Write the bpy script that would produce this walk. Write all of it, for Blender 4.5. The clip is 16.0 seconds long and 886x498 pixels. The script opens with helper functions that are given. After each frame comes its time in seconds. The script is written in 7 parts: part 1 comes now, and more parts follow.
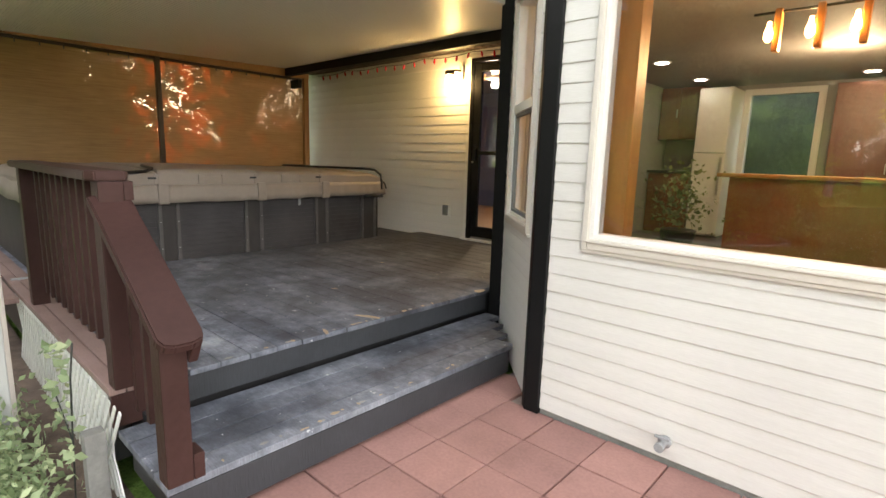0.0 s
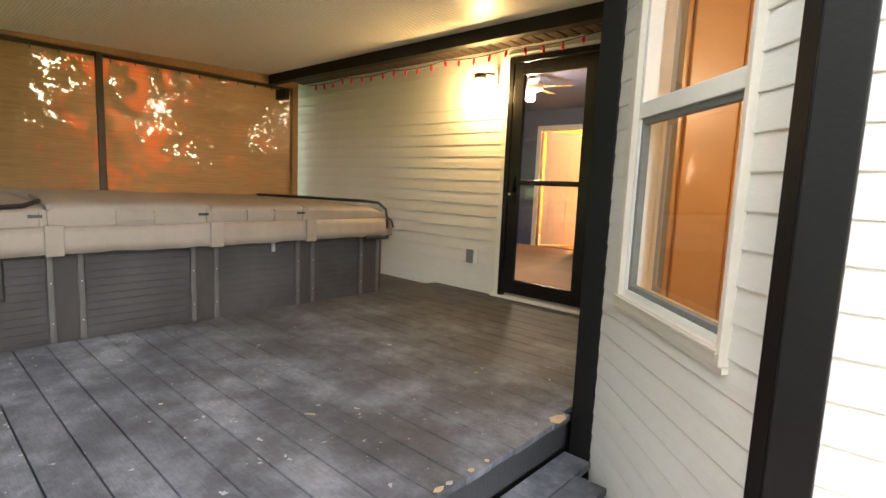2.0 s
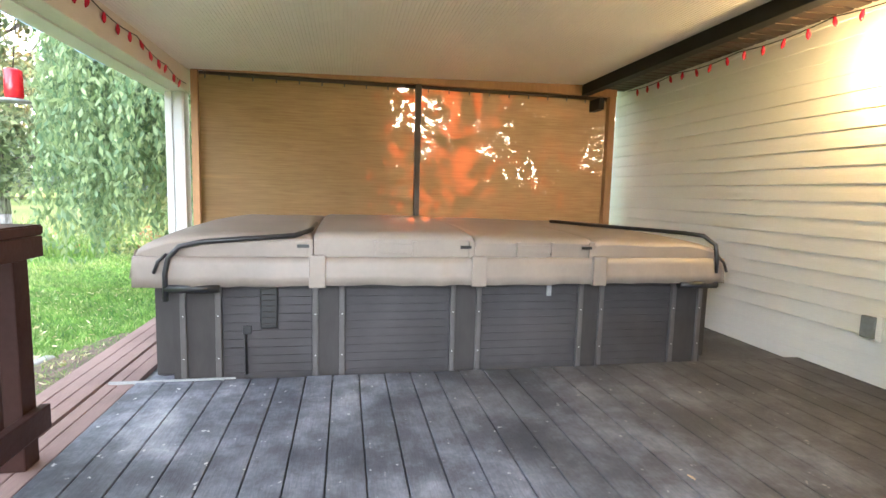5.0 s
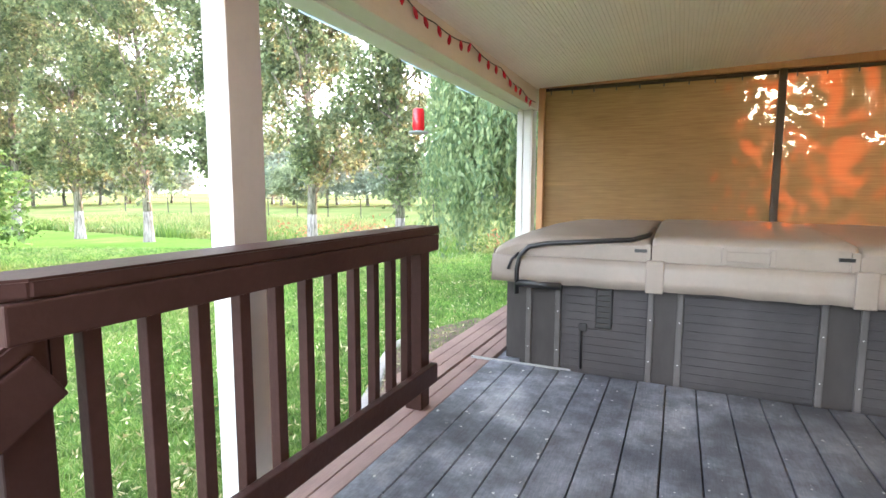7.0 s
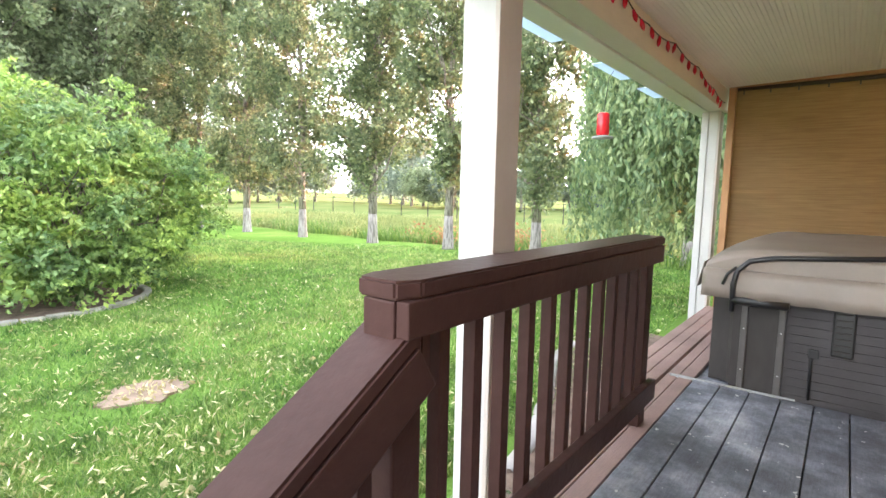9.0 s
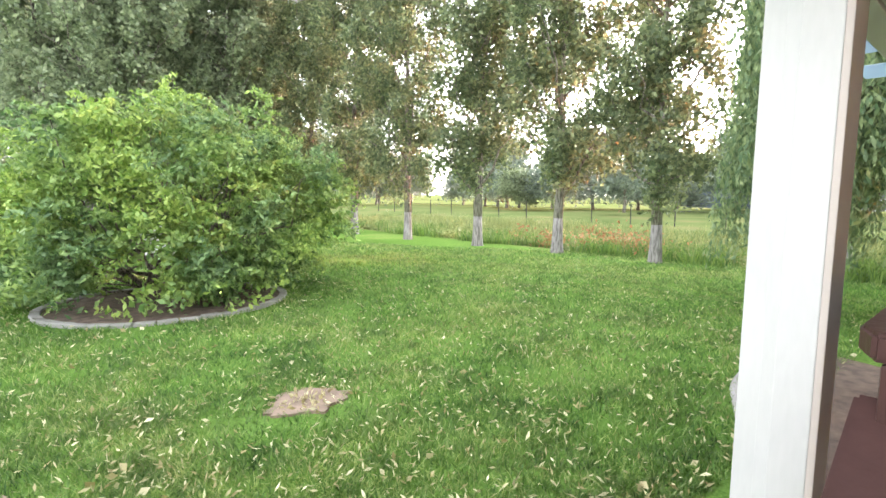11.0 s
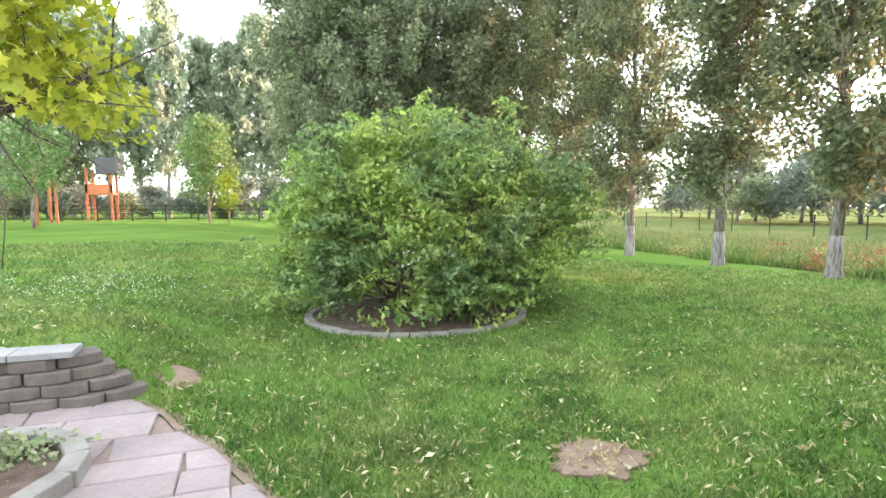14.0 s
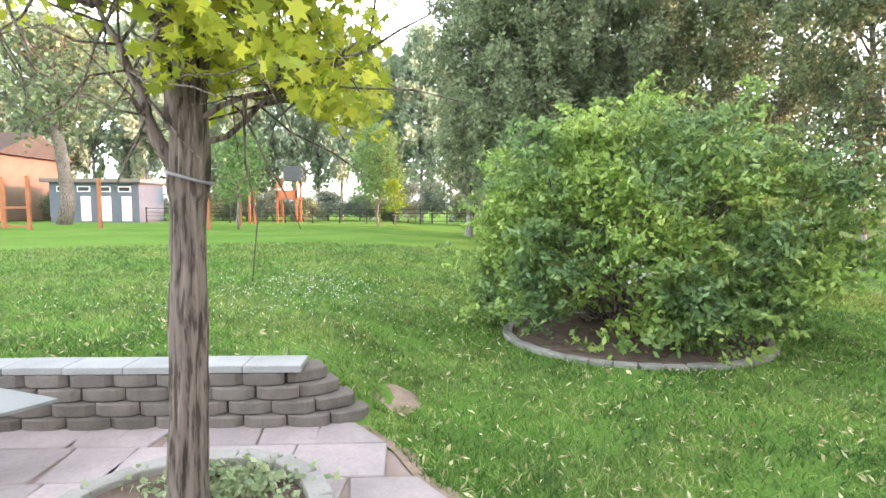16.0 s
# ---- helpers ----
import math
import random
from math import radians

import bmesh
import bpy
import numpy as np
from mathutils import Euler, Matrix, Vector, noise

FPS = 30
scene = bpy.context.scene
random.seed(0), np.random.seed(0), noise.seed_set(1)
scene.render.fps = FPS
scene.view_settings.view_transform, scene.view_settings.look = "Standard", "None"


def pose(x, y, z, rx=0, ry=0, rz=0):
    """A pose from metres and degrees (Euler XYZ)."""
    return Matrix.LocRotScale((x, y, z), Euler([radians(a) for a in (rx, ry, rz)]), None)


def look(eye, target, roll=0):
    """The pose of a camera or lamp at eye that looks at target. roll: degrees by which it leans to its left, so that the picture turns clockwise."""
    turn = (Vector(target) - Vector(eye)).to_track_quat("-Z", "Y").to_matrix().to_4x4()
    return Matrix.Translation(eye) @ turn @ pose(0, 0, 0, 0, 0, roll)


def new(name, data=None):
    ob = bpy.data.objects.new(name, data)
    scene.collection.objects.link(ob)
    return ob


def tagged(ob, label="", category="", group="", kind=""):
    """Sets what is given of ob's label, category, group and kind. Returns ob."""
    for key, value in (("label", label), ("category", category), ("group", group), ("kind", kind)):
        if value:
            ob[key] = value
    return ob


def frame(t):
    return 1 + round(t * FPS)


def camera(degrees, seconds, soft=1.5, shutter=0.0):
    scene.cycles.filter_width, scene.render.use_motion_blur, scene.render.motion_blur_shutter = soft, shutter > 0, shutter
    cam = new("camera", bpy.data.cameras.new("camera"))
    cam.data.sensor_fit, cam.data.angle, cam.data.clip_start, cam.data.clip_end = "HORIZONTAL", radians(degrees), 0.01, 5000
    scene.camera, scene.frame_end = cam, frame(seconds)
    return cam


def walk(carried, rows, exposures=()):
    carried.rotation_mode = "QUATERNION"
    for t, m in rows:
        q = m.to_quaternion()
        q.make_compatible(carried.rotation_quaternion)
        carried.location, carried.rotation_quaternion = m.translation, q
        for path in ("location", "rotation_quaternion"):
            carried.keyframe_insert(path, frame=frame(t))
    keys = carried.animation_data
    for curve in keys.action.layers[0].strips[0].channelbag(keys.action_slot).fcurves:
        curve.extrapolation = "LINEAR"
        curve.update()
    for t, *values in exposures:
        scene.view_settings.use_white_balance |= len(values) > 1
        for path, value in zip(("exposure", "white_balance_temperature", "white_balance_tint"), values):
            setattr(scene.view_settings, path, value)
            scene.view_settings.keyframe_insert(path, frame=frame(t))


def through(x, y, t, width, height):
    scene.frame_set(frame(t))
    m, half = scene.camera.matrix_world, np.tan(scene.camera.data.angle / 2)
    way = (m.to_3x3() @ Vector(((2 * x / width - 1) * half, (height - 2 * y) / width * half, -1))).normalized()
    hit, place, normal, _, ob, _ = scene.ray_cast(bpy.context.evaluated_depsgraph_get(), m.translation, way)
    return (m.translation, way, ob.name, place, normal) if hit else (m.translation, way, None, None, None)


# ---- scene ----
cam = camera(81.9, 16.0)
METRES, EYE, TILT, LEAN, TURN = 6.2, 1.37, 0.0, 0.0, 42.4
ROWS = [
    (0.0, 0.0, 0.0, 0.0, 0.29, -10.0, -1.66),
    (0.5, -0.0211, 0.0669, 0.0018, -1.21, -9.2, -1.79),
    (1.0, -0.0344, 0.1309, 0.004, -0.96, -8.8, -1.83),
    (1.5, -0.0366, 0.1984, 0.0061, -0.47, -8.1, -2.1),
    (2.0, -0.0426, 0.2584, 0.0055, 0.15, -7.18, -2.41),
    (2.5, -0.0442, 0.311, 0.0093, 0.87, -6.36, -2.82),
    (3.0, -0.0385, 0.3579, 0.0108, 3.83, -5.27, -2.65),
    (3.5, -0.039, 0.3908, 0.0121, 8.05, -5.5, -2.49),
    (4.0, -0.0477, 0.4108, 0.012, 16.36, -5.48, -2.11),
    (4.5, -0.0475, 0.4232, 0.0112, 25.89, -5.7, -1.84),
    (5.0, -0.0393, 0.428, 0.0117, 36.87, -6.21, -1.54),
    (7.5, -0.0293, 0.3991, 0.0123, 77.46, -5.92, -0.38),
    (8.0, -0.0321, 0.379, 0.0136, 80.75, -5.69, -0.81),
    (8.5, -0.0367, 0.3551, 0.0143, 83.45, -5.67, -1.07),
    (9.0, -0.0438, 0.3336, 0.0145, 86.02, -6.06, -1.18),
    (11.5, -0.1121, 0.2109, 0.0154, 99.5, -5.7, -0.3),
    (12.0, -0.1239, 0.1882, 0.0145, 103.45, -5.35, -0.13),
    (12.5, -0.1439, 0.1705, 0.0149, 107.8, -5.0, -0.23),
    (13.0, -0.1628, 0.1543, 0.0146, 112.18, -4.79, -0.35),
    (13.5, -0.1702, 0.1341, 0.0141, 115.39, -4.74, -0.36),
    (14.0, -0.1747, 0.1002, 0.0153, 118.38, -4.81, -0.25),
    (14.5, -0.1799, 0.064, 0.0163, 122.38, -5.08, -0.09),
    (15.0, -0.1918, 0.0203, 0.0148, 126.54, -5.05, -0.05),
    (15.5, -0.2037, -0.0274, 0.0163, 130.76, -5.06, -0.09),
    (16.0, -0.2076, -0.0818, 0.0159, 134.81, -4.48, -0.3),
]
SKY, SUN = 0.15, 0.7
EXPOSURE = [(0.0, 3.73, 7000, 12), (1.0, 4.04, 7150, 12), (2.0, 4.5, 7000, 12), (3.5, 4.98, 6550, 12), (5.0, 5.11, 6000, 12), (7.5, 4.77, 6150, 12), (9.0, 4.53, 6500, 12), (11.5, 3.91, 6600, 12), (16.0, 3.66, 6450, 12)]
walk(cam, [(t, pose(0, 0, EYE, TILT, LEAN, TURN) @ pose(METRES * x, METRES * y, METRES * z, 90 + pitch, roll, yaw)) for t, x, y, z, yaw, pitch, roll in ROWS], EXPOSURE)

# ---- world, sun, lamps ----
world = bpy.data.worlds.new("sky")
scene.world = world
world.use_nodes = True
wn = world.node_tree
wn.nodes.clear()
w_out = wn.nodes.new("ShaderNodeOutputWorld")
w_bg = wn.nodes.new("ShaderNodeBackground")
w_sky = wn.nodes.new("ShaderNodeTexSky")
w_sky.sky_type = 'NISHITA'
w_sky.sun_disc = False
w_sky.sun_elevation = radians(9)
w_sky.sun_rotation = radians(-83)
w_sky.air_density, w_sky.dust_density, w_sky.ozone_density = 1.0, 2.0, 1.5
w_hsv = wn.nodes.new("ShaderNodeHueSaturation")
w_hsv.inputs["Saturation"].default_value = 0.22
wn.links.new(w_sky.outputs[0], w_hsv.inputs["Color"])
wn.links.new(w_hsv.outputs[0], w_bg.inputs["Color"])
w_bg.inputs["Strength"].default_value = SKY
wn.links.new(w_bg.outputs[0], w_out.inputs["Surface"])

sun_data = bpy.data.lights.new("sun", 'SUN')
sun_data.energy, sun_data.angle, sun_data.color = SUN, radians(0.6), (1.0, 0.22, 0.04)
sun = new("sun", sun_data)
SUN_DIR = Vector((-math.sin(radians(83)) * math.cos(radians(8.8)), math.cos(radians(83)) * math.cos(radians(8.8)), math.sin(radians(8.8))))
sun.matrix_world = look(SUN_DIR * 60, (0, 0, 0))


def lamp(name, where, watts, colour, size=0.05):
    d = bpy.data.lights.new(name, 'POINT')
    d.energy, d.color, d.shadow_soft_size = watts, colour, size
    ob = new(name, d)
    ob.location = where
    return ob


lamp("porch_bulb", (-4.265, 4.70, 2.27), 1.7, (1.0, 0.62, 0.22), 0.05)
lamp("kitchen_bulb", (-0.6, 6.0, 2.25), 5, (1.0, 0.72, 0.42), 0.10)
lamp("pine_room_bulb", (-0.6, 3.6, 2.05), 2.6, (1.0, 0.66, 0.32), 0.08)
lamp("bedroom_bulb", (-4.65, 6.1, 2.22), 6, (1.0, 0.80, 0.55), 0.08)
lamp("hall_bulb", (-5.9, 10.3, 2.1), 30, (1.0, 0.62, 0.25), 0.10)


# ---- materials ----
def material(name):
    m = bpy.data.materials.new(name)
    m.use_nodes = True
    t = m.node_tree
    t.nodes.clear()
    out = t.nodes.new("ShaderNodeOutputMaterial")
    b = t.nodes.new("ShaderNodeBsdfPrincipled")
    t.links.new(b.outputs[0], out.inputs["Surface"])
    return m, t, b, out


def noise_node(t, scale, detail=4.0, stretch=(1, 1, 1), source="Position", rough=0.55):
    if source == "Position":
        c = t.nodes.new("ShaderNodeNewGeometry").outputs["Position"]
    else:
        c = t.nodes.new("ShaderNodeTexCoord").outputs[source]
    mp = t.nodes.new("ShaderNodeMapping")
    mp.inputs["Scale"].default_value = stretch
    t.links.new(c, mp.inputs["Vector"])
    n = t.nodes.new("ShaderNodeTexNoise")
    n.inputs["Scale"].default_value, n.inputs["Detail"].default_value, n.inputs["Roughness"].default_value = scale, detail, rough
    t.links.new(mp.outputs[0], n.inputs["Vector"])
    return n.outputs["Fac"]


def ramp(t, fac, stops):
    r = t.nodes.new("ShaderNodeValToRGB")
    e = r.color_ramp.elements
    while len(e) < len(stops):
        e.new(0.5)
    for el, (p, c) in zip(e, stops):
        el.position, el.color = p, (*c, 1)
    t.links.new(fac, r.inputs["Fac"])
    return r.outputs["Color"]


def mix(t, a, b, fac, kind='MIX'):
    m = t.nodes.new("ShaderNodeMix")
    m.data_type, m.blend_type = 'RGBA', kind
    for sock, v in ((m.inputs[6], a), (m.inputs[7], b)):
        if isinstance(v, tuple):
            sock.default_value = (*v, 1)
        else:
            t.links.new(v, sock)
    if isinstance(fac, (int, float)):
        m.inputs[0].default_value = fac
    else:
        t.links.new(fac, m.inputs[0])
    return m.outputs[2]


def bump(t, b, height, strength, distance=0.01):
    n = t.nodes.new("ShaderNodeBump")
    n.inputs["Strength"].default_value, n.inputs["Distance"].default_value = strength, distance
    t.links.new(height, n.inputs["Height"])
    t.links.new(n.outputs[0], b.inputs["Normal"])


def scaled(c, k):
    return tuple(min(1.0, v * k) for v in c)


def surface(name, base, rough=0.6, coarse=1.5, fine=40.0, spread=0.18, relief=0.15, stretch=(1, 1, 1), metal=0.0, rnd=0.0, source="Position", grit=0.72):
    """Plain weathered surface: large uneven tone, fine grain, slight relief; rnd: tone by piece."""
    m, t, b, _ = material(name)
    big = noise_node(t, coarse, 3, source=source)
    grain = noise_node(t, fine, 6, stretch, source=source)
    c = ramp(t, big, [(0.25, scaled(base, 1 - spread)), (0.75, scaled(base, 1 + spread))])
    c = mix(t, c, ramp(t, grain, [(0.3, (grit, grit, grit)), (0.7, (1.0, 1.0, 1.0))]), 0.6, 'MULTIPLY')
    if rnd:
        o = t.nodes.new("ShaderNodeObjectInfo").outputs["Random"]
        c = mix(t, c, ramp(t, o, [(0.0, (1 - rnd,) * 3), (1.0, (1.0, 1.0, 1.0))]), 1.0, 'MULTIPLY')
    t.links.new(c, b.inputs["Base Color"])
    b.inputs["Roughness"].default_value, b.inputs["Metallic"].default_value = rough, metal
    if relief:
        bump(t, b, grain, relief)
    return m


def deck_paint():
    """Dark grey deck paint, scuffed pale by feet and dusty."""
    m, t, b, _ = material("dark_deck_paint")
    grain = noise_node(t, 14, 6, (1.2, 14, 1))
    scuff = noise_node(t, 2.4, 11, rough=0.72)
    dust = noise_node(t, 0.9, 2)
    fleck = noise_node(t, 24, 3)
    c = ramp(t, scuff, [(0.36, (0.046, 0.050, 0.060)), (0.46, (0.090, 0.096, 0.111)), (0.54, (0.165, 0.174, 0.197)), (0.62, (0.26, 0.27, 0.295)), (0.74, (0.42, 0.435, 0.46))])
    c = mix(t, c, (0.12, 0.125, 0.13), ramp(t, dust, [(0.45, (0, 0, 0)), (0.8, (0.35, 0.35, 0.35))]))
    c = mix(t, c, ramp(t, grain, [(0.3, (0.6, 0.6, 0.6)), (0.65, (1.0, 1.0, 1.0))]), 0.7, 'MULTIPLY')
    c = mix(t, c, (0.45, 0.45, 0.43), ramp(t, fleck, [(0.70, (0, 0, 0)), (0.72, (0.9, 0.9, 0.9))]))
    # open side paler and bluer, house side darker: daylight falloff put into the paint
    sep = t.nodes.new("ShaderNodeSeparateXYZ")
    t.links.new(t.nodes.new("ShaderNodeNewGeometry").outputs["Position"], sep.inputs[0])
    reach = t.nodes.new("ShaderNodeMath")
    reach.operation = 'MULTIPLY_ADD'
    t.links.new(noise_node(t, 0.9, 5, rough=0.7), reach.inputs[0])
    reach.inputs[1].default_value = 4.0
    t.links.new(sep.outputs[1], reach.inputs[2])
    daylight = t.nodes.new("ShaderNodeMapRange")
    daylight.inputs[1].default_value, daylight.inputs[2].default_value = 3.0, 6.2
    t.links.new(reach.outputs[0], daylight.inputs[0])
    c = mix(t, c, ramp(t, daylight.outputs[0], [(0.0, (1.33, 1.36, 1.43)), (1.0, (0.45, 0.44, 0.44))]), 1.0, 'MULTIPLY')
    o = t.nodes.new("ShaderNodeObjectInfo").outputs["Random"]
    c = mix(t, c, ramp(t, o, [(0.0, (0.78, 0.78, 0.8)), (1.0, (1.0, 1.0, 1.0))]), 1.0, 'MULTIPLY')
    t.links.new(c, b.inputs["Base Color"])
    r = ramp(t, scuff, [(0.3, (0.60, 0.60, 0.60)), (0.7, (0.78, 0.78, 0.78))])
    t.links.new(r, b.inputs["Roughness"])
    bump(t, b, grain, 0.35, 0.006)
    return m


def leaf_material(name, dark, light, through=0.35, rough=0.55):
    """Leaf: each leaf its own tone, light passes through."""
    m, t, b, out = material(name)
    isl = t.nodes.new("ShaderNodeNewGeometry").outputs["Random Per Island"]
    c = ramp(t, isl, [(0.0, dark), (0.6, tuple((a + d) / 2 for a, d in zip(dark, light))), (1.0, light)])
    t.links.new(c, b.inputs["Base Color"])
    b.inputs["Roughness"].default_value = rough
    tr = t.nodes.new("ShaderNodeBsdfTranslucent")
    t.links.new(c, tr.inputs["Color"])
    ms = t.nodes.new("ShaderNodeMixShader")
    ms.inputs[0].default_value = through
    t.links.new(b.outputs[0], ms.inputs[1])
    t.links.new(tr.outputs[0], ms.inputs[2])
    t.links.new(ms.outputs[0], out.inputs["Surface"])
    return m


def patchy_leaf(name, dull, fresh, scale, through):
    """Leaf whose tone drifts from dull old growth to fresh shoots over the plant."""
    m, t, b, out = material(name)
    isl = t.nodes.new("ShaderNodeNewGeometry").outputs["Random Per Island"]
    old = ramp(t, isl, [(0.0, dull[0]), (1.0, dull[1])])
    young = ramp(t, isl, [(0.0, fresh[0]), (1.0, fresh[1])])
    where = ramp(t, noise_node(t, scale, 3), [(0.38, (0, 0, 0)), (0.60, (1, 1, 1))])
    c = mix(t, old, young, where)
    t.links.new(c, b.inputs["Base Color"])
    b.inputs["Roughness"].default_value = 0.5
    tr = t.nodes.new("ShaderNodeBsdfTranslucent")
    t.links.new(c, tr.inputs["Color"])
    ms = t.nodes.new("ShaderNodeMixShader")
    ms.inputs[0].default_value = through
    t.links.new(b.outputs[0], ms.inputs[1])
    t.links.new(tr.outputs[0], ms.inputs[2])
    t.links.new(ms.outputs[0], out.inputs["Surface"])
    return m


def grass_material():
    """Grass blade: tone by blade, lusher and drier areas over the lawn."""
    m, t, b, out = material("grass_blade")
    isl = t.nodes.new("ShaderNodeNewGeometry").outputs["Random Per Island"]
    lush = ramp(t, isl, [(0.0, (0.042, 0.125, 0.018)), (0.55, (0.172, 0.345, 0.060)), (1.0, (0.39, 0.49, 0.16))])
    dry = ramp(t, isl, [(0.0, (0.10, 0.20, 0.035)), (0.6, (0.25, 0.35, 0.085)), (1.0, (0.50, 0.50, 0.24))])
    patch = ramp(t, noise_node(t, 0.6, 6), [(0.42, (0, 0, 0)), (0.60, (1, 1, 1))])
    c = mix(t, lush, dry, patch)
    c = mix(t, c, ramp(t, noise_node(t, 4.5, 4), [(0.34, (0.40, 0.48, 0.42)), (0.60, (1, 1, 1))]), 1.0, 'MULTIPLY')
    c = mix(t, c, ramp(t, noise_node(t, 1.3, 3), [(0.35, (0.72, 0.78, 0.74)), (0.62, (1.08, 1.06, 1))]), 1.0, 'MULTIPLY')
    t.links.new(c, b.inputs["Base Color"])
    b.inputs["Roughness"].default_value = 0.5
    tr = t.nodes.new("ShaderNodeBsdfTranslucent")
    t.links.new(c, tr.inputs["Color"])
    ms = t.nodes.new("ShaderNodeMixShader")
    ms.inputs[0].default_value = 0.35
    t.links.new(b.outputs[0], ms.inputs[1])
    t.links.new(tr.outputs[0], ms.inputs[2])
    t.links.new(ms.outputs[0], out.inputs["Surface"])
    return m


def glass_material(name, tint=(1, 1, 1)):
    """Window glass: clear with a true mirror sheen."""
    m, t, b, out = material(name)
    t.nodes.remove(b)
    clear = t.nodes.new("ShaderNodeBsdfTransparent")
    clear.inputs[0].default_value = (*tint, 1)
    gloss = t.nodes.new("ShaderNodeBsdfGlossy")
    gloss.inputs["Roughness"].default_value = 0.0
    f = t.nodes.new("ShaderNodeFresnel")
    f.inputs["IOR"].default_value = 2.5
    ms = t.nodes.new("ShaderNodeMixShader")
    t.links.new(f.outputs[0], ms.inputs[0])
    t.links.new(clear.outputs[0], ms.inputs[1])
    t.links.new(gloss.outputs[0], ms.inputs[2])
    t.links.new(ms.outputs[0], out.inputs["Surface"])
    return m


def glowing(name, colour, strength):
    m, t, b, out = material(name)
    t.nodes.remove(b)
    e = t.nodes.new("ShaderNodeEmission")
    e.inputs[0].default_value, e.inputs[1].default_value = (*colour, 1), strength
    t.links.new(e.outputs[0], out.inputs["Surface"])
    return m


def shade_cloth():
    """Tan woven roll-up shade: thin cloth with fine slits; light filters through."""
    m, t, b, out = material("woven_shade_cloth")
    weave = noise_node(t, 30, 3, (1, 0.12, 3.0))
    blot = noise_node(t, 1.3, 4)
    band = noise_node(t, 5.5, 2, (0.2, 0.05, 1.0))
    c = ramp(t, weave, [(0.3, (0.120, 0.076, 0.036)), (0.7, (0.190, 0.124, 0.060))])
    c = mix(t, c, ramp(t, blot, [(0.3, (0.75, 0.75, 0.75)), (0.7, (1, 1, 1))]), 1.0, 'MULTIPLY')
    c = mix(t, c, ramp(t, band, [(0.62, (1, 1, 1)), (0.70, (1.35, 1.3, 1.25))]), 1.0, 'MULTIPLY')
    t.links.new(c, b.inputs["Base Color"])
    b.inputs["Roughness"].default_value = 0.9
    tr = t.nodes.new("ShaderNodeBsdfTranslucent")
    t.links.new(mix(t, c, (0.90, 0.36, 0.12), 0.5), tr.inputs["Color"])
    ms = t.nodes.new("ShaderNodeMixShader")
    ms.inputs[0].default_value = 0.18
    t.links.new(b.outputs[0], ms.inputs[1])
    t.links.new(tr.outputs[0], ms.inputs[2])
    clear = t.nodes.new("ShaderNodeBsdfTransparent")
    clear.inputs[0].default_value = (1.0, 0.80, 0.58, 1)
    gaps = ramp(t, noise_node(t, 60, 2, (1, 0.3, 2.2)), [(0.35, (0.010, 0.010, 0.010)), (0.75, (0.042, 0.042, 0.042))])
    m2 = t.nodes.new("ShaderNodeMixShader")
    t.links.new(gaps, m2.inputs[0])
    t.links.new(ms.outputs[0], m2.inputs[1])
    t.links.new(clear.outputs[0], m2.inputs[2])
    t.links.new(m2.outputs[0], out.inputs["Surface"])
    return m


def ground_material():
    """Lawn soil and turf; straw-pale worn streaks; meadow beyond the poplars."""
    m, t, b, _ = material("lawn_turf")
    pos = t.nodes.new("ShaderNodeNewGeometry").outputs["Position"]
    sep = t.nodes.new("ShaderNodeSeparateXYZ")
    t.links.new(pos, sep.inputs[0])
    fine = noise_node(t, 55, 5)
    mid = noise_node(t, 2.2, 5)
    big = noise_node(t, 0.32, 4)
    streak = noise_node(t, 0.5, 3, (0.35, 1.0, 1))
    c = ramp(t, fine, [(0.30, (0.065, 0.135, 0.028)), (0.70, (0.20, 0.33, 0.080))])
    c = mix(t, c, (0.16, 0.25, 0.06), ramp(t, mid, [(0.45, (0, 0, 0)), (0.75, (0.6, 0.6, 0.6))]))
    c = mix(t, c, (0.27, 0.27, 0.11), ramp(t, streak, [(0.56, (0, 0, 0)), (0.76, (0.75, 0.75, 0.75))]))
    c = mix(t, c, (0.075, 0.16, 0.03), ramp(t, big, [(0.35, (0.55, 0.55, 0.55)), (0.6, (0, 0, 0))]))
    far = t.nodes.new("ShaderNodeMapRange")
    far.inputs[1].default_value, far.inputs[2].default_value = -17.5, -19.5
    t.links.new(sep.outputs[0], far.inputs[0])
    meadow = ramp(t, noise_node(t, 0.16, 5), [(0.3, (0.09, 0.13, 0.045)), (0.55, (0.15, 0.18, 0.07)), (0.75, (0.21, 0.18, 0.09))])
    c = mix(t, c, meadow, far.outputs[0])
    t.links.new(c, b.inputs["Base Color"])
    b.inputs["Roughness"].default_value = 1.0
    b.inputs["Specular IOR Level"].default_value = 0.0
    bump(t, b, fine, 0.6, 0.03)
    return m


def bark(name, dark, light, scale=9.0):
    m, t, b, _ = material(name)
    n = noise_node(t, scale, 6, (3.0, 3.0, 0.42))
    big = noise_node(t, 1.6, 3)
    c = ramp(t, n, [(0.42, dark), (0.49, tuple(0.4 * a + 0.6 * d for a, d in zip(dark, light))), (0.60, light)])
    c = mix(t, c, ramp(t, big, [(0.3, (0.75, 0.73, 0.72)), (0.7, (1, 1, 1))]), 1.0, 'MULTIPLY')
    t.links.new(c, b.inputs["Base Color"])
    b.inputs["Roughness"].default_value = 0.9
    bump(t, b, n, 0.9, 0.025)
    return m


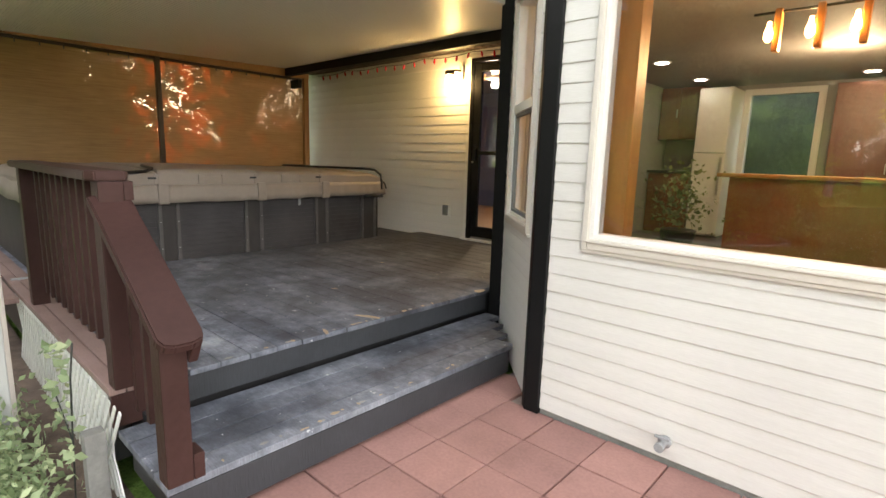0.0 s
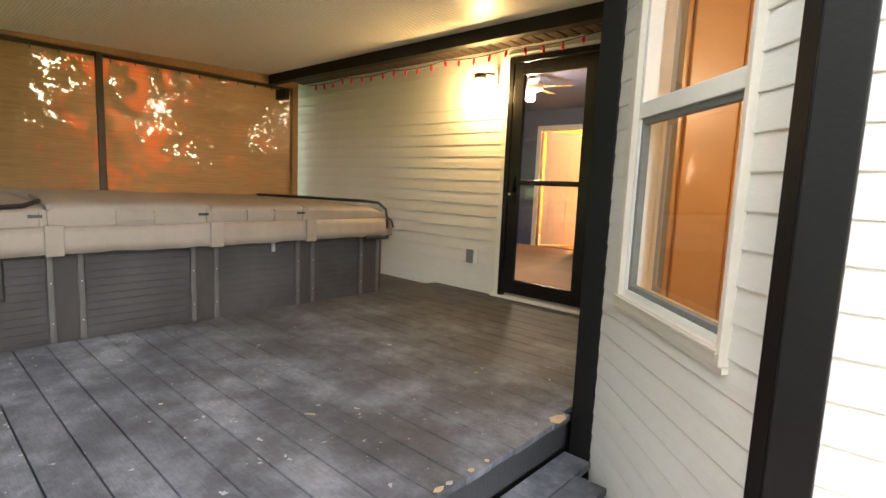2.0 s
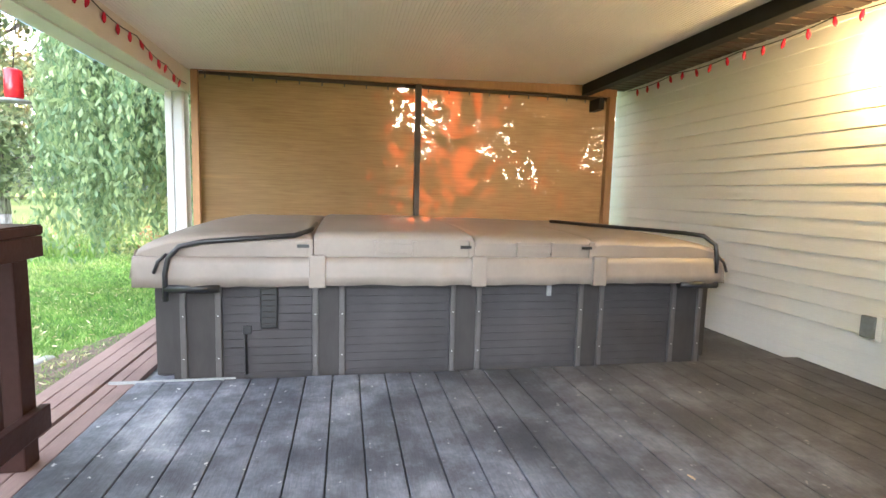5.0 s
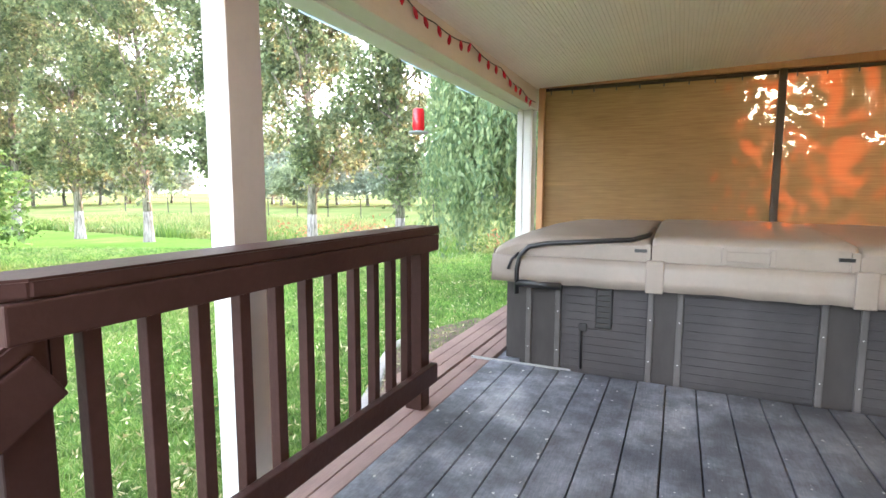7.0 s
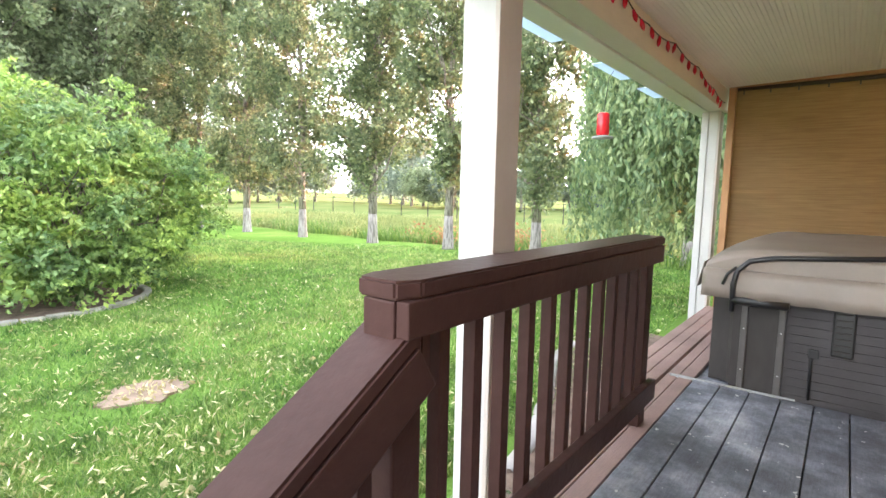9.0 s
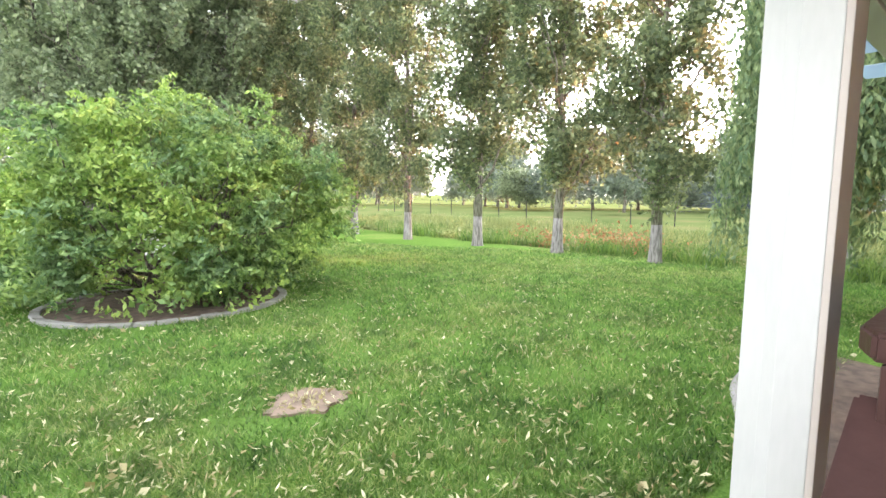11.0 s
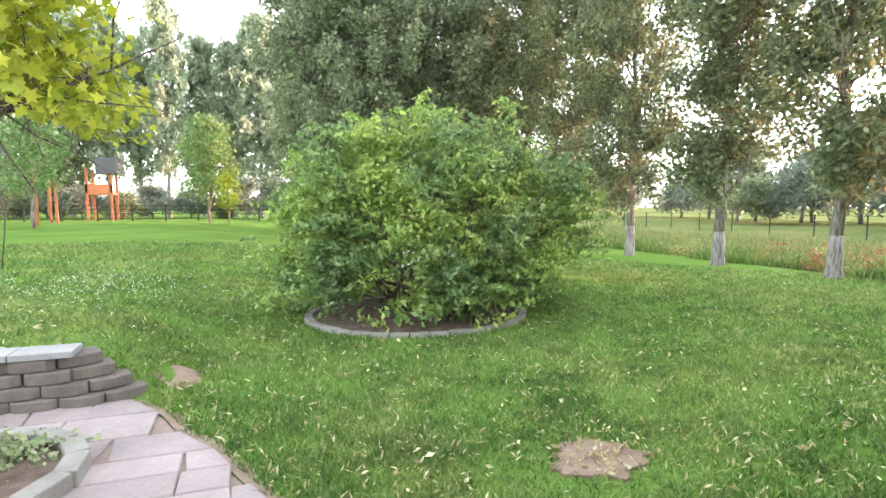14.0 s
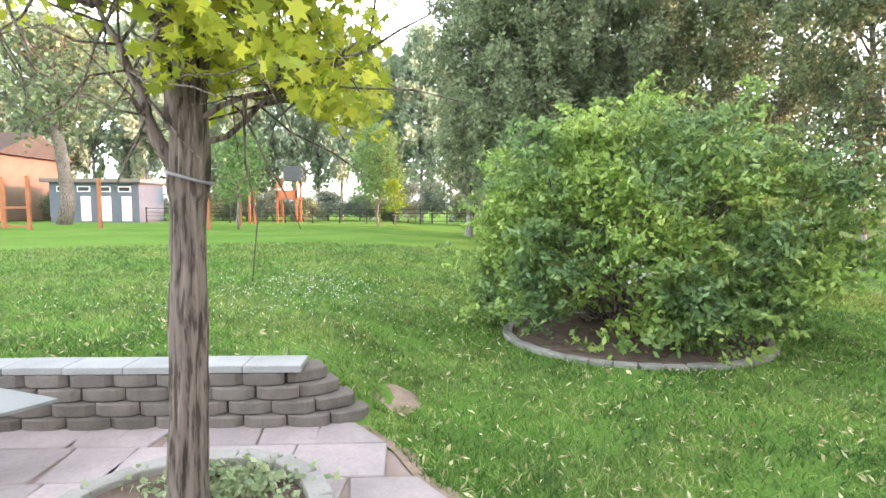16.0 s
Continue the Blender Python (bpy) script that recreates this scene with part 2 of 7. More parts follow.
def siding_material():
    m, t, b, _ = material("cream_vinyl_siding")
    g = noise_node(t, 40, 5, (0.6, 0.6, 6))
    d = noise_node(t, 1.2, 4)
    c = ramp(t, d, [(0.3, (0.69, 0.68, 0.65)), (0.7, (0.76, 0.75, 0.715))])
    c = mix(t, c, ramp(t, g, [(0.3, (0.93, 0.93, 0.92)), (0.7, (1, 1, 1))]), 1.0, 'MULTIPLY')
    t.links.new(c, b.inputs["Base Color"])
    b.inputs["Roughness"].default_value = 0.42
    bump(t, b, g, 0.08, 0.003)
    return m


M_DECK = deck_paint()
M_RAWCHIP = surface("raw_chipped_wood", (0.45, 0.34, 0.23), 0.8, 4, 30, 0.2, 0.2)
M_BROWN = surface("brown_rail_paint", (0.052, 0.026, 0.023), 0.42, 1.8, 30, 0.25, 0.2, (1, 1, 1))
M_BROWN.node_tree.nodes["Principled BSDF"].inputs["Specular IOR Level"].default_value = 0.12
M_BROWNDECK = surface("faded_brown_deck_paint", (0.30, 0.20, 0.18), 0.7, 2.0, 22, 0.25, 0.25, (1, 8, 1), rnd=0.15)
M_BLACK = surface("black_trim_paint", (0.006, 0.006, 0.0065), 0.55, 2.0, 40, 0.3, 0.12)
M_BLACK.node_tree.nodes["Principled BSDF"].inputs["Specular IOR Level"].default_value = 0.25
M_DECKEDGE = surface("dark_deck_edge_paint", (0.036, 0.039, 0.045), 0.5, 2.4, 18, 0.35, 0.25, (1, 6, 1))
# inner face of the posts coloured darker, its shade put into the paint
M_POSTSHADE = surface("shade_toned_post_facing", (0.42, 0.37, 0.335), 0.5, 1.5, 40, 0.06, 0.05, grit=0.93)
M_PANEL = leaf_material("translucent_roof_sheet", (0.55, 0.66, 0.74), (0.60, 0.70, 0.78), 0.7)
M_DOORBLACK = surface("black_door_enamel", (0.008, 0.008, 0.009), 0.25, 2.0, 60, 0.2, 0.04)
M_SIDING = siding_material()
M_WHITE = surface("white_trim_paint", (0.78, 0.78, 0.75), 0.45, 1.5, 40, 0.05, 0.03, grit=0.95)
M_POST = surface("off_white_post_paint", (0.46, 0.46, 0.45), 0.5, 1.8, 30, 0.08, 0.05, (2, 2, 0.4), grit=0.92)
M_AMBER = surface("varnished_amber_panel", (0.56, 0.30, 0.115), 0.35, 1.2, 8, 0.10, 0.04, (3, 3, 0.3), grit=0.9)
M_CASING = surface("cream_casing_paint", (0.66, 0.62, 0.55), 0.5, 1.5, 40, 0.05, 0.03, grit=0.95)
M_CEIL = surface("cream_soffit_vinyl", (0.78, 0.755, 0.70), 0.4, 0.8, 50, 0.05, 0.02, grit=0.95)
M_BEAM = surface("cream_beam_paint", (0.62, 0.57, 0.52), 0.5, 1.2, 30, 0.08, 0.06, (0.3, 2, 2), grit=0.92)
M_SOFFIT = surface("dark_brown_soffit", (0.050, 0.032, 0.022), 0.5, 1.5, 30, 0.25, 0.1)
M_PINEPOST = surface("raw_pine", (0.36, 0.19, 0.085), 0.65, 2.0, 12, 0.2, 0.2, (3, 3, 0.5))
M_SHADE = shade_cloth()
M_TUB = surface("dark_grey_tub_panel", (0.050, 0.046, 0.048), 0.7, 2.5, 22, 0.34, 0.22, (1, 0.5, 9))
M_TUBPOST = surface("dark_grey_tub_trim", (0.044, 0.039, 0.038), 0.7, 2.5, 26, 0.22, 0.18, (1, 1, 0.3))
M_TUBSTRIP = surface("grey_tub_edge_strip", (0.095, 0.088, 0.086), 0.45, 2.5, 26, 0.2, 0.12, (1, 1, 0.3))
M_DIMGREEN = surface("dim_green_reflection", (0.030, 0.045, 0.025), 0.8, 3.0, 20, 0.4, 0.1)
M_VINYL = surface("taupe_vinyl_cover", (0.235, 0.193, 0.164), 0.5, 2.2, 40, 0.14, 0.05, grit=0.9)
for m_ in (M_TUB, M_TUBPOST, M_TUBSTRIP):
    m_.node_tree.nodes["Principled BSDF"].inputs["Specular IOR Level"].default_value = 0.3
M_TUBE = surface("black_powder_coated_tube", (0.012, 0.012, 0.014), 0.4, 3, 60, 0.2, 0.05)
M_STEEL = surface("dull_zinc_screw", (0.55, 0.55, 0.55), 0.35, 4, 80, 0.1, 0.02, metal=0.9)
M_TILE = surface("red_concrete_paver", (0.42, 0.225, 0.195), 0.8, 3.0, 60, 0.18, 0.2, rnd=0.22)
M_FLAG = surface("pink_grey_flagstone", (0.41, 0.355, 0.36), 0.85, 2.2, 35, 0.20, 0.35, rnd=0.22)
M_SAND = surface("joint_sand", (0.27, 0.21, 0.185), 0.95, 4, 80, 0.3, 0.4)
M_BLOCK = surface("split_face_concrete_block", (0.20, 0.178, 0.160), 0.92, 4.0, 45, 0.28, 0.7, rnd=0.22)
M_CAP = surface("pale_concrete_cap", (0.35, 0.36, 0.365), 0.85, 3.0, 60, 0.15, 0.3, rnd=0.12)
M_EDGE = surface("weathered_edging_stone", (0.36, 0.35, 0.33), 0.9, 4.0, 50, 0.2, 0.5, rnd=0.25)
M_MULCH = surface("bark_mulch", (0.15, 0.108, 0.085), 0.95, 9.0, 70, 0.45, 0.9)
M_SOIL = surface("dry_bare_soil", (0.29, 0.215, 0.165), 0.95, 8.0, 70, 0.30, 0.7)
M_GROUND = ground_material()
M_GREY = surface("grey_electrical_plastic", (0.20, 0.22, 0.22), 0.5, 2, 50, 0.08, 0.05)
M_YELLOW = surface("yellow_tote_lid_plastic", (0.78, 0.40, 0.02), 0.4, 2, 50, 0.06, 0.04)
M_TOTE = surface("black_tote_plastic", (0.012, 0.012, 0.013), 0.4, 2, 50, 0.1, 0.05)
M_GLASS = glass_material("window_glass")
M_BULB = glowing("lit_warm_bulb", (1.0, 0.70, 0.32), 5)
M_KBULB = glowing("lit_amber_bulb", (1.0, 0.42, 0.10), 3.0)
M_DISC = glowing("lit_ceiling_disc", (1.0, 0.93, 0.82), 2.0)
M_REDBULB = surface("red_holiday_bulb", (0.55, 0.02, 0.05), 0.2, 4, 60, 0.1, 0.0)
M_CORD = surface("dark_green_cord", (0.02, 0.022, 0.018), 0.6, 4, 60, 0.1, 0.0)
M_REDGLASS = surface("red_feeder_plastic", (0.75, 0.02, 0.03), 0.2, 4, 60, 0.08, 0.0)
M_PINE = surface("varnished_pine_board", (0.60, 0.30, 0.10), 0.4, 1.5, 9, 0.18, 0.1, (4, 4, 0.4))
M_BLUEWALL = surface("blue_bedroom_paint", (0.085, 0.095, 0.20), 0.7, 1.5, 60, 0.08, 0.05)
M_GREYWALL = surface("grey_kitchen_paint", (0.34, 0.33, 0.32), 0.7, 1.5, 60, 0.08, 0.05)
M_CARPET = surface("tan_carpet", (0.36, 0.25, 0.18), 0.95, 2, 120, 0.15, 0.5)
M_DARKFLOOR = surface("dark_kitchen_floor", (0.10, 0.075, 0.06), 0.35, 1.2, 18, 0.2, 0.1, (1, 6, 1))
M_CABINET = surface("red_brown_cabinet_wood", (0.19, 0.065, 0.035), 0.4, 1.5, 12, 0.25, 0.1, (3, 3, 0.4))
M_COUNTER = surface("dark_stone_counter", (0.05, 0.05, 0.05), 0.25, 8, 60, 0.4, 0.05)
M_ORANGE = surface("orange_stained_wood", (0.38, 0.14, 0.06), 0.7, 1.5, 14, 0.2, 0.15, (3, 3, 0.4))
M_SHEDBLUE = surface("slate_blue_shed_siding", (0.115, 0.145, 0.185), 0.7, 1.5, 20, 0.12, 0.15, (1, 1, 6))
M_ROOF = surface("grey_roof_shingle", (0.19, 0.185, 0.18), 0.9, 1.5, 12, 0.2, 0.4)
M_DARKROOF = surface("dark_brown_roof_shingle", (0.07, 0.058, 0.05), 0.9, 1.5, 12, 0.2, 0.4)
M_STUCCO = surface("tan_house_stucco", (0.20, 0.14, 0.105), 0.85, 1.5, 20, 0.12, 0.2)
M_FENCE = surface("black_fence_iron", (0.02, 0.022, 0.02), 0.6, 2, 50, 0.2, 0.05)
M_DARKGLASS = surface("dark_far_glass", (0.03, 0.04, 0.05), 0.1, 2, 50, 0.2, 0.0)
M_BARK_POP = bark("poplar_bark", (0.105, 0.092, 0.080), (0.33, 0.305, 0.275), 7)
M_BARK_PALE = bark("whitewashed_poplar_base", (0.14, 0.13, 0.122), (0.31, 0.295, 0.285), 7)
M_BARK_MAPLE = bark("maple_bark", (0.070, 0.056, 0.046), (0.255, 0.215, 0.185), 12)
M_LEAF_POP = leaf_material("poplar_leaf", (0.085, 0.120, 0.065), (0.285, 0.335, 0.170), 0.44)
M_LEAF_GROVE = leaf_material("grove_poplar_leaf", (0.150, 0.195, 0.120), (0.360, 0.410, 0.240), 0.48)
# distance haze is mixed into this grey-green leaf colour
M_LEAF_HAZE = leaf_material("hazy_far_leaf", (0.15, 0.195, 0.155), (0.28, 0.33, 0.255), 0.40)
M_LEAF_BANK = patchy_leaf("bank_shrub_leaf", ((0.07, 0.13, 0.04), (0.22, 0.30, 0.10)), ((0.20, 0.24, 0.07), (0.46, 0.44, 0.18)), 0.5, 0.3)
M_CONCRETE = surface("poured_kerb_concrete", (0.36, 0.34, 0.33), 0.9, 5.0, 60, 0.18, 0.4)
# leaf colour lifted paler to stand in for distance haze
M_LEAF_POPHAZE = leaf_material("hazed_far_poplar_leaf", (0.260, 0.330, 0.235), (0.450, 0.520, 0.360), 0.5)
M_LEAF_BUSH = patchy_leaf("lilac_leaf", ((0.055, 0.120, 0.045), (0.250, 0.380, 0.160)), ((0.150, 0.270, 0.050), (0.440, 0.560, 0.150)), 1.1, 0.34)
M_LEAF_MAPLE = leaf_material("yellow_green_maple_leaf", (0.24, 0.32, 0.03), (0.58, 0.60, 0.07), 0.5)
M_LEAF_WILLOW = leaf_material("willow_leaf", (0.110, 0.185, 0.095), (0.33, 0.40, 0.19), 0.40)
M_LEAF_YOUNG = leaf_material("young_tree_leaf", (0.12, 0.22, 0.07), (0.29, 0.42, 0.16), 0.45)
M_LEAF_GREYGREEN = leaf_material("grey_green_herb_leaf", (0.20, 0.28, 0.14), (0.46, 0.52, 0.30), 0.3)
M_GRASS = grass_material()
M_MEADOW = leaf_material("meadow_grass_blade", (0.10, 0.16, 0.045), (0.36, 0.36, 0.15), 0.35)
M_REED = leaf_material("green_reed_blade", (0.06, 0.14, 0.025), (0.20, 0.30, 0.06), 0.3)
M_RUST = leaf_material("rust_seed_head", (0.28, 0.11, 0.05), (0.50, 0.26, 0.13), 0.2)
M_FALLEN = leaf_material("fallen_dry_leaf", (0.30, 0.25, 0.10), (0.74, 0.70, 0.46), 0.2)
M_FLOWER = leaf_material("white_flower", (0.70, 0.70, 0.70), (0.85, 0.85, 0.85), 0.2)


# ---- building helpers ----
def box(bm, x0, y0, z0, x1, y1, z1, bevel=0.0):
    r = bmesh.ops.create_cube(bm, size=1.0)
    vs = r["verts"]
    bmesh.ops.scale(bm, vec=(x1 - x0, y1 - y0, z1 - z0), verts=vs)
    bmesh.ops.translate(bm, vec=((x0 + x1) / 2, (y0 + y1) / 2, (z0 + z1) / 2), verts=vs)
    if bevel:
        es = list({e for v in vs for e in v.link_edges})
        bmesh.ops.bevel(bm, geom=es, offset=bevel, segments=2, affect='EDGES', profile=0.6)
    return bm


def tube(bm, pts, radii, n=8, cap=True):
    """A round bar along pts."""
    pts = [Vector(p) for p in pts]
    if isinstance(radii, (int, float)):
        radii = [radii] * len(pts)
    rings, side = [], None
    for i, p in enumerate(pts):
        d = (pts[min(i + 1, len(pts) - 1)] - pts[max(i - 1, 0)]).normalized()
        if side is None:
            side = d.orthogonal().normalized()
        side = (side - d * side.dot(d)).normalized()
        up = d.cross(side)
        rings.append([bm.verts.new(p + radii[i] * (math.cos(a) * side + math.sin(a) * up)) for a in (2 * math.pi * k / n for k in range(n))])
    for a, b in zip(rings, rings[1:]):
        for k in range(n):
            f = bm.faces.new((a[k], a[(k + 1) % n], b[(k + 1) % n], b[k]))
            f.smooth = True
    if cap:
        bm.faces.new(rings[0][::-1])
        bm.faces.new(rings[-1])
    return bm


def lathe(bm, profile, centre=(0, 0, 0), n=20):
    rings = [[bm.verts.new((centre[0] + r * math.cos(2 * math.pi * k / n), centre[1] + r * math.sin(2 * math.pi * k / n), centre[2] + z)) for k in range(n)] for r, z in profile]
    for a, b in zip(rings, rings[1:]):
        for k in range(n):
            f = bm.faces.new((a[k], a[(k + 1) % n], b[(k + 1) % n], b[k]))
            f.smooth = True
    bm.faces.new(rings[0][::-1])
    bm.faces.new(rings[-1])
    return bm


def prism(bm, outline, z0, z1):
    """A flat-sided block from a plan outline; z0, z1 numbers or functions of x, y."""
    lo = [bm.verts.new((x, y, z0(x, y) if callable(z0) else z0)) for x, y in outline]
    hi = [bm.verts.new((x, y, z1(x, y) if callable(z1) else z1)) for x, y in outline]
    bm.faces.new(hi)
    bm.faces.new(lo[::-1])
    k = len(outline)
    for i in range(k):
        bm.faces.new((lo[i], lo[(i + 1) % k], hi[(i + 1) % k], hi[i]))
    return bm


def mesh_of(bm, name, mat):
    me = bpy.data.meshes.new(name)
    bmesh.ops.recalc_face_normals(bm, faces=bm.faces)
    bm.to_mesh(me)
    bm.free()
    if mat:
        me.materials.append(mat)
    return me


def part(name, bm, mat, parent, label=""):
    me = bm if isinstance(bm, bpy.types.Mesh) else mesh_of(bm, name, mat)
    ob = new(name, me)
    ob.parent = parent
    ob.matrix_parent_inverse = parent.matrix_basis.inverted()
    return tagged(ob, label)


def thing(name, label, category, at=(0, 0, 0), group="", kind=""):
    ob = new(name)
    ob.empty_display_size = 0.1
    ob.location = at
    return tagged(ob, label, category, group, kind)


def solid(name, bm, mat, label, category, group="", kind=""):
    """A thing that is one mesh."""
    me = bm if isinstance(bm, bpy.types.Mesh) else mesh_of(bm, name, mat)
    return tagged(new(name, me), label, category, group, kind)


def boxpart(name, dims, mat, parent, bevel=0.004, label=""):
    return part(name, box(bmesh.new(), *dims, bevel), mat, parent, label)


class Run:
    """A wall's own axes: s along it to the right as seen from outside, d outwards, z up."""

    def __init__(self, p, q):
        self.p = Vector((*p, 0))
        self.d = (Vector((*q, 0)) - self.p)
        self.length = self.d.length
        self.d.normalize()
        self.n = Vector((self.d.y, -self.d.x, 0))

    def at(self, s, d, z):
        return self.p + self.d * s + self.n * d + Vector((0, 0, z))

    def box(self, bm, s0, s1, d0, d1, z0, z1, bevel=0.0):
        b2 = box(bmesh.new(), s0, d0, z0, s1, d1, z1, bevel)
        m = Matrix((( self.d.x, self.n.x, 0, self.p.x), (self.d.y, self.n.y, 0, self.p.y), (0, 0, 1, 0), (0, 0, 0, 1)))
        me = bpy.data.meshes.new("tmp")
        b2.transform(m)
        b2.to_mesh(me)
        b2.free()
        bm.from_mesh(me)
        bpy.data.meshes.remove(me)
        return bm

    def part(self, name, dims, mat, parent, bevel=0.003, label=""):
        return part(name, self.box(bmesh.new(), *dims, bevel), mat, parent, label)


def pane(run, s0, s1, d, z0, z1, parent):
    """One sheet of glass, facing outwards."""
    me = bpy.data.meshes.new("pane")
    me.from_pydata([run.at(s0, d, z0), run.at(s1, d, z0), run.at(s1, d, z1), run.at(s0, d, z1)], [], [(0, 1, 2, 3)])
    me.materials.append(M_GLASS)
    ob = part("pane", me, None, parent)
    ob.visible_shadow = False
    return ob


def wall_core(bm, run, z0, z1, thick, holes):
    """Wall body with openings cut through."""
    edges = sorted({0.0, run.length, *[h[0] for h in holes], *[h[1] for h in holes]})
    for a, b in zip(edges, edges[1:]):
        cuts = sorted((h[2], h[3]) for h in holes if h[0] <= a + 1e-6 and h[1] >= b - 1e-6)
        z = z0
        for lo, hi in cuts:
            if lo > z:
                run.box(bm, a, b, -thick, 0, z, lo)
            z = hi
        if z < z1:
            run.box(bm, a, b, -thick, 0, z, z1)
    return bm


def lap_siding(run, z0, z1, lap, holes, parent):
    """Each course a tapered vinyl lap, butted against the openings' casings."""
    z = z0
    while z < z1 - 0.02:
        top = min(z + lap, z1)
        spans, s = [], 0.0
        for h in sorted(holes):
            if h[2] < top - 0.01 and h[3] > z + 0.01:
                if h[0] > s + 0.01:
                    spans.append((s, h[0]))
                s = max(s, h[1])
        if run.length > s + 0.01:
            spans.append((s, run.length))
        pieces = [(a, b, z, top) for a, b in spans]
        for h in holes:
            if z + 0.01 < h[2] < top - 0.01:
                pieces.append((h[0], h[1], z, h[2] - 0.002))
            if z + 0.01 < h[3] < top - 0.01:
                pieces.append((h[0], h[1], h[3] + 0.002, top))
        for a, b, low, top in pieces:
            bm = bmesh.new()
            prof = [(0.002, low), (0.0105, low), (0.0115, low + 0.004), (0.0095, (low + top) / 2), (0.005, top + 0.002), (0.002, top + 0.002)]
            ends = [[bm.verts.new(run.at(e, d, min(h, z1))) for d, h in prof] for e in (a, b)]
            k = len(prof)
            for i in range(k):
                bm.faces.new((ends[0][i], ends[0][(i + 1) % k], ends[1][(i + 1) % k], ends[1][i]))
            bm.faces.new(ends[0][::-1])
            bm.faces.new(ends[1])
            part("siding_course", bm, M_SIDING, parent)
        z += lap


def smooth(a, b, v):
    t = min(1.0, max(0.0, (v - a) / (b - a)))
    return t * t * (3 - 2 * t)


def patio_edge(y):
    """The patio's left border, x by y."""
    ks = [(-5.2, -0.05), (-4.95, -0.19), (-4.6, -0.46), (-4.2, -0.63), (-4.0, -0.80), (-3.3, -1.12), (-3.0, -1.27), (-2.2, -1.55), (-1.0, -1.80), (0.3, -1.83), (3.0, -1.83)]
    for (ya, xa), (yb, xb) in zip(ks, ks[1:]):
        if y <= yb:
            f = max(0.0, (y - ya) / (yb - ya))
            return xa + (xb - xa) * f
    return ks[-1][1]


def lawn_z(x, y):
    """Height of the lawn: level by the patio, up behind the block wall, down to the poplars."""
    z = -0.17
    up = smooth(-5.06, -5.5, y)
    wide = smooth(-6, -22, y)
    z += 0.42 * up * smooth(-0.75 - 5 * wide, 0.5 + 3 * wide, x)
    z -= 0.43 * smooth(-7, -16, x) + 0.25 * smooth(-17, -21, x)
    z += 0.6 * smooth(-26, -60, x)
    if y > -4.9:
        z -= 0.06 * smooth(0.05, 0.3, x - patio_edge(y))
    return z


def patio_z(x, y):
    return -0.155 + 0.155 * smooth(-2.6, 0.9, y)


# ---- ground ----
def make_ground():
    xs = sorted({*np.arange(-30, 12, 0.6).tolist(), *np.arange(-2, 1.6, 0.2).tolist(), -2500, -900, -400, -200, -110, -70, -50, -40, -35, 14, 18, 24, 32, 45, 70, 120, 300, 900, 2500})
    ys = sorted({*np.arange(-32, 8, 0.7).tolist(), *np.arange(-5.6, -4.6, 0.1).tolist(), -2500, -900, -400, -200, -110, -80, -60, -50, -42, -37, 10, 14, 20, 35, 70, 150, 400, 900, 2500})
    vs = [(x, y, lawn_z(x, y) + (0.012 * noise.noise((x * 0.8, y * 0.8, 0)) if abs(x) < 40 else 0)) for y in ys for x in xs]
    w = len(xs)
    fs = [(j * w + i, j * w + i + 1, (j + 1) * w + i + 1, (j + 1) * w + i) for j in range(len(ys) - 1) for i in range(w - 1)]
    me = bpy.data.meshes.new("ground")
    me.from_pydata(vs, [], fs)
    for p in me.polygons:
        p.use_smooth = True
    me.materials.append(M_GROUND)
    return solid("ground", me, None, "green lawn with worn straw patches, reaching the meadow", "lawn", kind="structure")


make_ground()

# ---- house: walls ----
WIN_RUN = Run((-1.44, 2.33), (4.2, 2.33))
BAY_RUN = Run((-2.30, 3.19), (-1.44, 2.33))
DOOR_RUN = Run((-7.55, 4.87), (-2.30, 4.87))
SIDE_RUN = Run((-2.30, 4.87), (-2.30, 3.19))
WIN_HOLE = (0.292, 2.365, 1.005, 2.39)
BAY_HOLE = (0.335, 1.005, 1.01, 2.39)
DOOR_HOLE = (3.52, 4.37, 0.44, 2.50)


def house_wall(name, run, z0, z1, hole, casing, lap, label):
    core = wall_core(bmesh.new(), run, z0, z1, 0.14, [hole] if hole else [])
    ob = tagged(new(name, mesh_of(core, name, M_GREYWALL)), label, "wall", kind="structure")
    lap_siding(run, z0, z1, lap, [casing] if casing else [], ob)
    return ob


WIN_CASE = (0.266, 2.392, 0.955, 2.412)
BAY_CASE = (0.285, 1.025, 0.962, 2.44)
DOOR_CASE = (3.44, 4.45, 0.38, 2.57)
house_wall("wall_south", WIN_RUN, 0.03, 2.95, WIN_HOLE, WIN_CASE, 0.0957, "cream vinyl lap siding wall around a picture window")
house_wall("wall_bay", BAY_RUN, 0.03, 2.95, BAY_HOLE, BAY_CASE, 0.0957, "angled bay wall in cream vinyl siding")
house_wall("wall_porch", DOOR_RUN, 0.10, 2.95, DOOR_HOLE, DOOR_CASE, 0.113, "cream vinyl lap siding wall of the porch")
house_wall("wall_return", SIDE_RUN, 0.10, 2.95, None, None, 0.113, "short return wall in cream siding")
solid("foundation", wall_core(bmesh.new(), Run((-1.42, 2.345), (4.2, 2.345)), -0.25, 0.028, 0.12, []), M_EDGE, "grey concrete foundation strip under the siding", "foundation", kind="structure")


cb = bmesh.new()
WIN_RUN.box(cb, -0.012, 0.078, 0.0, 0.032, 0.0, 2.95, 0.004)
BAY_RUN.box(cb, BAY_RUN.length - 0.046, BAY_RUN.length + 0.010, 0.0, 0.029, 0.0, 2.95, 0.004)
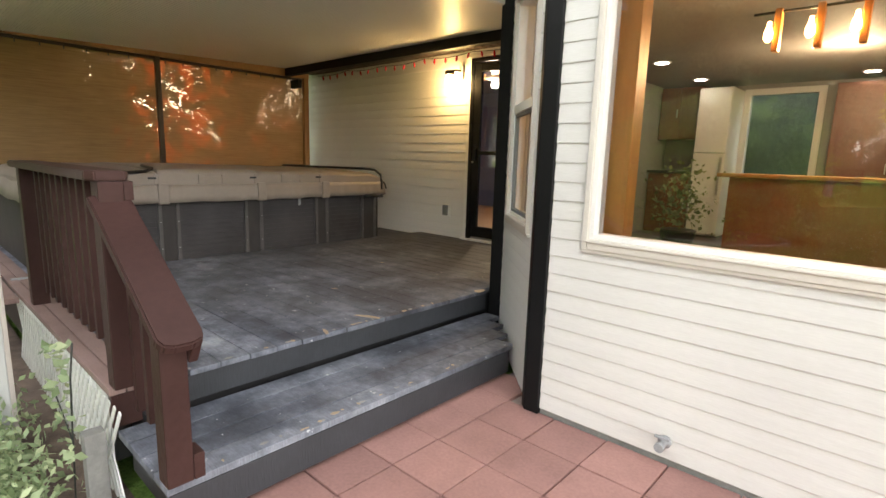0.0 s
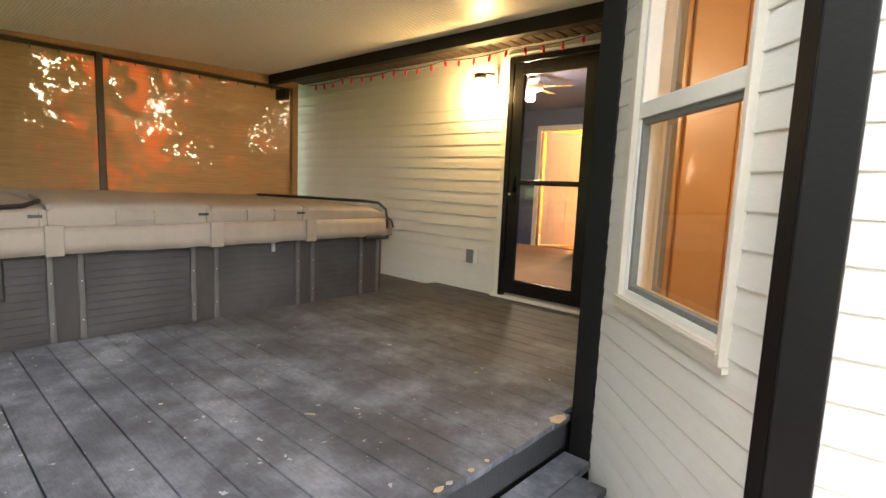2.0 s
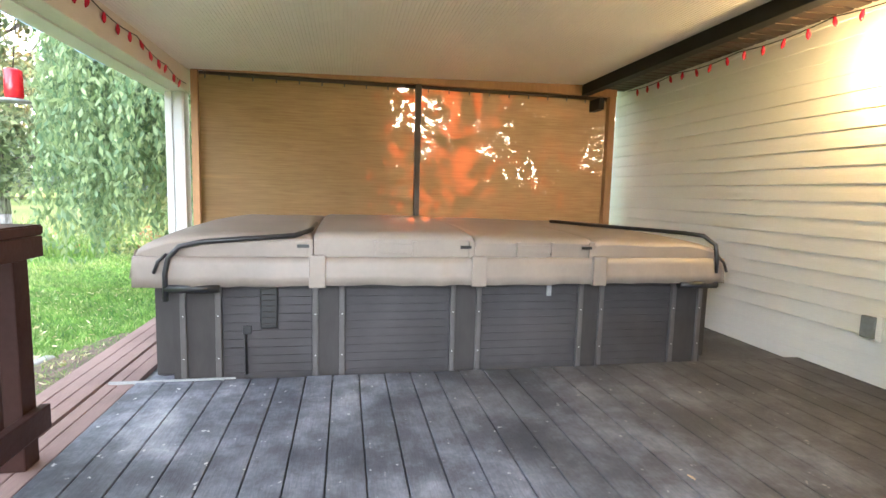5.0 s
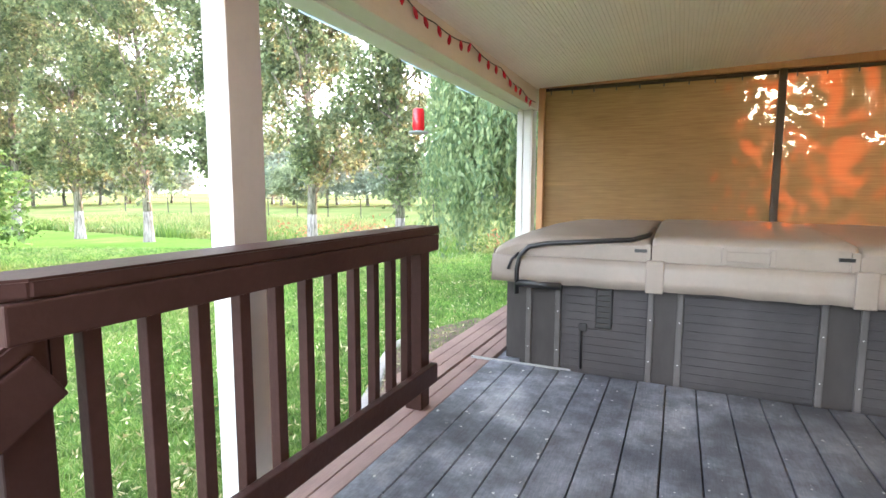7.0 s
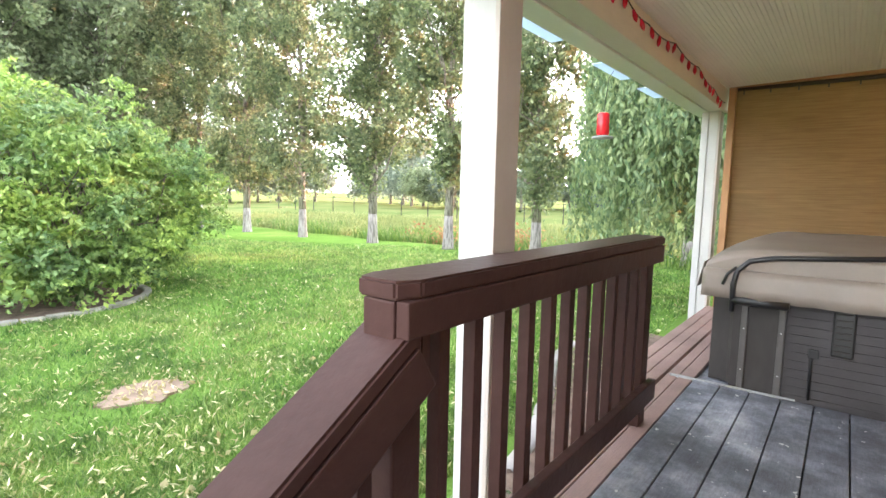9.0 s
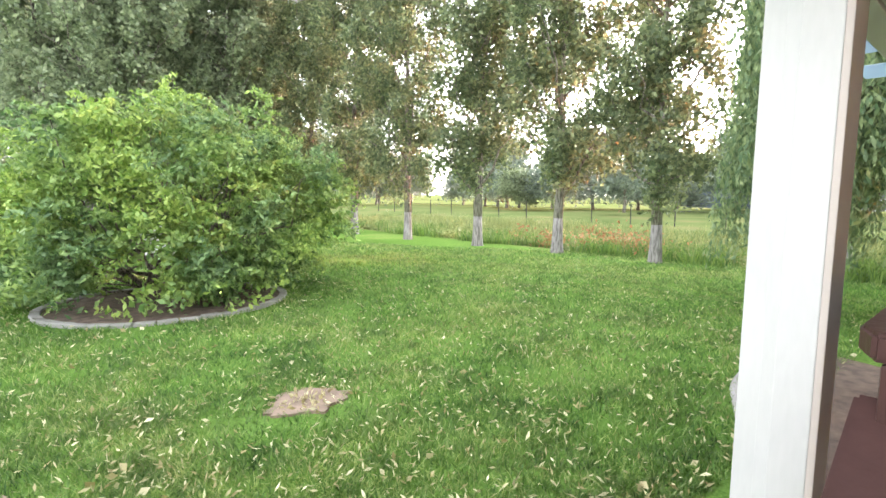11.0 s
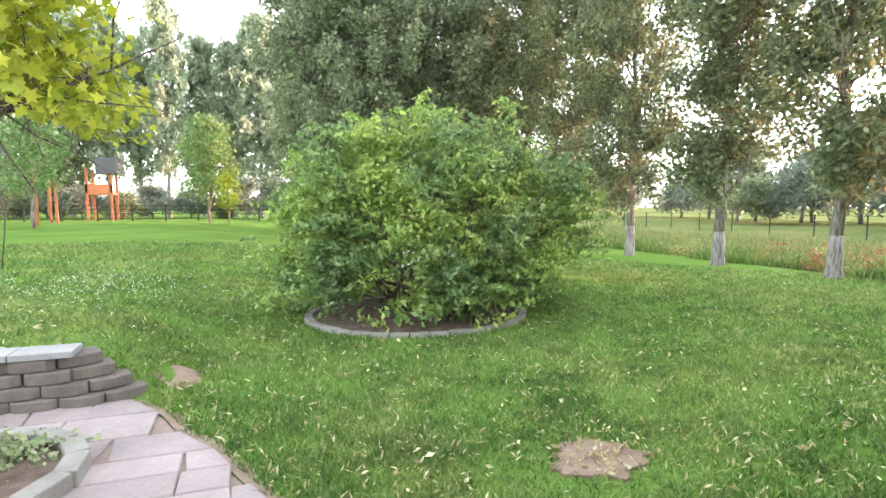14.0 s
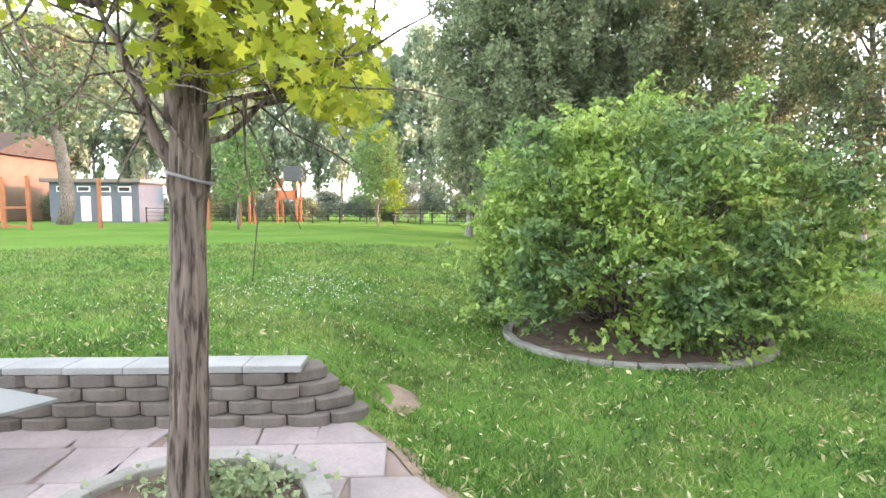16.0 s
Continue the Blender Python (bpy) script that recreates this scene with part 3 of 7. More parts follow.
solid("trim_corner", cb, M_BLACK, "black painted corner board on the bay", "trim", kind="structure")


def window(name, run, hole, case, label, split=None, grey_sash=False):
    w = thing(name, label, "window", run.at(hole[0], 0, hole[2]), kind="structure")
    s0, s1, z0, z1 = case
    h = hole
    run.part("casing", (s0, h[0], -0.005, 0.034, z0, z1), M_CASING, w)
    run.part("casing", (h[1], s1, -0.005, 0.034, z0, z1), M_CASING, w)
    run.part("casing", (h[0] + 0.001, h[1] - 0.001, -0.005, 0.033, z0, h[2]), M_CASING, w)
    run.part("casing", (h[0] + 0.001, h[1] - 0.001, -0.005, 0.033, h[3], z1), M_CASING, w)
    run.part("sill", (s0 - 0.006, s1 + 0.006, 0.0, 0.026, z0 - 0.018, z0 - 0.001), M_CASING, w)
    run.part("casing_bead", (h[0] - 0.012, h[1] + 0.012, 0.0345, 0.041, h[2] - 0.016, h[2] - 0.004), M_CASING, w)
    inner = M_GREY if grey_sash else M_WHITE
    f = 0.022
    run.part("window_frame", (h[0], h[0] + f, -0.09, 0.012, h[2], h[3]), M_WHITE, w)
    run.part("window_frame", (h[1] - f, h[1], -0.09, 0.012, h[2], h[3]), M_WHITE, w)
    run.part("window_frame", (h[0] + f, h[1] - f, -0.09, 0.011, h[2], h[2] + f), M_WHITE, w)
    run.part("window_frame", (h[0] + f, h[1] - f, -0.09, 0.011, h[3] - f, h[3]), M_WHITE, w)
    panes = [(h[2] + f, h[3] - f)]
    if split:
        run.part("meeting_rail", (h[0] + f, h[1] - f, -0.07, 0.018, split - 0.028, split + 0.028), M_WHITE, w)
        panes = [(h[2] + f, split - 0.028), (split + 0.028, h[3] - f)]
        g = 0.022
        lo, hi = panes[0]
        for dims in ((h[0] + f, h[0] + f + g, lo, hi), (h[1] - f - g, h[1] - f, lo, hi), (h[0] + f + g, h[1] - f - g, lo, lo + g), (h[0] + f + g, h[1] - f - g, hi - g, hi)):
            run.part("screen_frame", (dims[0], dims[1], -0.02, 0.006, dims[2], dims[3]), inner, w, label="grey aluminium screen frame")
    for lo, hi in panes:
        pane(run, h[0] + f - 0.004, h[1] - f + 0.004, -0.043, lo - 0.004, hi + 0.004, w)
    return w


window("window_1", WIN_RUN, WIN_HOLE, WIN_CASE, "white framed picture window showing the lit kitchen")
window("window_2", BAY_RUN, BAY_HOLE, BAY_CASE, "white framed narrow sash window, lit warm from inside", split=1.705, grey_sash=True)


# ---- storm door ----
def storm_door():
    r = DOOR_RUN
    d = thing("door_1", "black full-view storm door, closed, two glass panes", "door", r.at(3.5, 0, 0.4), kind="structure")
    a, b, z0, z1 = 3.51, 4.412, 0.41, 2.54
    for dims in ((a, a + 0.05, z0, z1), (b - 0.05, b, z0, z1), (a + 0.05, b - 0.05, z1 - 0.05, z1)):
        r.part("door_frame", (dims[0], dims[1], -0.10, 0.045, dims[2], dims[3]), M_DOORBLACK, d, 0.004)
    a, b, z1 = a + 0.054, b - 0.054, z1 - 0.054
    r.part("stile", (a, a + 0.105, 0.0, 0.04, z0 + 0.03, z1), M_DOORBLACK, d, 0.006)
    r.part("stile", (b - 0.105, b, 0.0, 0.04, z0 + 0.03, z1), M_DOORBLACK, d, 0.006)
    r.part("top_rail", (a + 0.105, b - 0.105, 0.0, 0.039, z1 - 0.11, z1), M_DOORBLACK, d, 0.006)
    r.part("bottom_rail", (a + 0.105, b - 0.105, 0.0, 0.039, z0 + 0.03, z0 + 0.16), M_DOORBLACK, d, 0.006)
    r.part("middle_rail", (a + 0.105, b - 0.105, 0.006, 0.045, 1.43, 1.475), M_DOORBLACK, d, 0.006)
    for lo, hi in ((z0 + 0.155, 1.435), (1.47, z1 - 0.105)):
        pane(r, a + 0.10, b - 0.10, 0.015, lo, hi, d)
    h = r.part("handle", (a + 0.03, a + 0.06, 0.04, 0.075, 1.36, 1.50), M_TUBE, d, 0.006, "black latch handle")
    bm = bmesh.new()
    lathe(bm, [(0.011, 0.0), (0.011, 0.01), (0.006, 0.013)], (0, 0, 0), 12)
    bm.transform(Matrix.Translation(r.at(a + 0.045, 0.075, 1.345)) @ pose(0, 0, 0, 90, 0, 0))
    part("keyhole", bm, M_STEEL, h, "steel keyhole")
    r.part("threshold", (3.44, 4.47, 0.0, 0.07, 0.39, 0.412), M_WHITE, d, 0.004, "white threshold strip")
    for s0, s1, lo, hi in ((3.46, 3.509, 0.413, 2.56), (4.413, 4.45, 0.413, 2.56), (3.509, 4.413, 2.541, 2.572)):
        r.part("brickmould", (s0, s1, 0.0, 0.036, lo, hi), M_WHITE, d, 0.004, "cream door casing")


storm_door()


# ---- rooms behind the glass ----
def shell(name, x0, y0, z0, x1, y1, z1, mat, floor_mat, ceil_mat, skip=(), holes=None):
    """Room lining: floor, ceiling and the named sides. holes: {side: (a, b, lo, hi)}."""
    holes = holes or {}
    sides = {"north": Run((x1, y1), (x0, y1)), "south": Run((x0, y0), (x1, y0)), "west": Run((x0, y1), (x0, y0)), "east": Run((x1, y0), (x1, y1))}
    for side, run in sides.items():
        if side in skip:
            continue
        bm = bmesh.new()
        run2 = Run((run.p + run.n * 0.08).xy, (run.p + run.d * run.length + run.n * 0.08).xy)
        wall_core(bm, run2, z0, z1, 0.08, [holes[side]] if side in holes else [])
        solid("wall_" + name + "_" + side, bm, mat, "inner wall of the " + name, "wall", kind="structure")
    solid("floor_" + name, box(bmesh.new(), x0, y0, z0 - 0.06, x1, y1, z0), floor_mat, "floor of the " + name, "floor", kind="structure")
    solid("ceiling_" + name, box(bmesh.new(), x0 - 0.08, y0, z1, x1 + 0.08, y1 + 0.08, z1 + 0.06), ceil_mat, "ceiling of the " + name, "ceiling", kind="structure")


shell("bedroom", -7.45, 5.02, 0.40, -3.12, 8.8, 2.75, M_BLUEWALL, M_CARPET, M_BLUEWALL, ("south",), {"north": (2.24, 3.02, 0.40, 2.40)})
shell("hall", -7.4, 8.89, 0.40, -4.4, 11.2, 2.75, M_PINE, M_CARPET, M_WHITE, ("south",))
shell("kitchen", -2.95, 5.03, 0.40, 3.9, 8.3, 2.5, M_GREYWALL, M_DARKFLOOR, M_GREYWALL, ("south",), {"north": (4.98, 5.75, 0.40, 2.36)})
solid("wall_dining_room_east", box(bmesh.new(), 3.9, 2.48, 0.4, 3.98, 5.03, 2.5), M_GREYWALL, "inner wall of the dining room", "wall", kind="structure")
DINING = [(-1.28, 2.48), (3.9, 2.48), (3.9, 5.03), (-2.06, 5.03), (-2.06, 3.20)]
solid("floor_dining_room", prism(bmesh.new(), DINING, 0.34, 0.40), M_DARKFLOOR, "dark wooden floor of the dining room", "floor", kind="structure")
solid("ceiling_dining_room", prism(bmesh.new(), DINING, 2.5, 2.56), M_GREYWALL, "grey ceiling of the dining room", "ceiling", kind="structure")
solid("wall_dining_room_west", box(bmesh.new(), -2.15, 3.34, 0.4, -2.06, 5.02, 2.5), M_AMBER, "pine clad inner wall of the bay", "wall", kind="structure")
# green plane added in place of the garden mirrored in the window glass
solid("backdrop_green_reflection", box(bmesh.new(), -3.0, 9.4, 0.3, 0.4, 9.46, 2.75), M_DIMGREEN, "dim green backdrop standing in for the reflected garden", "backdrop", kind="structure")
for y0 in (3.40, 4.30):
    solid("trim_pine_batten", box(bmesh.new(), -2.059, y0, 0.41, -2.045, y0 + 0.05, 2.49, 0.004), M_AMBER, "varnished pine batten on the bay wall", "trim", kind="structure")

# bedroom door, open into the hall, with white casing
bd = thing("door_2", "white panelled inner door standing open in a pine casing", "door", (-6.14, 8.8, 0.4), kind="structure")
for dims in ((-6.22, 8.765, 0.4, -6.141, 8.798, 2.48), (-5.36, 8.765, 0.4, -5.28, 8.798, 2.48), (-6.141, 8.765, 2.40, -5.36, 8.798, 2.48)):
    boxpart("casing", dims, M_WHITE, bd, 0.006)
leaf_bm = box(bmesh.new(), 0, -0.02, 0.42, 0.76, 0.02, 2.40, 0.004)
for px, pz in ((0.10, 0.6), (0.42, 0.6), (0.10, 1.4), (0.42, 1.4)):
    box(leaf_bm, px, -0.026, pz, px + 0.24, 0.026, pz + 0.65, 0.005)
leaf_bm.transform(pose(-6.11, 8.92, 0, 0, 0, 55))
part("door_leaf", leaf_bm, M_WHITE, bd, "white panelled door leaf")


def ceiling_fan():
    f = thing("ceiling_fan", "wooden blade ceiling fan with a lit glass lamp", "ceiling fan", (-4.65, 6.1, 2.75))
    part("motor", lathe(bmesh.new(), [(0.05, 0), (0.05, -0.12), (0.13, -0.14), (0.14, -0.22), (0.06, -0.26)], (-4.65, 6.1, 2.75)), M_WHITE, f)
    part("lamp_globe", lathe(bmesh.new(), [(0.03, -0.261), (0.05, -0.28), (0.06, -0.31), (0.045, -0.35), (0.01, -0.36)], (-4.65, 6.1, 2.75)), M_DISC, f, "lit frosted globe")
    for k in range(5):
        bm = box(bmesh.new(), 0.15, -0.055, -0.004, 0.48, 0.055, 0.004, 0.003)
        bm.transform(pose(-4.65, 6.1, 2.56, 8, 0, 20 + 72 * k))
        part("blade", bm, M_PINE, f, "honey wood blade")


ceiling_fan()


# kitchen furniture
def cabinet(x0, y0, z0, x1, y1, z1, doors, label):
    c = thing("cabinet", label, "cabinet", ((x0 + x1) / 2, y1, z0), group="kitchen cabinets")
    boxpart("body", (x0, y0 + 0.02, z0, x1, y1, z1), M_CABINET, c)
    w = (x1 - x0) / doors
    for k in range(doors):
        a, b = x0 + k * w + 0.008, x0 + (k + 1) * w - 0.008
        dr = boxpart("cabinet_door", (a, y0, z0 + 0.01, b, y0 + 0.019, z1 - 0.01), M_CABINET, c, 0.004)
        boxpart("panel", (a + 0.06, y0 - 0.006, z0 + 0.07, b - 0.06, y0 - 0.0005, z1 - 0.07), M_CABINET, dr, 0.004)
        boxpart("handle", (b - 0.04, y0 - 0.03, (z0 + z1) / 2 - 0.06, b - 0.025, y0 - 0.001, (z0 + z1) / 2 + 0.06), M_STEEL, dr, 0.004, "steel bar handle")


cabinet(-2.94, 7.66, 0.40, -2.36, 8.28, 1.26, 1, "red-brown wooden base cabinet under the counter")
cabinet(-2.94, 7.90, 1.75, -2.36, 8.28, 2.48, 2, "red-brown wooden wall cabinet above the counter")
cabinet(-0.85, 7.80, 0.40, 0.95, 8.28, 2.40, 3, "tall dark wooden pantry cabinet beside the doorway")
solid("countertop", box(bmesh.new(), -2.945, 7.62, 1.262, -2.35, 8.28, 1.30, 0.006), M_COUNTER, "dark stone countertop on the base cabinets", "countertop")
fr = thing("refrigerator", "tall white refrigerator beside the counter", "refrigerator", (-2.1, 8.0, 0.4))
boxpart("body", (-2.33, 7.68, 0.42, -1.93, 8.28, 2.42), M_WHITE, fr, 0.015)
boxpart("fridge_door", (-2.33, 7.63, 0.45, -1.93, 7.675, 1.55), M_WHITE, fr, 0.012)
boxpart("freezer_door", (-2.33, 7.63, 1.56, -1.93, 7.675, 2.41), M_WHITE, fr, 0.012)
boxpart("handle", (-1.99, 7.59, 1.0, -1.96, 7.629, 1.5), M_STEEL, fr, 0.006)
isl = thing("kitchen_island", "kitchen island with a pale wooden top", "kitchen island", (-0.2, 6.2, 0.4))
boxpart("body", (-1.45, 6.0, 0.4, 1.3, 6.55, 1.27), M_ORANGE, isl, 0.006)
boxpart("island_top", (-1.55, 5.9, 1.272, 1.4, 6.65, 1.31), M_PINE, isl, 0.008, "pale butcher block top")
dw = thing("door_3", "white cased inner doorway of the kitchen", "doorway", (-1.46, 8.3, 0.4), kind="structure")
for dims in ((-1.93, 8.26, 0.4, -1.85, 8.298, 2.44), (-1.08, 8.26, 0.4, -1.0, 8.298, 2.44), (-1.85, 8.26, 2.36, -1.08, 8.298, 2.44)):
    boxpart("casing", dims, M_WHITE, dw, 0.006)
# a dark bin; its leaves stand in for foliage reflected in the glass
pl = thing("houseplant", "dark bin topped with leaves for reflected foliage, indoors", "houseplant", (-1.75, 5.5, 0.4))
part("pot", lathe(bmesh.new(), [(0.12, 0), (0.17, 0.30), (0.18, 0.32), (0.15, 0.33)], (-1.75, 5.5, 0.4)), M_TOTE, pl)
hp = np.random.default_rng(61).normal(size=(420, 3)) * np.array([0.14, 0.14, 0.2]) + np.array([-1.75, 5.5, 1.0])
BIN_LEAVES = (pl, hp)
solid("trim_pine_post", box(bmesh.new(), -1.32, 2.485, 0.41, -1.05, 2.60, 2.49, 0.003), M_PINE, "varnished pine board beside the picture window", "trim", kind="structure")
for (px, py) in ((-2.26, 5.99), (-2.27, 7.39), (-0.54, 7.7), (0.6, 6.6), (1.6, 5.6)):
    dl = thing("recessed_light", "lit round recessed ceiling light", "ceiling light", (px, py, 2.5), group="kitchen recessed lights")
    part("trim_ring", lathe(bmesh.new(), [(0.10, -0.001), (0.10, -0.012), (0.075, -0.012)], (px, py, 2.499)), M_WHITE, dl)
    part("lens", lathe(bmesh.new(), [(0.072, -0.0125), (0.070, -0.018), (0.01, -0.02)], (px, py, 2.499)), M_DISC, dl, "glowing lens")
pb = thing("pendant_light", "black bar pendant with three wooden blocks and amber bulbs", "pendant light", (-0.5, 3.5, 2.5))
tb = bmesh.new()
tube(tb, [(-0.82, 3.5, 2.235), (0.1, 3.5, 2.235)], 0.008)
tube(tb, [(-0.4, 3.5, 2.235), (-0.4, 3.5, 2.5)], 0.007)
part("bar", tb, M_TUBE, pb)
for k in range(4):
    x = -0.70 + 0.195 * k
    boxpart("wooden_block", (x - 0.012, 3.47, 2.02, x + 0.022, 3.53, 2.25), M_PINE, pb, 0.006, "wooden block")
    part("bulb", lathe(bmesh.new(), [(0.010, 0.08), (0.014, 0.05), (0.024, 0.02), (0.024, -0.01), (0.010, -0.03)], (x - 0.03, 3.46, 2.10), 14), M_KBULB, pb, "lit amber bulb")

# ---- porch roof, posts, beams ----
RX0, RX1 = -7.5, -2.35


def ceil_z(y):
    return 2.545 + 0.027 * y


bm = bmesh.new()
n = 150
for k in range(n):
    y0, y1 = 0.30 + (4.40 - 0.30) * k / n, 0.30 + (4.40 - 0.30) * (k + 1) / n
    w = y1 - y0
    prof = [(y0, 0.004), (y0 + w * 0.2, 0.0), (y0 + w * 0.8, 0.0), (y1, 0.004)]
    for (ya, za), (yb, zb) in zip(prof, prof[1:]):
        bm.faces.new([bm.verts.new(p) for p in ((RX0, ya, ceil_z(ya) + za), (RX1, ya, ceil_z(ya) + za), (RX1, yb, ceil_z(yb) + zb), (RX0, yb, ceil_z(yb) + zb))])
box(bm, RX0, 0.02, 2.72, RX1, 5.0, 2.76)
solid("ceiling", bm, M_CEIL, "cream ribbed vinyl porch ceiling", "ceiling", kind="structure")
solid("roof", box(bmesh.new(), RX0 - 0.2, -0.12, 2.765, RX1 + 0.15, 5.0, 2.83, 0.01), M_ROOF, "flat grey porch roof deck", "roof", kind="structure")
solid("beam_outer", box(bmesh.new(), RX0, 0.17, 2.34, RX1, 0.31, 2.72, 0.006), M_BEAM, "cream painted porch beam", "beam", kind="structure")
solid("trim_fascia", box(bmesh.new(), RX0 - 0.1, 0.02, 2.33, RX1 + 0.1, 0.165, 2.76, 0.006), M_WHITE, "white porch fascia board", "trim", kind="structure")
solid("trim_roof_end", box(bmesh.new(), RX1 + 0.002, 0.17, 2.45, RX1 + 0.05, 4.86, 2.76, 0.006), M_WHITE, "white roof end fascia", "trim", kind="structure")
solid("beam_house", box(bmesh.new(), RX0 + 0.1, 4.33, 2.555, RX1 - 0.002, 4.43, 2.70, 0.006), M_BLACK, "black painted beam along the house", "beam", kind="structure")
sb = bmesh.new()
for k in range(46):
    x = RX0 + 0.1 + k * 0.112
    box(sb, x, 4.432, 2.635, x + 0.094, 4.866, 2.66, 0.004)
solid("ceiling_soffit", sb, M_SOFFIT, "dark brown slatted soffit beside the beam", "soffit", kind="structure")
solid("ceiling_soffit_back", box(bmesh.new(), RX0 + 0.1, 4.432, 2.662, -2.36, 4.866, 2.69), M_TOTE, "dark backing of the soffit", "soffit", kind="structure")
solid("ceiling_eave_bay", box(bmesh.new(), -2.28, 2.2, 2.955, 4.3, 4.9, 3.0), M_WHITE, "white eave soffit over the bay", "soffit", kind="structure")


def roof_post(name, x, y, z0, z1, label):
    p = thing(name, label, "post", (x, y, z0), kind="structure")
    boxpart("post_board", (x - 0.085, y - 0.075, z0, x + 0.06, y - 0.012, z1), M_POST, p, 0.005)
    boxpart("post_board", (x - 0.085, y + 0.012, z0, x + 0.06, y + 0.075, z1), M_POST, p, 0.005)
    boxpart("post_core", (x - 0.09, y - 0.06, z0, x + 0.045, y + 0.06, z1), M_POST, p, 0.003)
    boxpart("post_facing", (x - 0.095, y + 0.0755, z0, x + 0.065, y + 0.097, z1), M_POSTSHADE, p, 0.004, "inner facing board toned taupe for shade")


def near_post():
    """Boxed post in two boards: one under the fascia, one under the beam."""
    p = thing("post_1", "white boxed porch post, inner face toned taupe for shade", "post", (-3.3, 0.18, -0.2), kind="structure")
    boxpart("post_board", (-3.46, 0.072, -0.2, -3.31, 0.150, 2.328), M_POST, p, 0.005)
    boxpart("post_core", (-3.40, 0.151, -0.2, -3.26, 0.2085, 2.332), M_POST, p, 0.003)
    boxpart("post_board", (-3.325, 0.209, -0.2, -3.18, 0.310, 2.338), M_POST, p, 0.005)
    boxpart("post_facing", (-3.332, 0.3105, -0.2, -3.175, 0.331, 2.338), M_POSTSHADE, p, 0.004, "inner facing board toned taupe for shade")


near_post()
roof_post("post_2", -7.36, 0.19, -0.2, 2.338, "white boxed porch post at the shade wall")
solid("post_bay", box(bmesh.new(), -2.325, 3.09, 0.0, -2.222, 3.18, 2.95, 0.006), M_BLACK, "black painted post at the deck corner", "post", kind="structure")

hb = thing("hose_bib", "beige hose tap low on the siding", "tap", (-0.69, 2.3, 0.11))
bmx = lathe(bmesh.new(), [(0.030, 0), (0.030, 0.012), (0.016, 0.016), (0.016, 0.06), (0.022, 0.062), (0.022, 0.085)], (0, 0, 0), 14)
bmx.transform(pose(-0.69, 2.317, 0.115, 90, 0, 0))
part("spout", bmx, M_CAP, hb)
boxpart("tap_handle", (-0.725, 2.262, 0.145, -0.655, 2.276, 0.158), M_CAP, hb, 0.004)
# eave overhang: pale translucent sheets
for xa, xb in ((-4.85, -4.33), (-6.2, -5.55), (-7.2, -6.65)):
    solid("roof_panel", box(bmesh.new(), xa, -0.33, 2.50, xb, 0.018, 2.510, 0.002), M_PANEL, "pale blue-white roof panel past the eave", "roof panel", group="eave panels")

# ---- shade wall ----
SX = -7.36
for nm, dims in (("top_rail_shade", (SX - 0.03, 0.33, 2.555, SX + 0.03, 4.75, 2.70)), ("side_post_shade", (SX - 0.035, 4.66, 0.37, SX + 0.035, 4.74, 2.554)), ("side_post_shade", (SX - 0.03, 0.335, 0.37, SX + 0.03, 0.40, 2.554))):
    solid("trim_" + nm, box(bmesh.new(), *dims, 0.006), M_PINEPOST, "raw pine framing of the shade wall", "trim", kind="structure")
solid("trim_middle_post_shade", box(bmesh.new(), SX - 0.03, 2.50, 0.37, SX + 0.02, 2.56, 2.554, 0.005), M_SOFFIT, "dark middle post of the shade wall", "trim", kind="structure")


def roll_shade(y0, y1):
    s = thing("roll_up_shade", "tan woven roll-up shade let down, light filtering through", "shade", (SX - 0.05, (y0 + y1) / 2, 2.46), group="porch shades")
    bm = bmesh.new()
    ny, nz = 40, 50
    grid = [[bm.verts.new((SX - 0.05 + 0.012 * noise.noise((y0 + (y1 - y0) * i / ny, j * 0.25, y0)), y0 + (y1 - y0) * i / ny, 0.55 + (2.54 - 0.55) * j / nz)) for i in range(ny + 1)] for j in range(nz + 1)]
    for j in range(nz):
        for i in range(ny):
            bm.faces.new((grid[j][i], grid[j][i + 1], grid[j + 1][i + 1], grid[j + 1][i])).smooth = True
    part("cloth", bm, M_SHADE, s)
    bm = bmesh.new()
    tube(bm, [(SX - 0.062, y0, 2.545), (SX - 0.062, y1, 2.545)], 0.024, 10)
    part("roller", bm, M_SOFFIT, s, "dark roller tube")
    k = int((y1 - y0) / 0.22)
    for i in range(k):
        y = y0 + 0.1 + i * 0.22
        boxpart("clip", (SX - 0.03, y, 2.485, SX - 0.02, y + 0.012, 2.54), M_SOFFIT, s, 0)


roll_shade(0.35, 2.528)
roll_shade(2.532, 4.735)
ba = bmesh.new()
prism(ba, [(SX, 4.44), (SX + 0.22, 4.44), (SX + 0.22, 4.50), (SX, 4.50)], 2.38, 2.50)
solid("beam_bracket", ba, M_BLACK, "black bracket under the beam end", "bracket")

# ---- deck ----
deck = thing("floor_deck", "dark grey painted plank deck, scuffed and dusty", "deck", (-3.6, 2.7, 0.39), kind="structure")
boxpart("joist_frame", (-4.84, 0.66, 0.02, -2.36, 4.84, 0.35), M_TOTE, deck, 0)
boxpart("fascia", (-2.36, 0.66, 0.235, -2.325, 3.05, 0.362), M_DECKEDGE, deck, 0.004, "dark fascia board")
step = thing("deck_step", "wide dark grey plank step, worn along its edge", "step", (-2.05, 1.6, 0.0), kind="structure")
boxpart("riser", (-1.815, 0.56, 0.02, -1.785, 2.62, 0.165), M_DECKEDGE, step, 0.004)
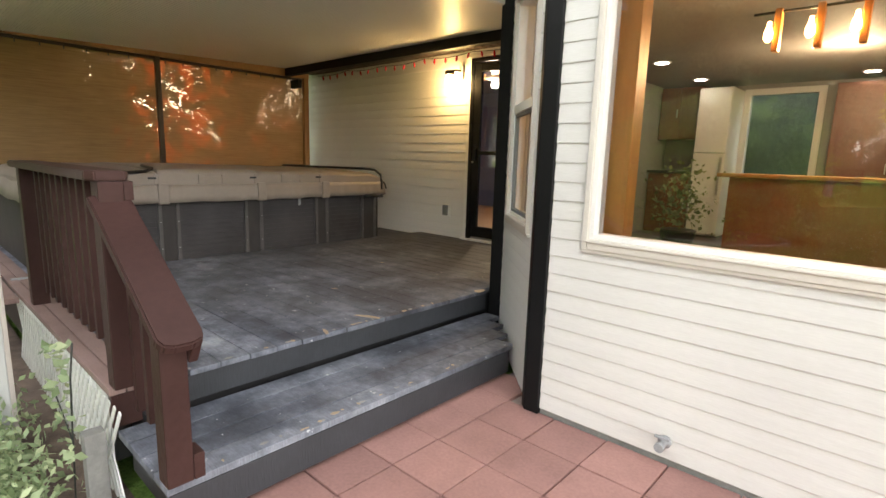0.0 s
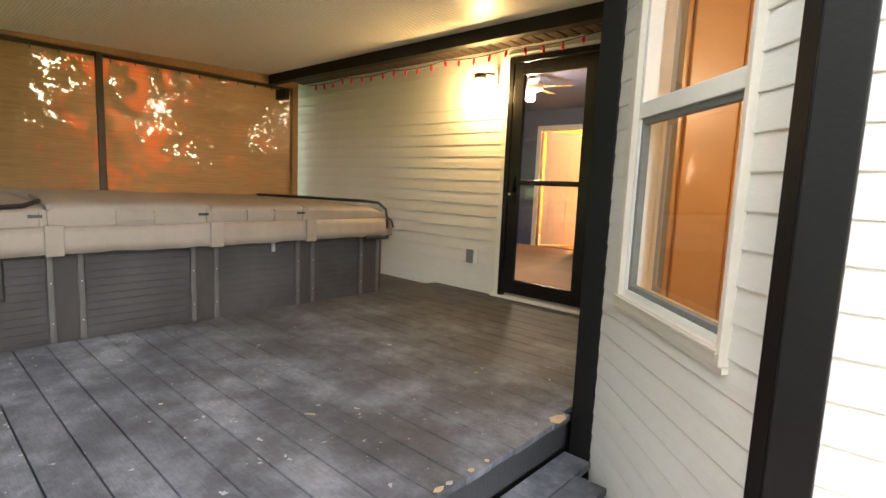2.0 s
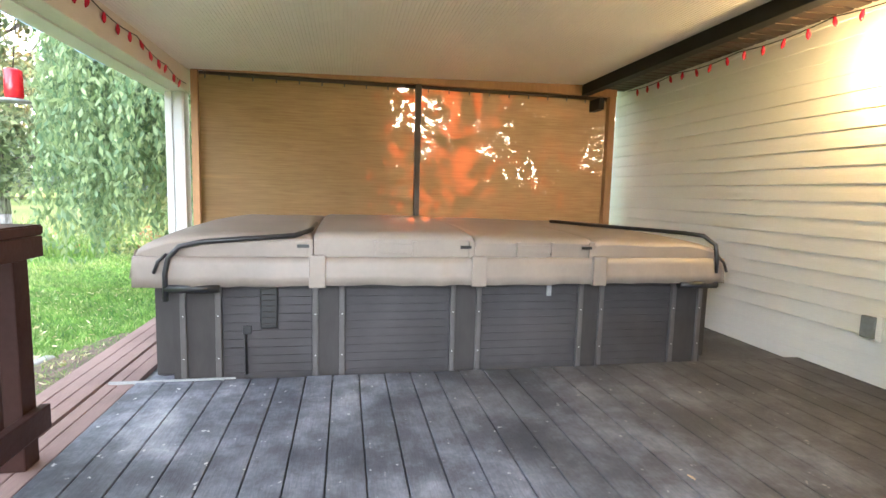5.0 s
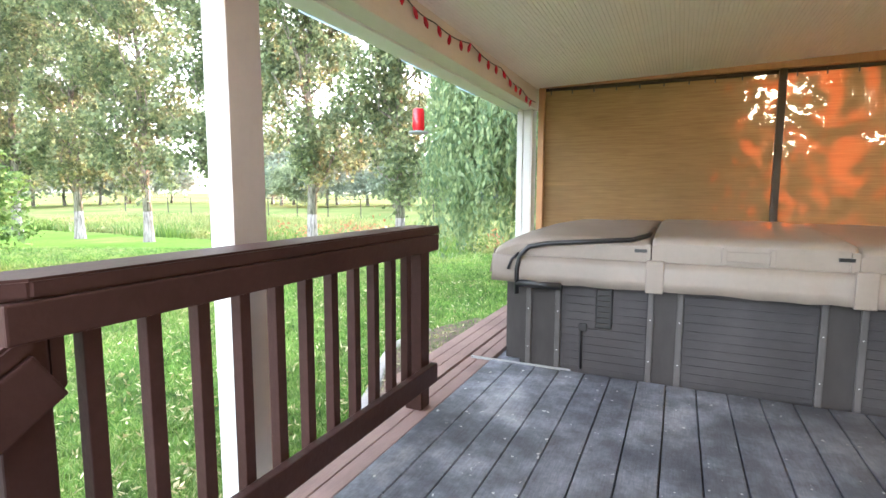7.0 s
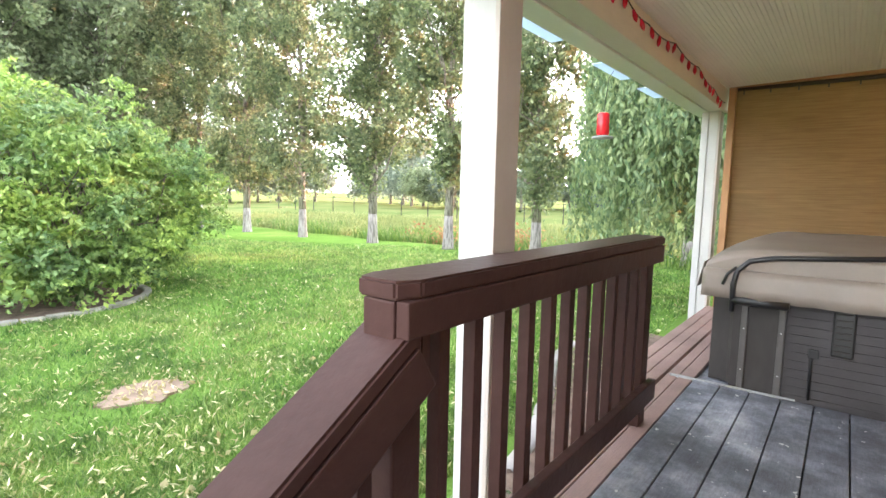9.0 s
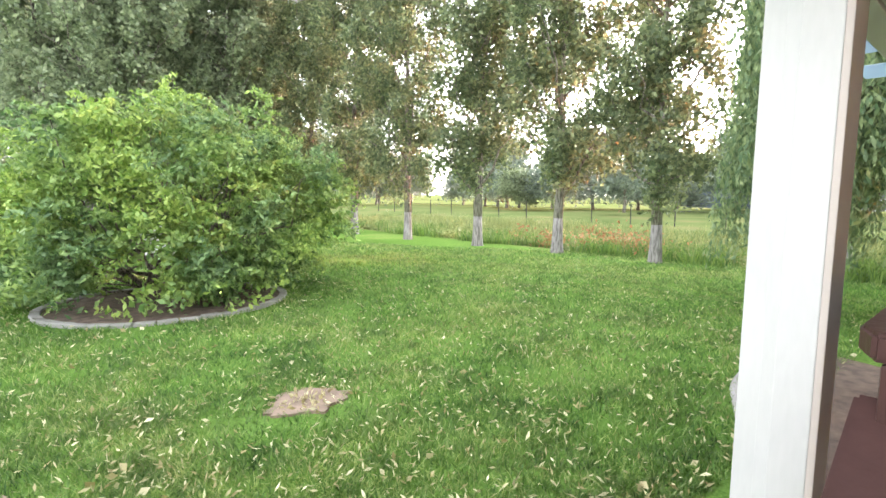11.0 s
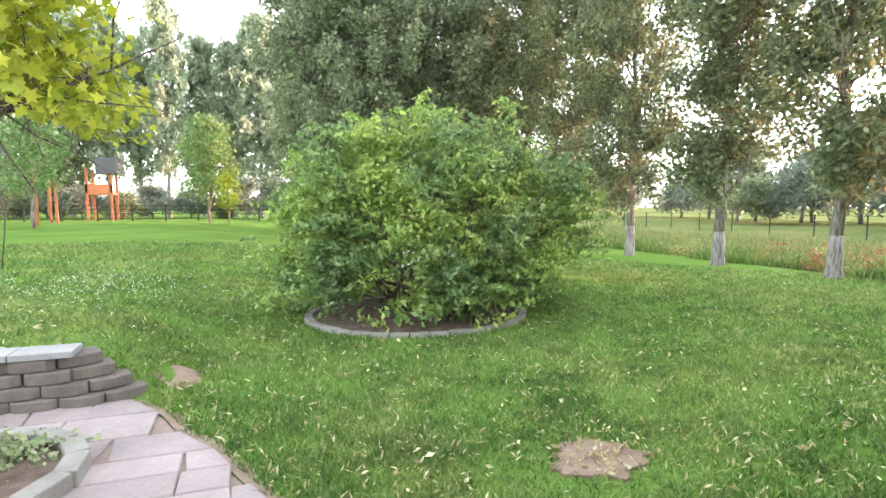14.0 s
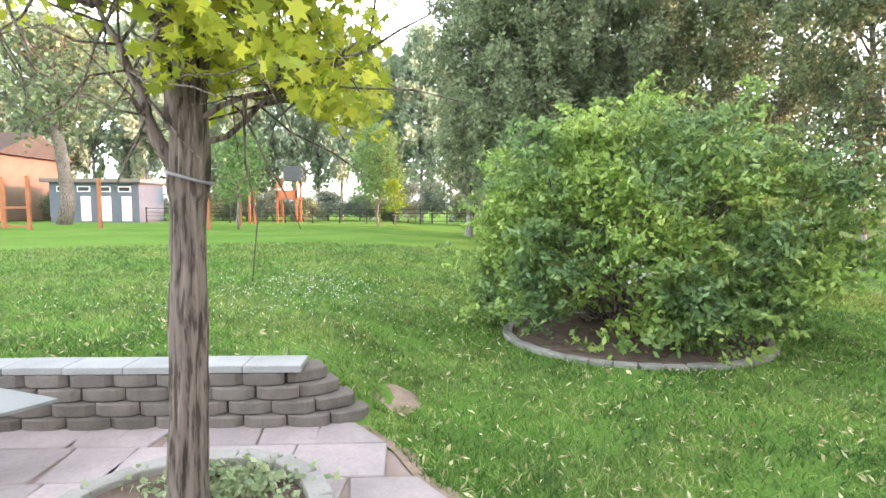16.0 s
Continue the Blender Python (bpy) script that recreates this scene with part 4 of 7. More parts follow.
boxpart("step_frame", (-2.33, 0.60, 0.0, -1.82, 2.6, 0.163), M_TOTE, step, 0)
boxpart("end_board", (-2.402, 0.545, 0.20, -2.362, 0.66, 0.346), M_BROWN, deck, 0.004, "brown end board")
boxpart("corner_stub", (-2.44, 0.442, -0.2, -2.37, 0.52, 0.199), M_EDGE, deck, 0.004, "weathered grey corner stub")
side_deck = thing("floor_side_deck", "faded brown painted deck boards along the rail", "deck", (-4.8, 0.55, 0.38), kind="structure")
lat = thing("lattice_skirt", "white lattice skirting under the deck edge", "lattice", (-3.3, 0.45, 0.1))
boxpart("backing", (-4.5, 0.556, -0.15, -2.46, 0.566, 0.33), M_WHITE, lat, 0)
for k in range(30):
    x = -4.5 + k * 0.07
    for sgn in (1, -1):
        bm = box(bmesh.new(), -0.011, -0.003, -0.33, 0.011, 0.003, 0.33)
        bm.transform(pose(x + 0.03, 0.544 if sgn > 0 else 0.551, 0.06, 0, 38 * sgn, 0))
        bmesh.ops.bisect_plane(bm, geom=bm.verts[:] + bm.edges[:] + bm.faces[:], plane_co=(0, 0, 0.325), plane_no=(0, 0, 1), clear_outer=True)
        bmesh.ops.bisect_plane(bm, geom=bm.verts[:] + bm.edges[:] + bm.faces[:], plane_co=(0, 0, -0.15), plane_no=(0, 0, -1), clear_outer=True)
        part("slat", bm, M_WHITE, lat)
solid("trim_deck_rim", box(bmesh.new(), -4.3, 0.548, 0.332, -2.36, 0.57, 0.347, 0.002), M_BROWN, "brown rim board of the deck", "trim", kind="structure")


# ---- rail ----
def deck_rail():
    r = thing("deck_railing", "brown painted wooden railing with square balusters and a sloped hand rail", "railing", (-3.3, 0.60, 0.38))
    y = 0.60
    z = 0.38
    boxpart("newel", (-2.415, y - 0.045, z, -2.325, y + 0.045, 1.245), M_BROWN, r, 0.006)
    boxpart("newel", (-4.09, y - 0.045, z, -4.00, y + 0.045, 1.245), M_BROWN, r, 0.006)
    cap = prism(bmesh.new(), [(-4.142, y - 0.075), (-2.375, y - 0.078), (-2.319, y - 0.054), (-2.319, y + 0.054), (-2.375, y + 0.078), (-4.142, y + 0.075)], 1.247, 1.287)
    bmesh.ops.bevel(cap, geom=cap.edges[:], offset=0.006, segments=2, affect='EDGES')
    part("top_cap", cap, M_BROWN, r)
    boxpart("top_board", (-4.12, y + 0.046, 1.168, -2.33, y + 0.082, 1.246), M_BROWN, r, 0.005)
    bk = bmesh.new()
    fl = [bk.verts.new(p) for p in ((-2.416, y - 0.01, 1.167), (-2.442, y - 0.01, 1.167), (-2.442, y - 0.01, 1.06), (-2.416, y - 0.01, 1.03))]
    bl = [bk.verts.new((v.co.x, y + 0.045, v.co.z)) for v in fl]
    bk.faces.new(fl)
    bk.faces.new(bl[::-1])
    for k in range(4):
        bk.faces.new((fl[k], fl[(k + 1) % 4], bl[(k + 1) % 4], bl[k]))
    part("bracket", bk, M_BROWN, r)
    boxpart("bottom_board", (-4.11, y + 0.046, 0.503, -2.40, y + 0.082, 0.598), M_BROWN, r, 0.005)
    for k in range(11):
        x = -2.497 - k * 0.1385
        boxpart("baluster", (x - 0.019, y + 0.008, 0.478, x + 0.019, y + 0.045, 1.24), M_BROWN, r, 0.003)
    # sloped part over the step
    x0, x1, za, zb = -2.36, -1.70, 1.133, 0.728
    boxpart("newel", (-1.86, y - 0.045, 0.2, -1.77, y + 0.045, 0.785), M_BROWN, r, 0.006)
    boxpart("foot_block", (-1.86, y + 0.046, 0.2, -1.77, y + 0.085, 0.30), M_BROWN, r, 0.005)
    slope = math.atan2(za - zb, x1 - x0)
    length = math.hypot(za - zb, x1 - x0)
    e = length + 0.035
    bm = prism(bmesh.new(), [(-0.02, -0.075), (e - 0.045, -0.075), (e - 0.013, -0.062), (e, -0.03), (e, 0.03), (e - 0.013, 0.062), (e - 0.045, 0.075), (-0.02, 0.075)], -0.02, 0.02)
    bmesh.ops.bevel(bm, geom=bm.edges[:], offset=0.007, segments=2, affect='EDGES')
    bm.transform(Matrix.Translation((x0, y, za + 0.03)) @ pose(0, 0, 0, 0, math.degrees(slope), 0))
    part("hand_rail", bm, M_BROWN, r, "broad sloped hand rail, worn at the end")
    bm = box(bmesh.new(), 0.0, 0.046, -0.13, length, 0.078, -0.022, 0.005)
    bm.transform(Matrix.Translation((x0, y, za + 0.03)) @ pose(0, 0, 0, 0, math.degrees(slope), 0))
    part("side_board", bm, M_BROWN, r)
    for k in range(3):
        x = -2.25 + k * 0.135
        top = za - (x - x0) * math.tan(slope) + 0.0
        boxpart("baluster", (x - 0.019, y + 0.008, 0.30, x + 0.019, y + 0.045, top), M_BROWN, r, 0.003)


deck_rail()


# ---- hot tub ----
TX, TX1, TY0, TY1, TZ = -4.90, -7.15, 0.74, 4.27, 0.36


def hot_tub():
    t = thing("hot_tub", "large dark grey panelled hot tub with a closed taupe vinyl cover", "hot tub", (-6.0, 2.45, TZ))
    bm = box(bmesh.new(), TX1, TY0, TZ, TX - 0.03, TY1, 1.0, 0)
    es = [e for e in bm.edges if abs(e.verts[0].co.z - e.verts[1].co.z) > 0.3]
    bmesh.ops.bevel(bm, geom=es, offset=0.13, segments=5, affect='EDGES')
    part("shell", bm, M_TUBPOST, t)
    posts = [(0.93, 1.11), (1.63, 1.78), (2.43, 2.59), (3.25, 3.39), (3.90, 4.09)]
    edges = [(0.82, 0.93)] + [(b, c) for (_, b), (c, _) in zip(posts, posts[1:])]
    for y0, y1 in posts:
        p = boxpart("panel_post", (TX - 0.035, y0 + 0.012, TZ, TX - 0.012, y1 - 0.012, 0.99), M_TUBPOST, t, 0.004)
        for yy in (y0, y1):
            boxpart("edge_strip", (TX - 0.03, yy - 0.016, TZ, TX + 0.004, yy + 0.016, 0.99), M_TUBSTRIP, p, 0.006)
            for zz in (0.50, 0.74):
                b2 = lathe(bmesh.new(), [(0.007, 0), (0.006, 0.003), (0.002, 0.005)], (0, 0, 0), 8)
                b2.transform(pose(TX, yy, zz, 0, 90, 0))
                part("screw", b2, M_STEEL, p, "bright screw head")
    for y0, y1 in edges[1:]:
        sp = boxpart("side_panel", (TX - 0.034, y0 + 0.015, TZ, TX - 0.024, y1 - 0.015, 0.99), M_TUB, t, 0, "ribbed dark grey side panel")
        k = 13
        rib = mesh_of(box(bmesh.new(), -0.008, y0 + 0.02, 0.0006, 0.008, y1 - 0.02, (0.985 - TZ) / k - 0.0006, 0.0017), "rib", M_TUB)
        for i in range(k):
            ob = part("rib", rib, None, sp)
            ob.location = (TX - 0.022, 0, TZ + (0.985 - TZ) * i / k)
    boxpart("shell_lip", (TX1 + 0.03, TY0 + 0.01, 0.99, TX - 0.05, TY1 - 0.02, 1.06), M_CAP, t, 0.02, "pale acrylic shell lip")
    v = boxpart("vent", (TX - 0.014, 1.33, 0.66, TX - 0.002, 1.425, 0.93), M_TOTE, t, 0.01, "black vent grille")
    for i in range(7):
        b2 = box(bmesh.new(), -0.003, -0.034, -0.004, 0.006, 0.034, 0.004, 0.002)
        b2.transform(pose(TX - 0.003, 1.375, 0.69 + i * 0.033, 0, 20, 0))
        part("slat", b2, M_TUBPOST, v)
    b2 = bmesh.new()
    tube(b2, [(TX - 0.008, 1.26, 0.68), (TX - 0.008, 1.25, 0.64), (TX - 0.008, 1.255, 0.40)], 0.008, 6)
    part("drain_cord", b2, M_TOTE, t)
    boxpart("drain_cap", (TX - 0.012, 1.235, 0.63, TX, 1.285, 0.68), M_TOTE, t, 0.006)
    boxpart("cover_latch", (TX - 0.012, 3.02, 0.83, TX + 0.002, 3.05, 0.93), M_CAP, t, 0.004, "pale latch tab")
    # cover: four foam sections, each slightly peaked to the fold
    cuts = [TY0 - 0.03, 1.62, 2.54, 3.30, 4.20]
    for k, (y0, y1) in enumerate(zip(cuts, cuts[1:])):
        bm = bmesh.new()
        nx, ny = 16, 12
        x0, x1 = TX1 - 0.05, TX + 0.035
        def top(u, w):
            s = 1.185 + (0.0, 0.014, -0.004, -0.012)[k] + 0.035 * math.sin(math.pi * w) ** 0.5 + 0.012 * noise.noise((u * 3, w * 2, k))
            e = min(w, 1 - w) * (x1 - x0)
            f2 = min(u, 1 - u) * (y1 - y0)
            s -= 0.025 * max(0, 1 - e / 0.05) ** 2 + 0.015 * max(0, 1 - f2 / 0.04) ** 2
            if k == 0:
                s -= 0.08 * max(0, 1 - u * (y1 - y0) / 0.3) ** 2
            if k == 3:
                s -= 0.06 * max(0, 1 - (1 - u) * (y1 - y0) / 0.35) ** 2
            return s
        us = [0, 0.02, 0.05] + [i / ny for i in range(1, ny)] + [0.95, 0.98, 1]
        ws = [0, 0.008, 0.02] + [i / nx for i in range(1, nx)] + [0.98, 0.992, 1]
        g = [[bm.verts.new((x0 + (x1 - x0) * w, y0 + 0.004 + (y1 - y0 - 0.008) * u, top(u, w))) for u in us] for w in ws]
        for j in range(len(ws) - 1):
            for i in range(len(us) - 1):
                bm.faces.new((g[j][i], g[j][i + 1], g[j + 1][i + 1], g[j + 1][i])).smooth = True
        # front, back and end walls of the section
        rim = [g[-1][i] for i in range(len(us))]
        def wall(line, drop):
            low = [bm.verts.new((v.co.x, v.co.y, drop)) for v in line]
            for a, b, c, d in zip(line, line[1:], low[1:], low):
                bm.faces.new((a, b, c, d))
        wall(rim, 1.065)
        wall(g[0], 1.065)
        wall([row[0] for row in g], 1.065)
        wall([row[-1] for row in g], 1.065)
        sec = part("cover_section", bm, M_VINYL, t, "taupe vinyl cover section")
        if k in (1, 2):
            ym = (y0 + y1) / 2
            boxpart("handle_strap", (x1 + 0.006, ym - 0.10, 1.10, x1 + 0.014, ym + 0.10, 1.15), M_VINYL, sec, 0.003, "stitched carry strap")
            boxpart("handle_end", (x1 - 0.002, ym - 0.12, 1.085, x1 + 0.018, ym - 0.095, 1.165), M_VINYL, sec, 0.002)
            boxpart("handle_end", (x1 - 0.002, ym + 0.095, 1.085, x1 + 0.018, ym + 0.12, 1.165), M_VINYL, sec, 0.002)
        if k < 3:
            boxpart("skirt_flap", (x1 + 0.02, y1 - 0.02, 0.905, x1 + 0.048, y1 + 0.07, 1.085), M_VINYL, sec, 0.006, "overlapping vinyl flap")
            boxpart("buckle_strap", (x1 - 0.002, y1 - 0.035, 1.07, x1 + 0.010, y1 + 0.0, 1.17), M_VINYL, sec, 0.003)
            boxpart("buckle", (x1 + 0.004, y1 - 0.085, 1.125, x1 + 0.016, y1 - 0.02, 1.143), M_TUBE, sec, 0.002, "black buckle")
        # hanging skirt with soft folds
        bm = bmesh.new()
        m2 = 34
        rows = []
        for z, out in ((1.074, 0.004), (1.072, 0.024), (1.03, 0.030), (0.97, 0.036), (0.915, 0.040)):
            rows.append([bm.verts.new((x1 + out + 0.010 * (1.08 - z) * 9 * noise.noise((i * 0.32, k * 5, z * 2)), y0 + (y1 - y0) * i / m2, z + 0.007 * noise.noise((i * 0.16, k, 0.5)) * (1.08 - z) * 8)) for i in range(m2 + 1)])
        for a, b in zip(rows, rows[1:]):
            for i in range(m2):
                bm.faces.new((a[i], a[i + 1], b[i + 1], b[i])).smooth = True
        sk = part("skirt", bm, M_VINYL, sec, "hanging vinyl skirt")
        so = sk.modifiers.new("thick", 'SOLIDIFY')
        so.thickness = 0.004
    bm = bmesh.new()
    rows = []
    for z, out in ((1.10, 0.004), (1.03, 0.02), (0.95, 0.035)):
        rows.append([bm.verts.new((TX1 + (TX - TX1) * i / 30, TY0 - 0.03 - out - 0.01 * noise.noise((i * 0.3, z, 0)), z + 0.02 * noise.noise((i * 0.2, 0, 0)))) for i in range(31)])
    for a, b in zip(rows, rows[1:]):
        for i in range(30):
            bm.faces.new((a[i], a[i + 1], b[i + 1], b[i])).smooth = True
    part("skirt", bm, M_VINYL, t, "hanging vinyl skirt on the end").modifiers.new("thick", 'SOLIDIFY').thickness = 0.004
    # cover lifter tubes
    for y, sgn in ((0.92, 1), (4.10, -1)):
        bm = bmesh.new()
        pts = [(-6.0, y + 0.62 * sgn, 1.235), (-5.0, y + 0.10 * sgn, 1.225), (-4.90, y + 0.02 * sgn, 1.215), (-4.845, y - 0.03 * sgn, 1.16), (-4.835, y - 0.04 * sgn, 1.07), (-4.835, y - 0.04 * sgn, 0.86 if sgn > 0 else 0.98)]
        if sgn > 0:
            pts = [(-5.25, 1.615, 1.232), (-4.95, 1.60, 1.215), (-4.87, 1.52, 1.192), (-4.845, 1.05, 1.155), (-4.84, 0.94, 1.13), (-4.835, 0.885, 1.07), (-4.83, 0.87, 0.99), (-4.83, 0.87, 0.84)]
        tube(bm, pts, 0.014, 10)
        part("lifter_arm", bm, M_TUBE, t, "black cover lifter tube")
        bm = bmesh.new()
        tube(bm, [(-4.838, y - 0.05 * sgn, 0.905), (-4.838, y + 0.22 * sgn, 0.905)], 0.024, 10)
        part("lifter_pivot", bm, M_TUBE, t)
        bm = bmesh.new()
        tube(bm, [(-4.838, y - 0.04 * sgn, 1.09), (-4.82, y - 0.08 * sgn, 1.05), (-4.815, y - 0.10 * sgn, 0.99)], 0.009, 6)
        part("tie_strap", bm, M_TUBE, t, "dangling black tie")


hot_tub()


# ---- porch fittings ----
def porch_lamp():
    r = DOOR_RUN
    l = thing("porch_lamp", "lit wall lamp with a bronze cap and glowing glass", "wall lamp", (-4.265, 4.83, 2.35))
    boxpart("back_plate", (-4.22, 4.825, 2.31, -4.18, 4.852, 2.47), M_WHITE, l, 0.005)
    bm = bmesh.new()
    tube(bm, [(-4.2, 4.825, 2.41), (-4.235, 4.78, 2.42), (-4.265, 4.72, 2.405)], 0.012, 8)
    part("arm", bm, M_SOFFIT, l)
    part("cap", lathe(bmesh.new(), [(0.045, 0.0), (0.06, -0.015), (0.055, -0.05), (0.04, -0.05)], (-4.265, 4.70, 2.41)), M_SOFFIT, l, "bronze cap")
    g = part("glass_jar", lathe(bmesh.new(), [(0.038, -0.052), (0.048, -0.075), (0.05, -0.15), (0.035, -0.18), (0.01, -0.185)], (-4.265, 4.70, 2.41)), M_BULB, l, "glowing frosted jar")
    g.visible_shadow = False


porch_lamp()
ou = thing("outlet_box", "grey weatherproof outlet cover on the siding", "outlet", (-4.4, 4.85, 0.72))
boxpart("cover", (-4.44, 4.825, 0.66, -4.36, 4.853, 0.79), M_GREY, ou, 0.006)
boxpart("plate", (-4.36, 4.842, 0.65, -4.325, 4.856, 0.80), M_WHITE, ou, 0.004, "cream mounting plate")
eb = thing("electrical_box", "grey disconnect box with conduit on the siding", "electrical box", (-2.95, 4.84, 1.45))
boxpart("box_body", (-3.04, 4.75, 1.33, -2.84, 4.855, 1.60), M_GREY, eb, 0.006)
boxpart("box_lid", (-3.045, 4.742, 1.34, -2.835, 4.751, 1.605), M_GREY, eb, 0.003)
bm = bmesh.new()
tube(bm, [(-3.0, 4.82, 1.33), (-3.0, 4.82, 0.95), (-3.01, 4.82, 0.60), (-3.0, 4.82, 0.42)], 0.016, 8)
part("conduit", bm, M_TUBE, eb, "dark conduit")
for z in (1.1, 0.75):
    boxpart("strap", (-3.03, 4.80, z, -2.97, 4.852, z + 0.015), M_STEEL, eb, 0.002)
to = thing("storage_tote", "black storage tote with a yellow lid standing on the deck", "storage tote", (-2.69, 4.55, 0.39))
bm = bmesh.new()
prism(bm, [(-2.90, 4.37), (-2.38, 4.37), (-2.38, 4.73), (-2.90, 4.73)], 0.391, 0.72)
for v in bm.verts:
    if v.co.z < 0.5:
        v.co.x += 0.03 if v.co.x < -2.61 else -0.03
        v.co.y += 0.02 if v.co.y < 4.5 else -0.02
bmesh.ops.bevel(bm, geom=[e for e in bm.edges], offset=0.02, segments=2, affect='EDGES')
part("tub", bm, M_TOTE, to)
boxpart("lid", (-2.94, 4.34, 0.705, -2.35, 4.76, 0.745), M_YELLOW, to, 0.012, "yellow snap lid")
boxpart("lid_rim", (-2.89, 4.39, 0.746, -2.40, 4.71, 0.762), M_YELLOW, to, 0.008)


def bulb_string(name, pts, label, every=0.12):
    s = thing(name, label, "string lights", pts[0])
    curve = []
    for a, b in zip(pts, pts[1:]):
        k = max(2, int((Vector(b) - Vector(a)).length / 0.06))
        curve += [Vector(a).lerp(Vector(b), i / k) - Vector((0, 0, 0.025 * math.sin(math.pi * i / k))) for i in range(k)]
    curve.append(Vector(pts[-1]))
    part("cord", tube(bmesh.new(), curve, 0.004, 5), M_CORD, s)
    me = mesh_of(lathe(bmesh.new(), [(0.008, 0), (0.009, -0.012), (0.014, -0.03), (0.012, -0.05), (0.003, -0.068)], (0, 0, 0), 8), "bulb", M_REDBULB)
    run = 0.0
    for a, b in zip(curve, curve[1:]):
        run += (b - a).length
        if run > every:
            run = 0.0
            ob = part("bulb", me, None, s)
            ob.matrix_parent_inverse = Matrix.Identity(4)
            ob.location = b - s.location
            ob.rotation_euler = (random.uniform(-0.3, 0.3), random.uniform(-0.3, 0.3), 0)


bulb_string("string_lights", [(-7.2, 4.80, 2.60), (-6.4, 4.80, 2.61), (-5.6, 4.80, 2.60), (-4.8, 4.80, 2.61), (-4.0, 4.80, 2.61), (-3.2, 4.80, 2.62), (-2.4, 4.80, 2.61)], "red bulb string lights along the dark soffit", 0.17)
bulb_string("string_lights", [(-7.25, 0.325, 2.40), (-6.7, 0.325, 2.44), (-6.1, 0.325, 2.50), (-5.4, 0.325, 2.52), (-4.8, 0.325, 2.49), (-4.4, 0.325, 2.53), (-3.8, 0.325, 2.50), (-3.2, 0.325, 2.53), (-2.2, 0.325, 2.51)], "red bulb string lights on the porch beam", 0.13)
fe = thing("hummingbird_feeder", "red plastic bird feeder hanging from the eave", "bird feeder", (-5.85, -0.33, 2.6))
part("bottle", lathe(bmesh.new(), [(0.035, 0.11), (0.05, 0.10), (0.052, -0.06), (0.045, -0.075)], (-5.85, -0.33, 2.06), 18), M_REDGLASS, fe)
part("feeder_tray", lathe(bmesh.new(), [(0.03, -0.077), (0.085, -0.085), (0.09, -0.10), (0.05, -0.105)], (-5.85, -0.33, 2.06), 18), M_CAP, fe, "pale feeding tray")
part("hanger", tube(bmesh.new(), [(-5.85, -0.33, 2.17), (-5.85, -0.30, 2.45), (-5.85, -0.09, 2.77)], 0.003, 5), M_TUBE, fe)


# ---- plants ----
def leaf_mesh(name, centres, size, mat, seed, droop=0.0, long=1.0, jitter=0.45, fold=0.25):
    """Many small folded leaves, four corners each."""
    rng = np.random.default_rng(seed)
    c = np.asarray(centres, float)
    n = len(c)
    d = rng.normal(size=(n, 3))
    d[:, 2] -= droop
    d /= np.linalg.norm(d, axis=1)[:, None]
    u = np.cross(d, rng.normal(size=(n, 3)))
    u /= np.linalg.norm(u, axis=1)[:, None]
    w = np.cross(d, u)
    s = size * (1 + jitter * rng.uniform(-1, 1, n))[:, None]
    a = c - d * s * 0.5 * long
    b = c + u * s * 0.33 + w * s * fold * 0.33
    e = c + d * s * 0.5 * long
    f = c - u * s * 0.33 + w * s * fold * 0.33
    v = np.stack([a, b, e, f], 1).reshape(-1, 3)
    me = bpy.data.meshes.new(name)
    me.vertices.add(4 * n)
    me.vertices.foreach_set("co", v.ravel())
    i = np.arange(n)[:, None] * 4
    tri = np.concatenate([i, i + 1, i + 2, i, i + 2, i + 3], 1).ravel()
    me.loops.add(6 * n)
    me.loops.foreach_set("vertex_index", tri)
    me.polygons.add(2 * n)
    me.polygons.foreach_set("loop_start", np.arange(2 * n) * 3)
    me.update(calc_edges=True)
    me.materials.append(mat)
    return me


def blade_mesh(name, bases, height, width, mat, seed, lean=0.35, jitter=0.5):
    """Upright tapering blades, one triangle pair each."""
    rng = np.random.default_rng(seed)
    c = np.asarray(bases, float)
    n = len(c)
    a = rng.uniform(0, 2 * math.pi, n)
    side = np.stack([np.cos(a), np.sin(a), np.zeros(n)], 1)
    h = (np.asarray(height) * (1 + jitter * rng.uniform(-1, 1, n)))[:, None]
    tilt = rng.normal(size=(n, 3)) * lean
    tilt[:, 2] = 1
    tip = c + tilt * h
    mid = c + tilt * h * 0.5 * np.array([0.6, 0.6, 1])
    wv = side * np.asarray(width)
    v = np.stack([c - wv, c + wv, mid + wv * 0.7, tip, mid - wv * 0.7], 1).reshape(-1, 3)
    i = np.arange(n)[:, None] * 5
    tri = np.concatenate([i, i + 1, i + 2, i, i + 2, i + 4, i + 4, i + 2, i + 3], 1).ravel()
    me = bpy.data.meshes.new(name)
    me.vertices.add(5 * n)
    me.vertices.foreach_set("co", v.ravel())
    me.loops.add(9 * n)
    me.loops.foreach_set("vertex_index", tri)
    me.polygons.add(3 * n)
    me.polygons.foreach_set("loop_start", np.arange(3 * n) * 3)
    me.update(calc_edges=True)
    me.materials.append(mat)
    return me


def limb(bm, a, b, r0, r1, rng, wob=0.12, seg=6, n=7):
    a, b = Vector(a), Vector(b)
    k = (b - a).length * wob
    pts = [a.lerp(b, i / seg) + (Vector(rng.normal(size=3)) * k * 0.35 if 0 < i < seg else Vector()) for i in range(seg + 1)]
    tube(bm, pts, [r0 + (r1 - r0) * i / seg for i in range(seg + 1)], n, True)
    return pts


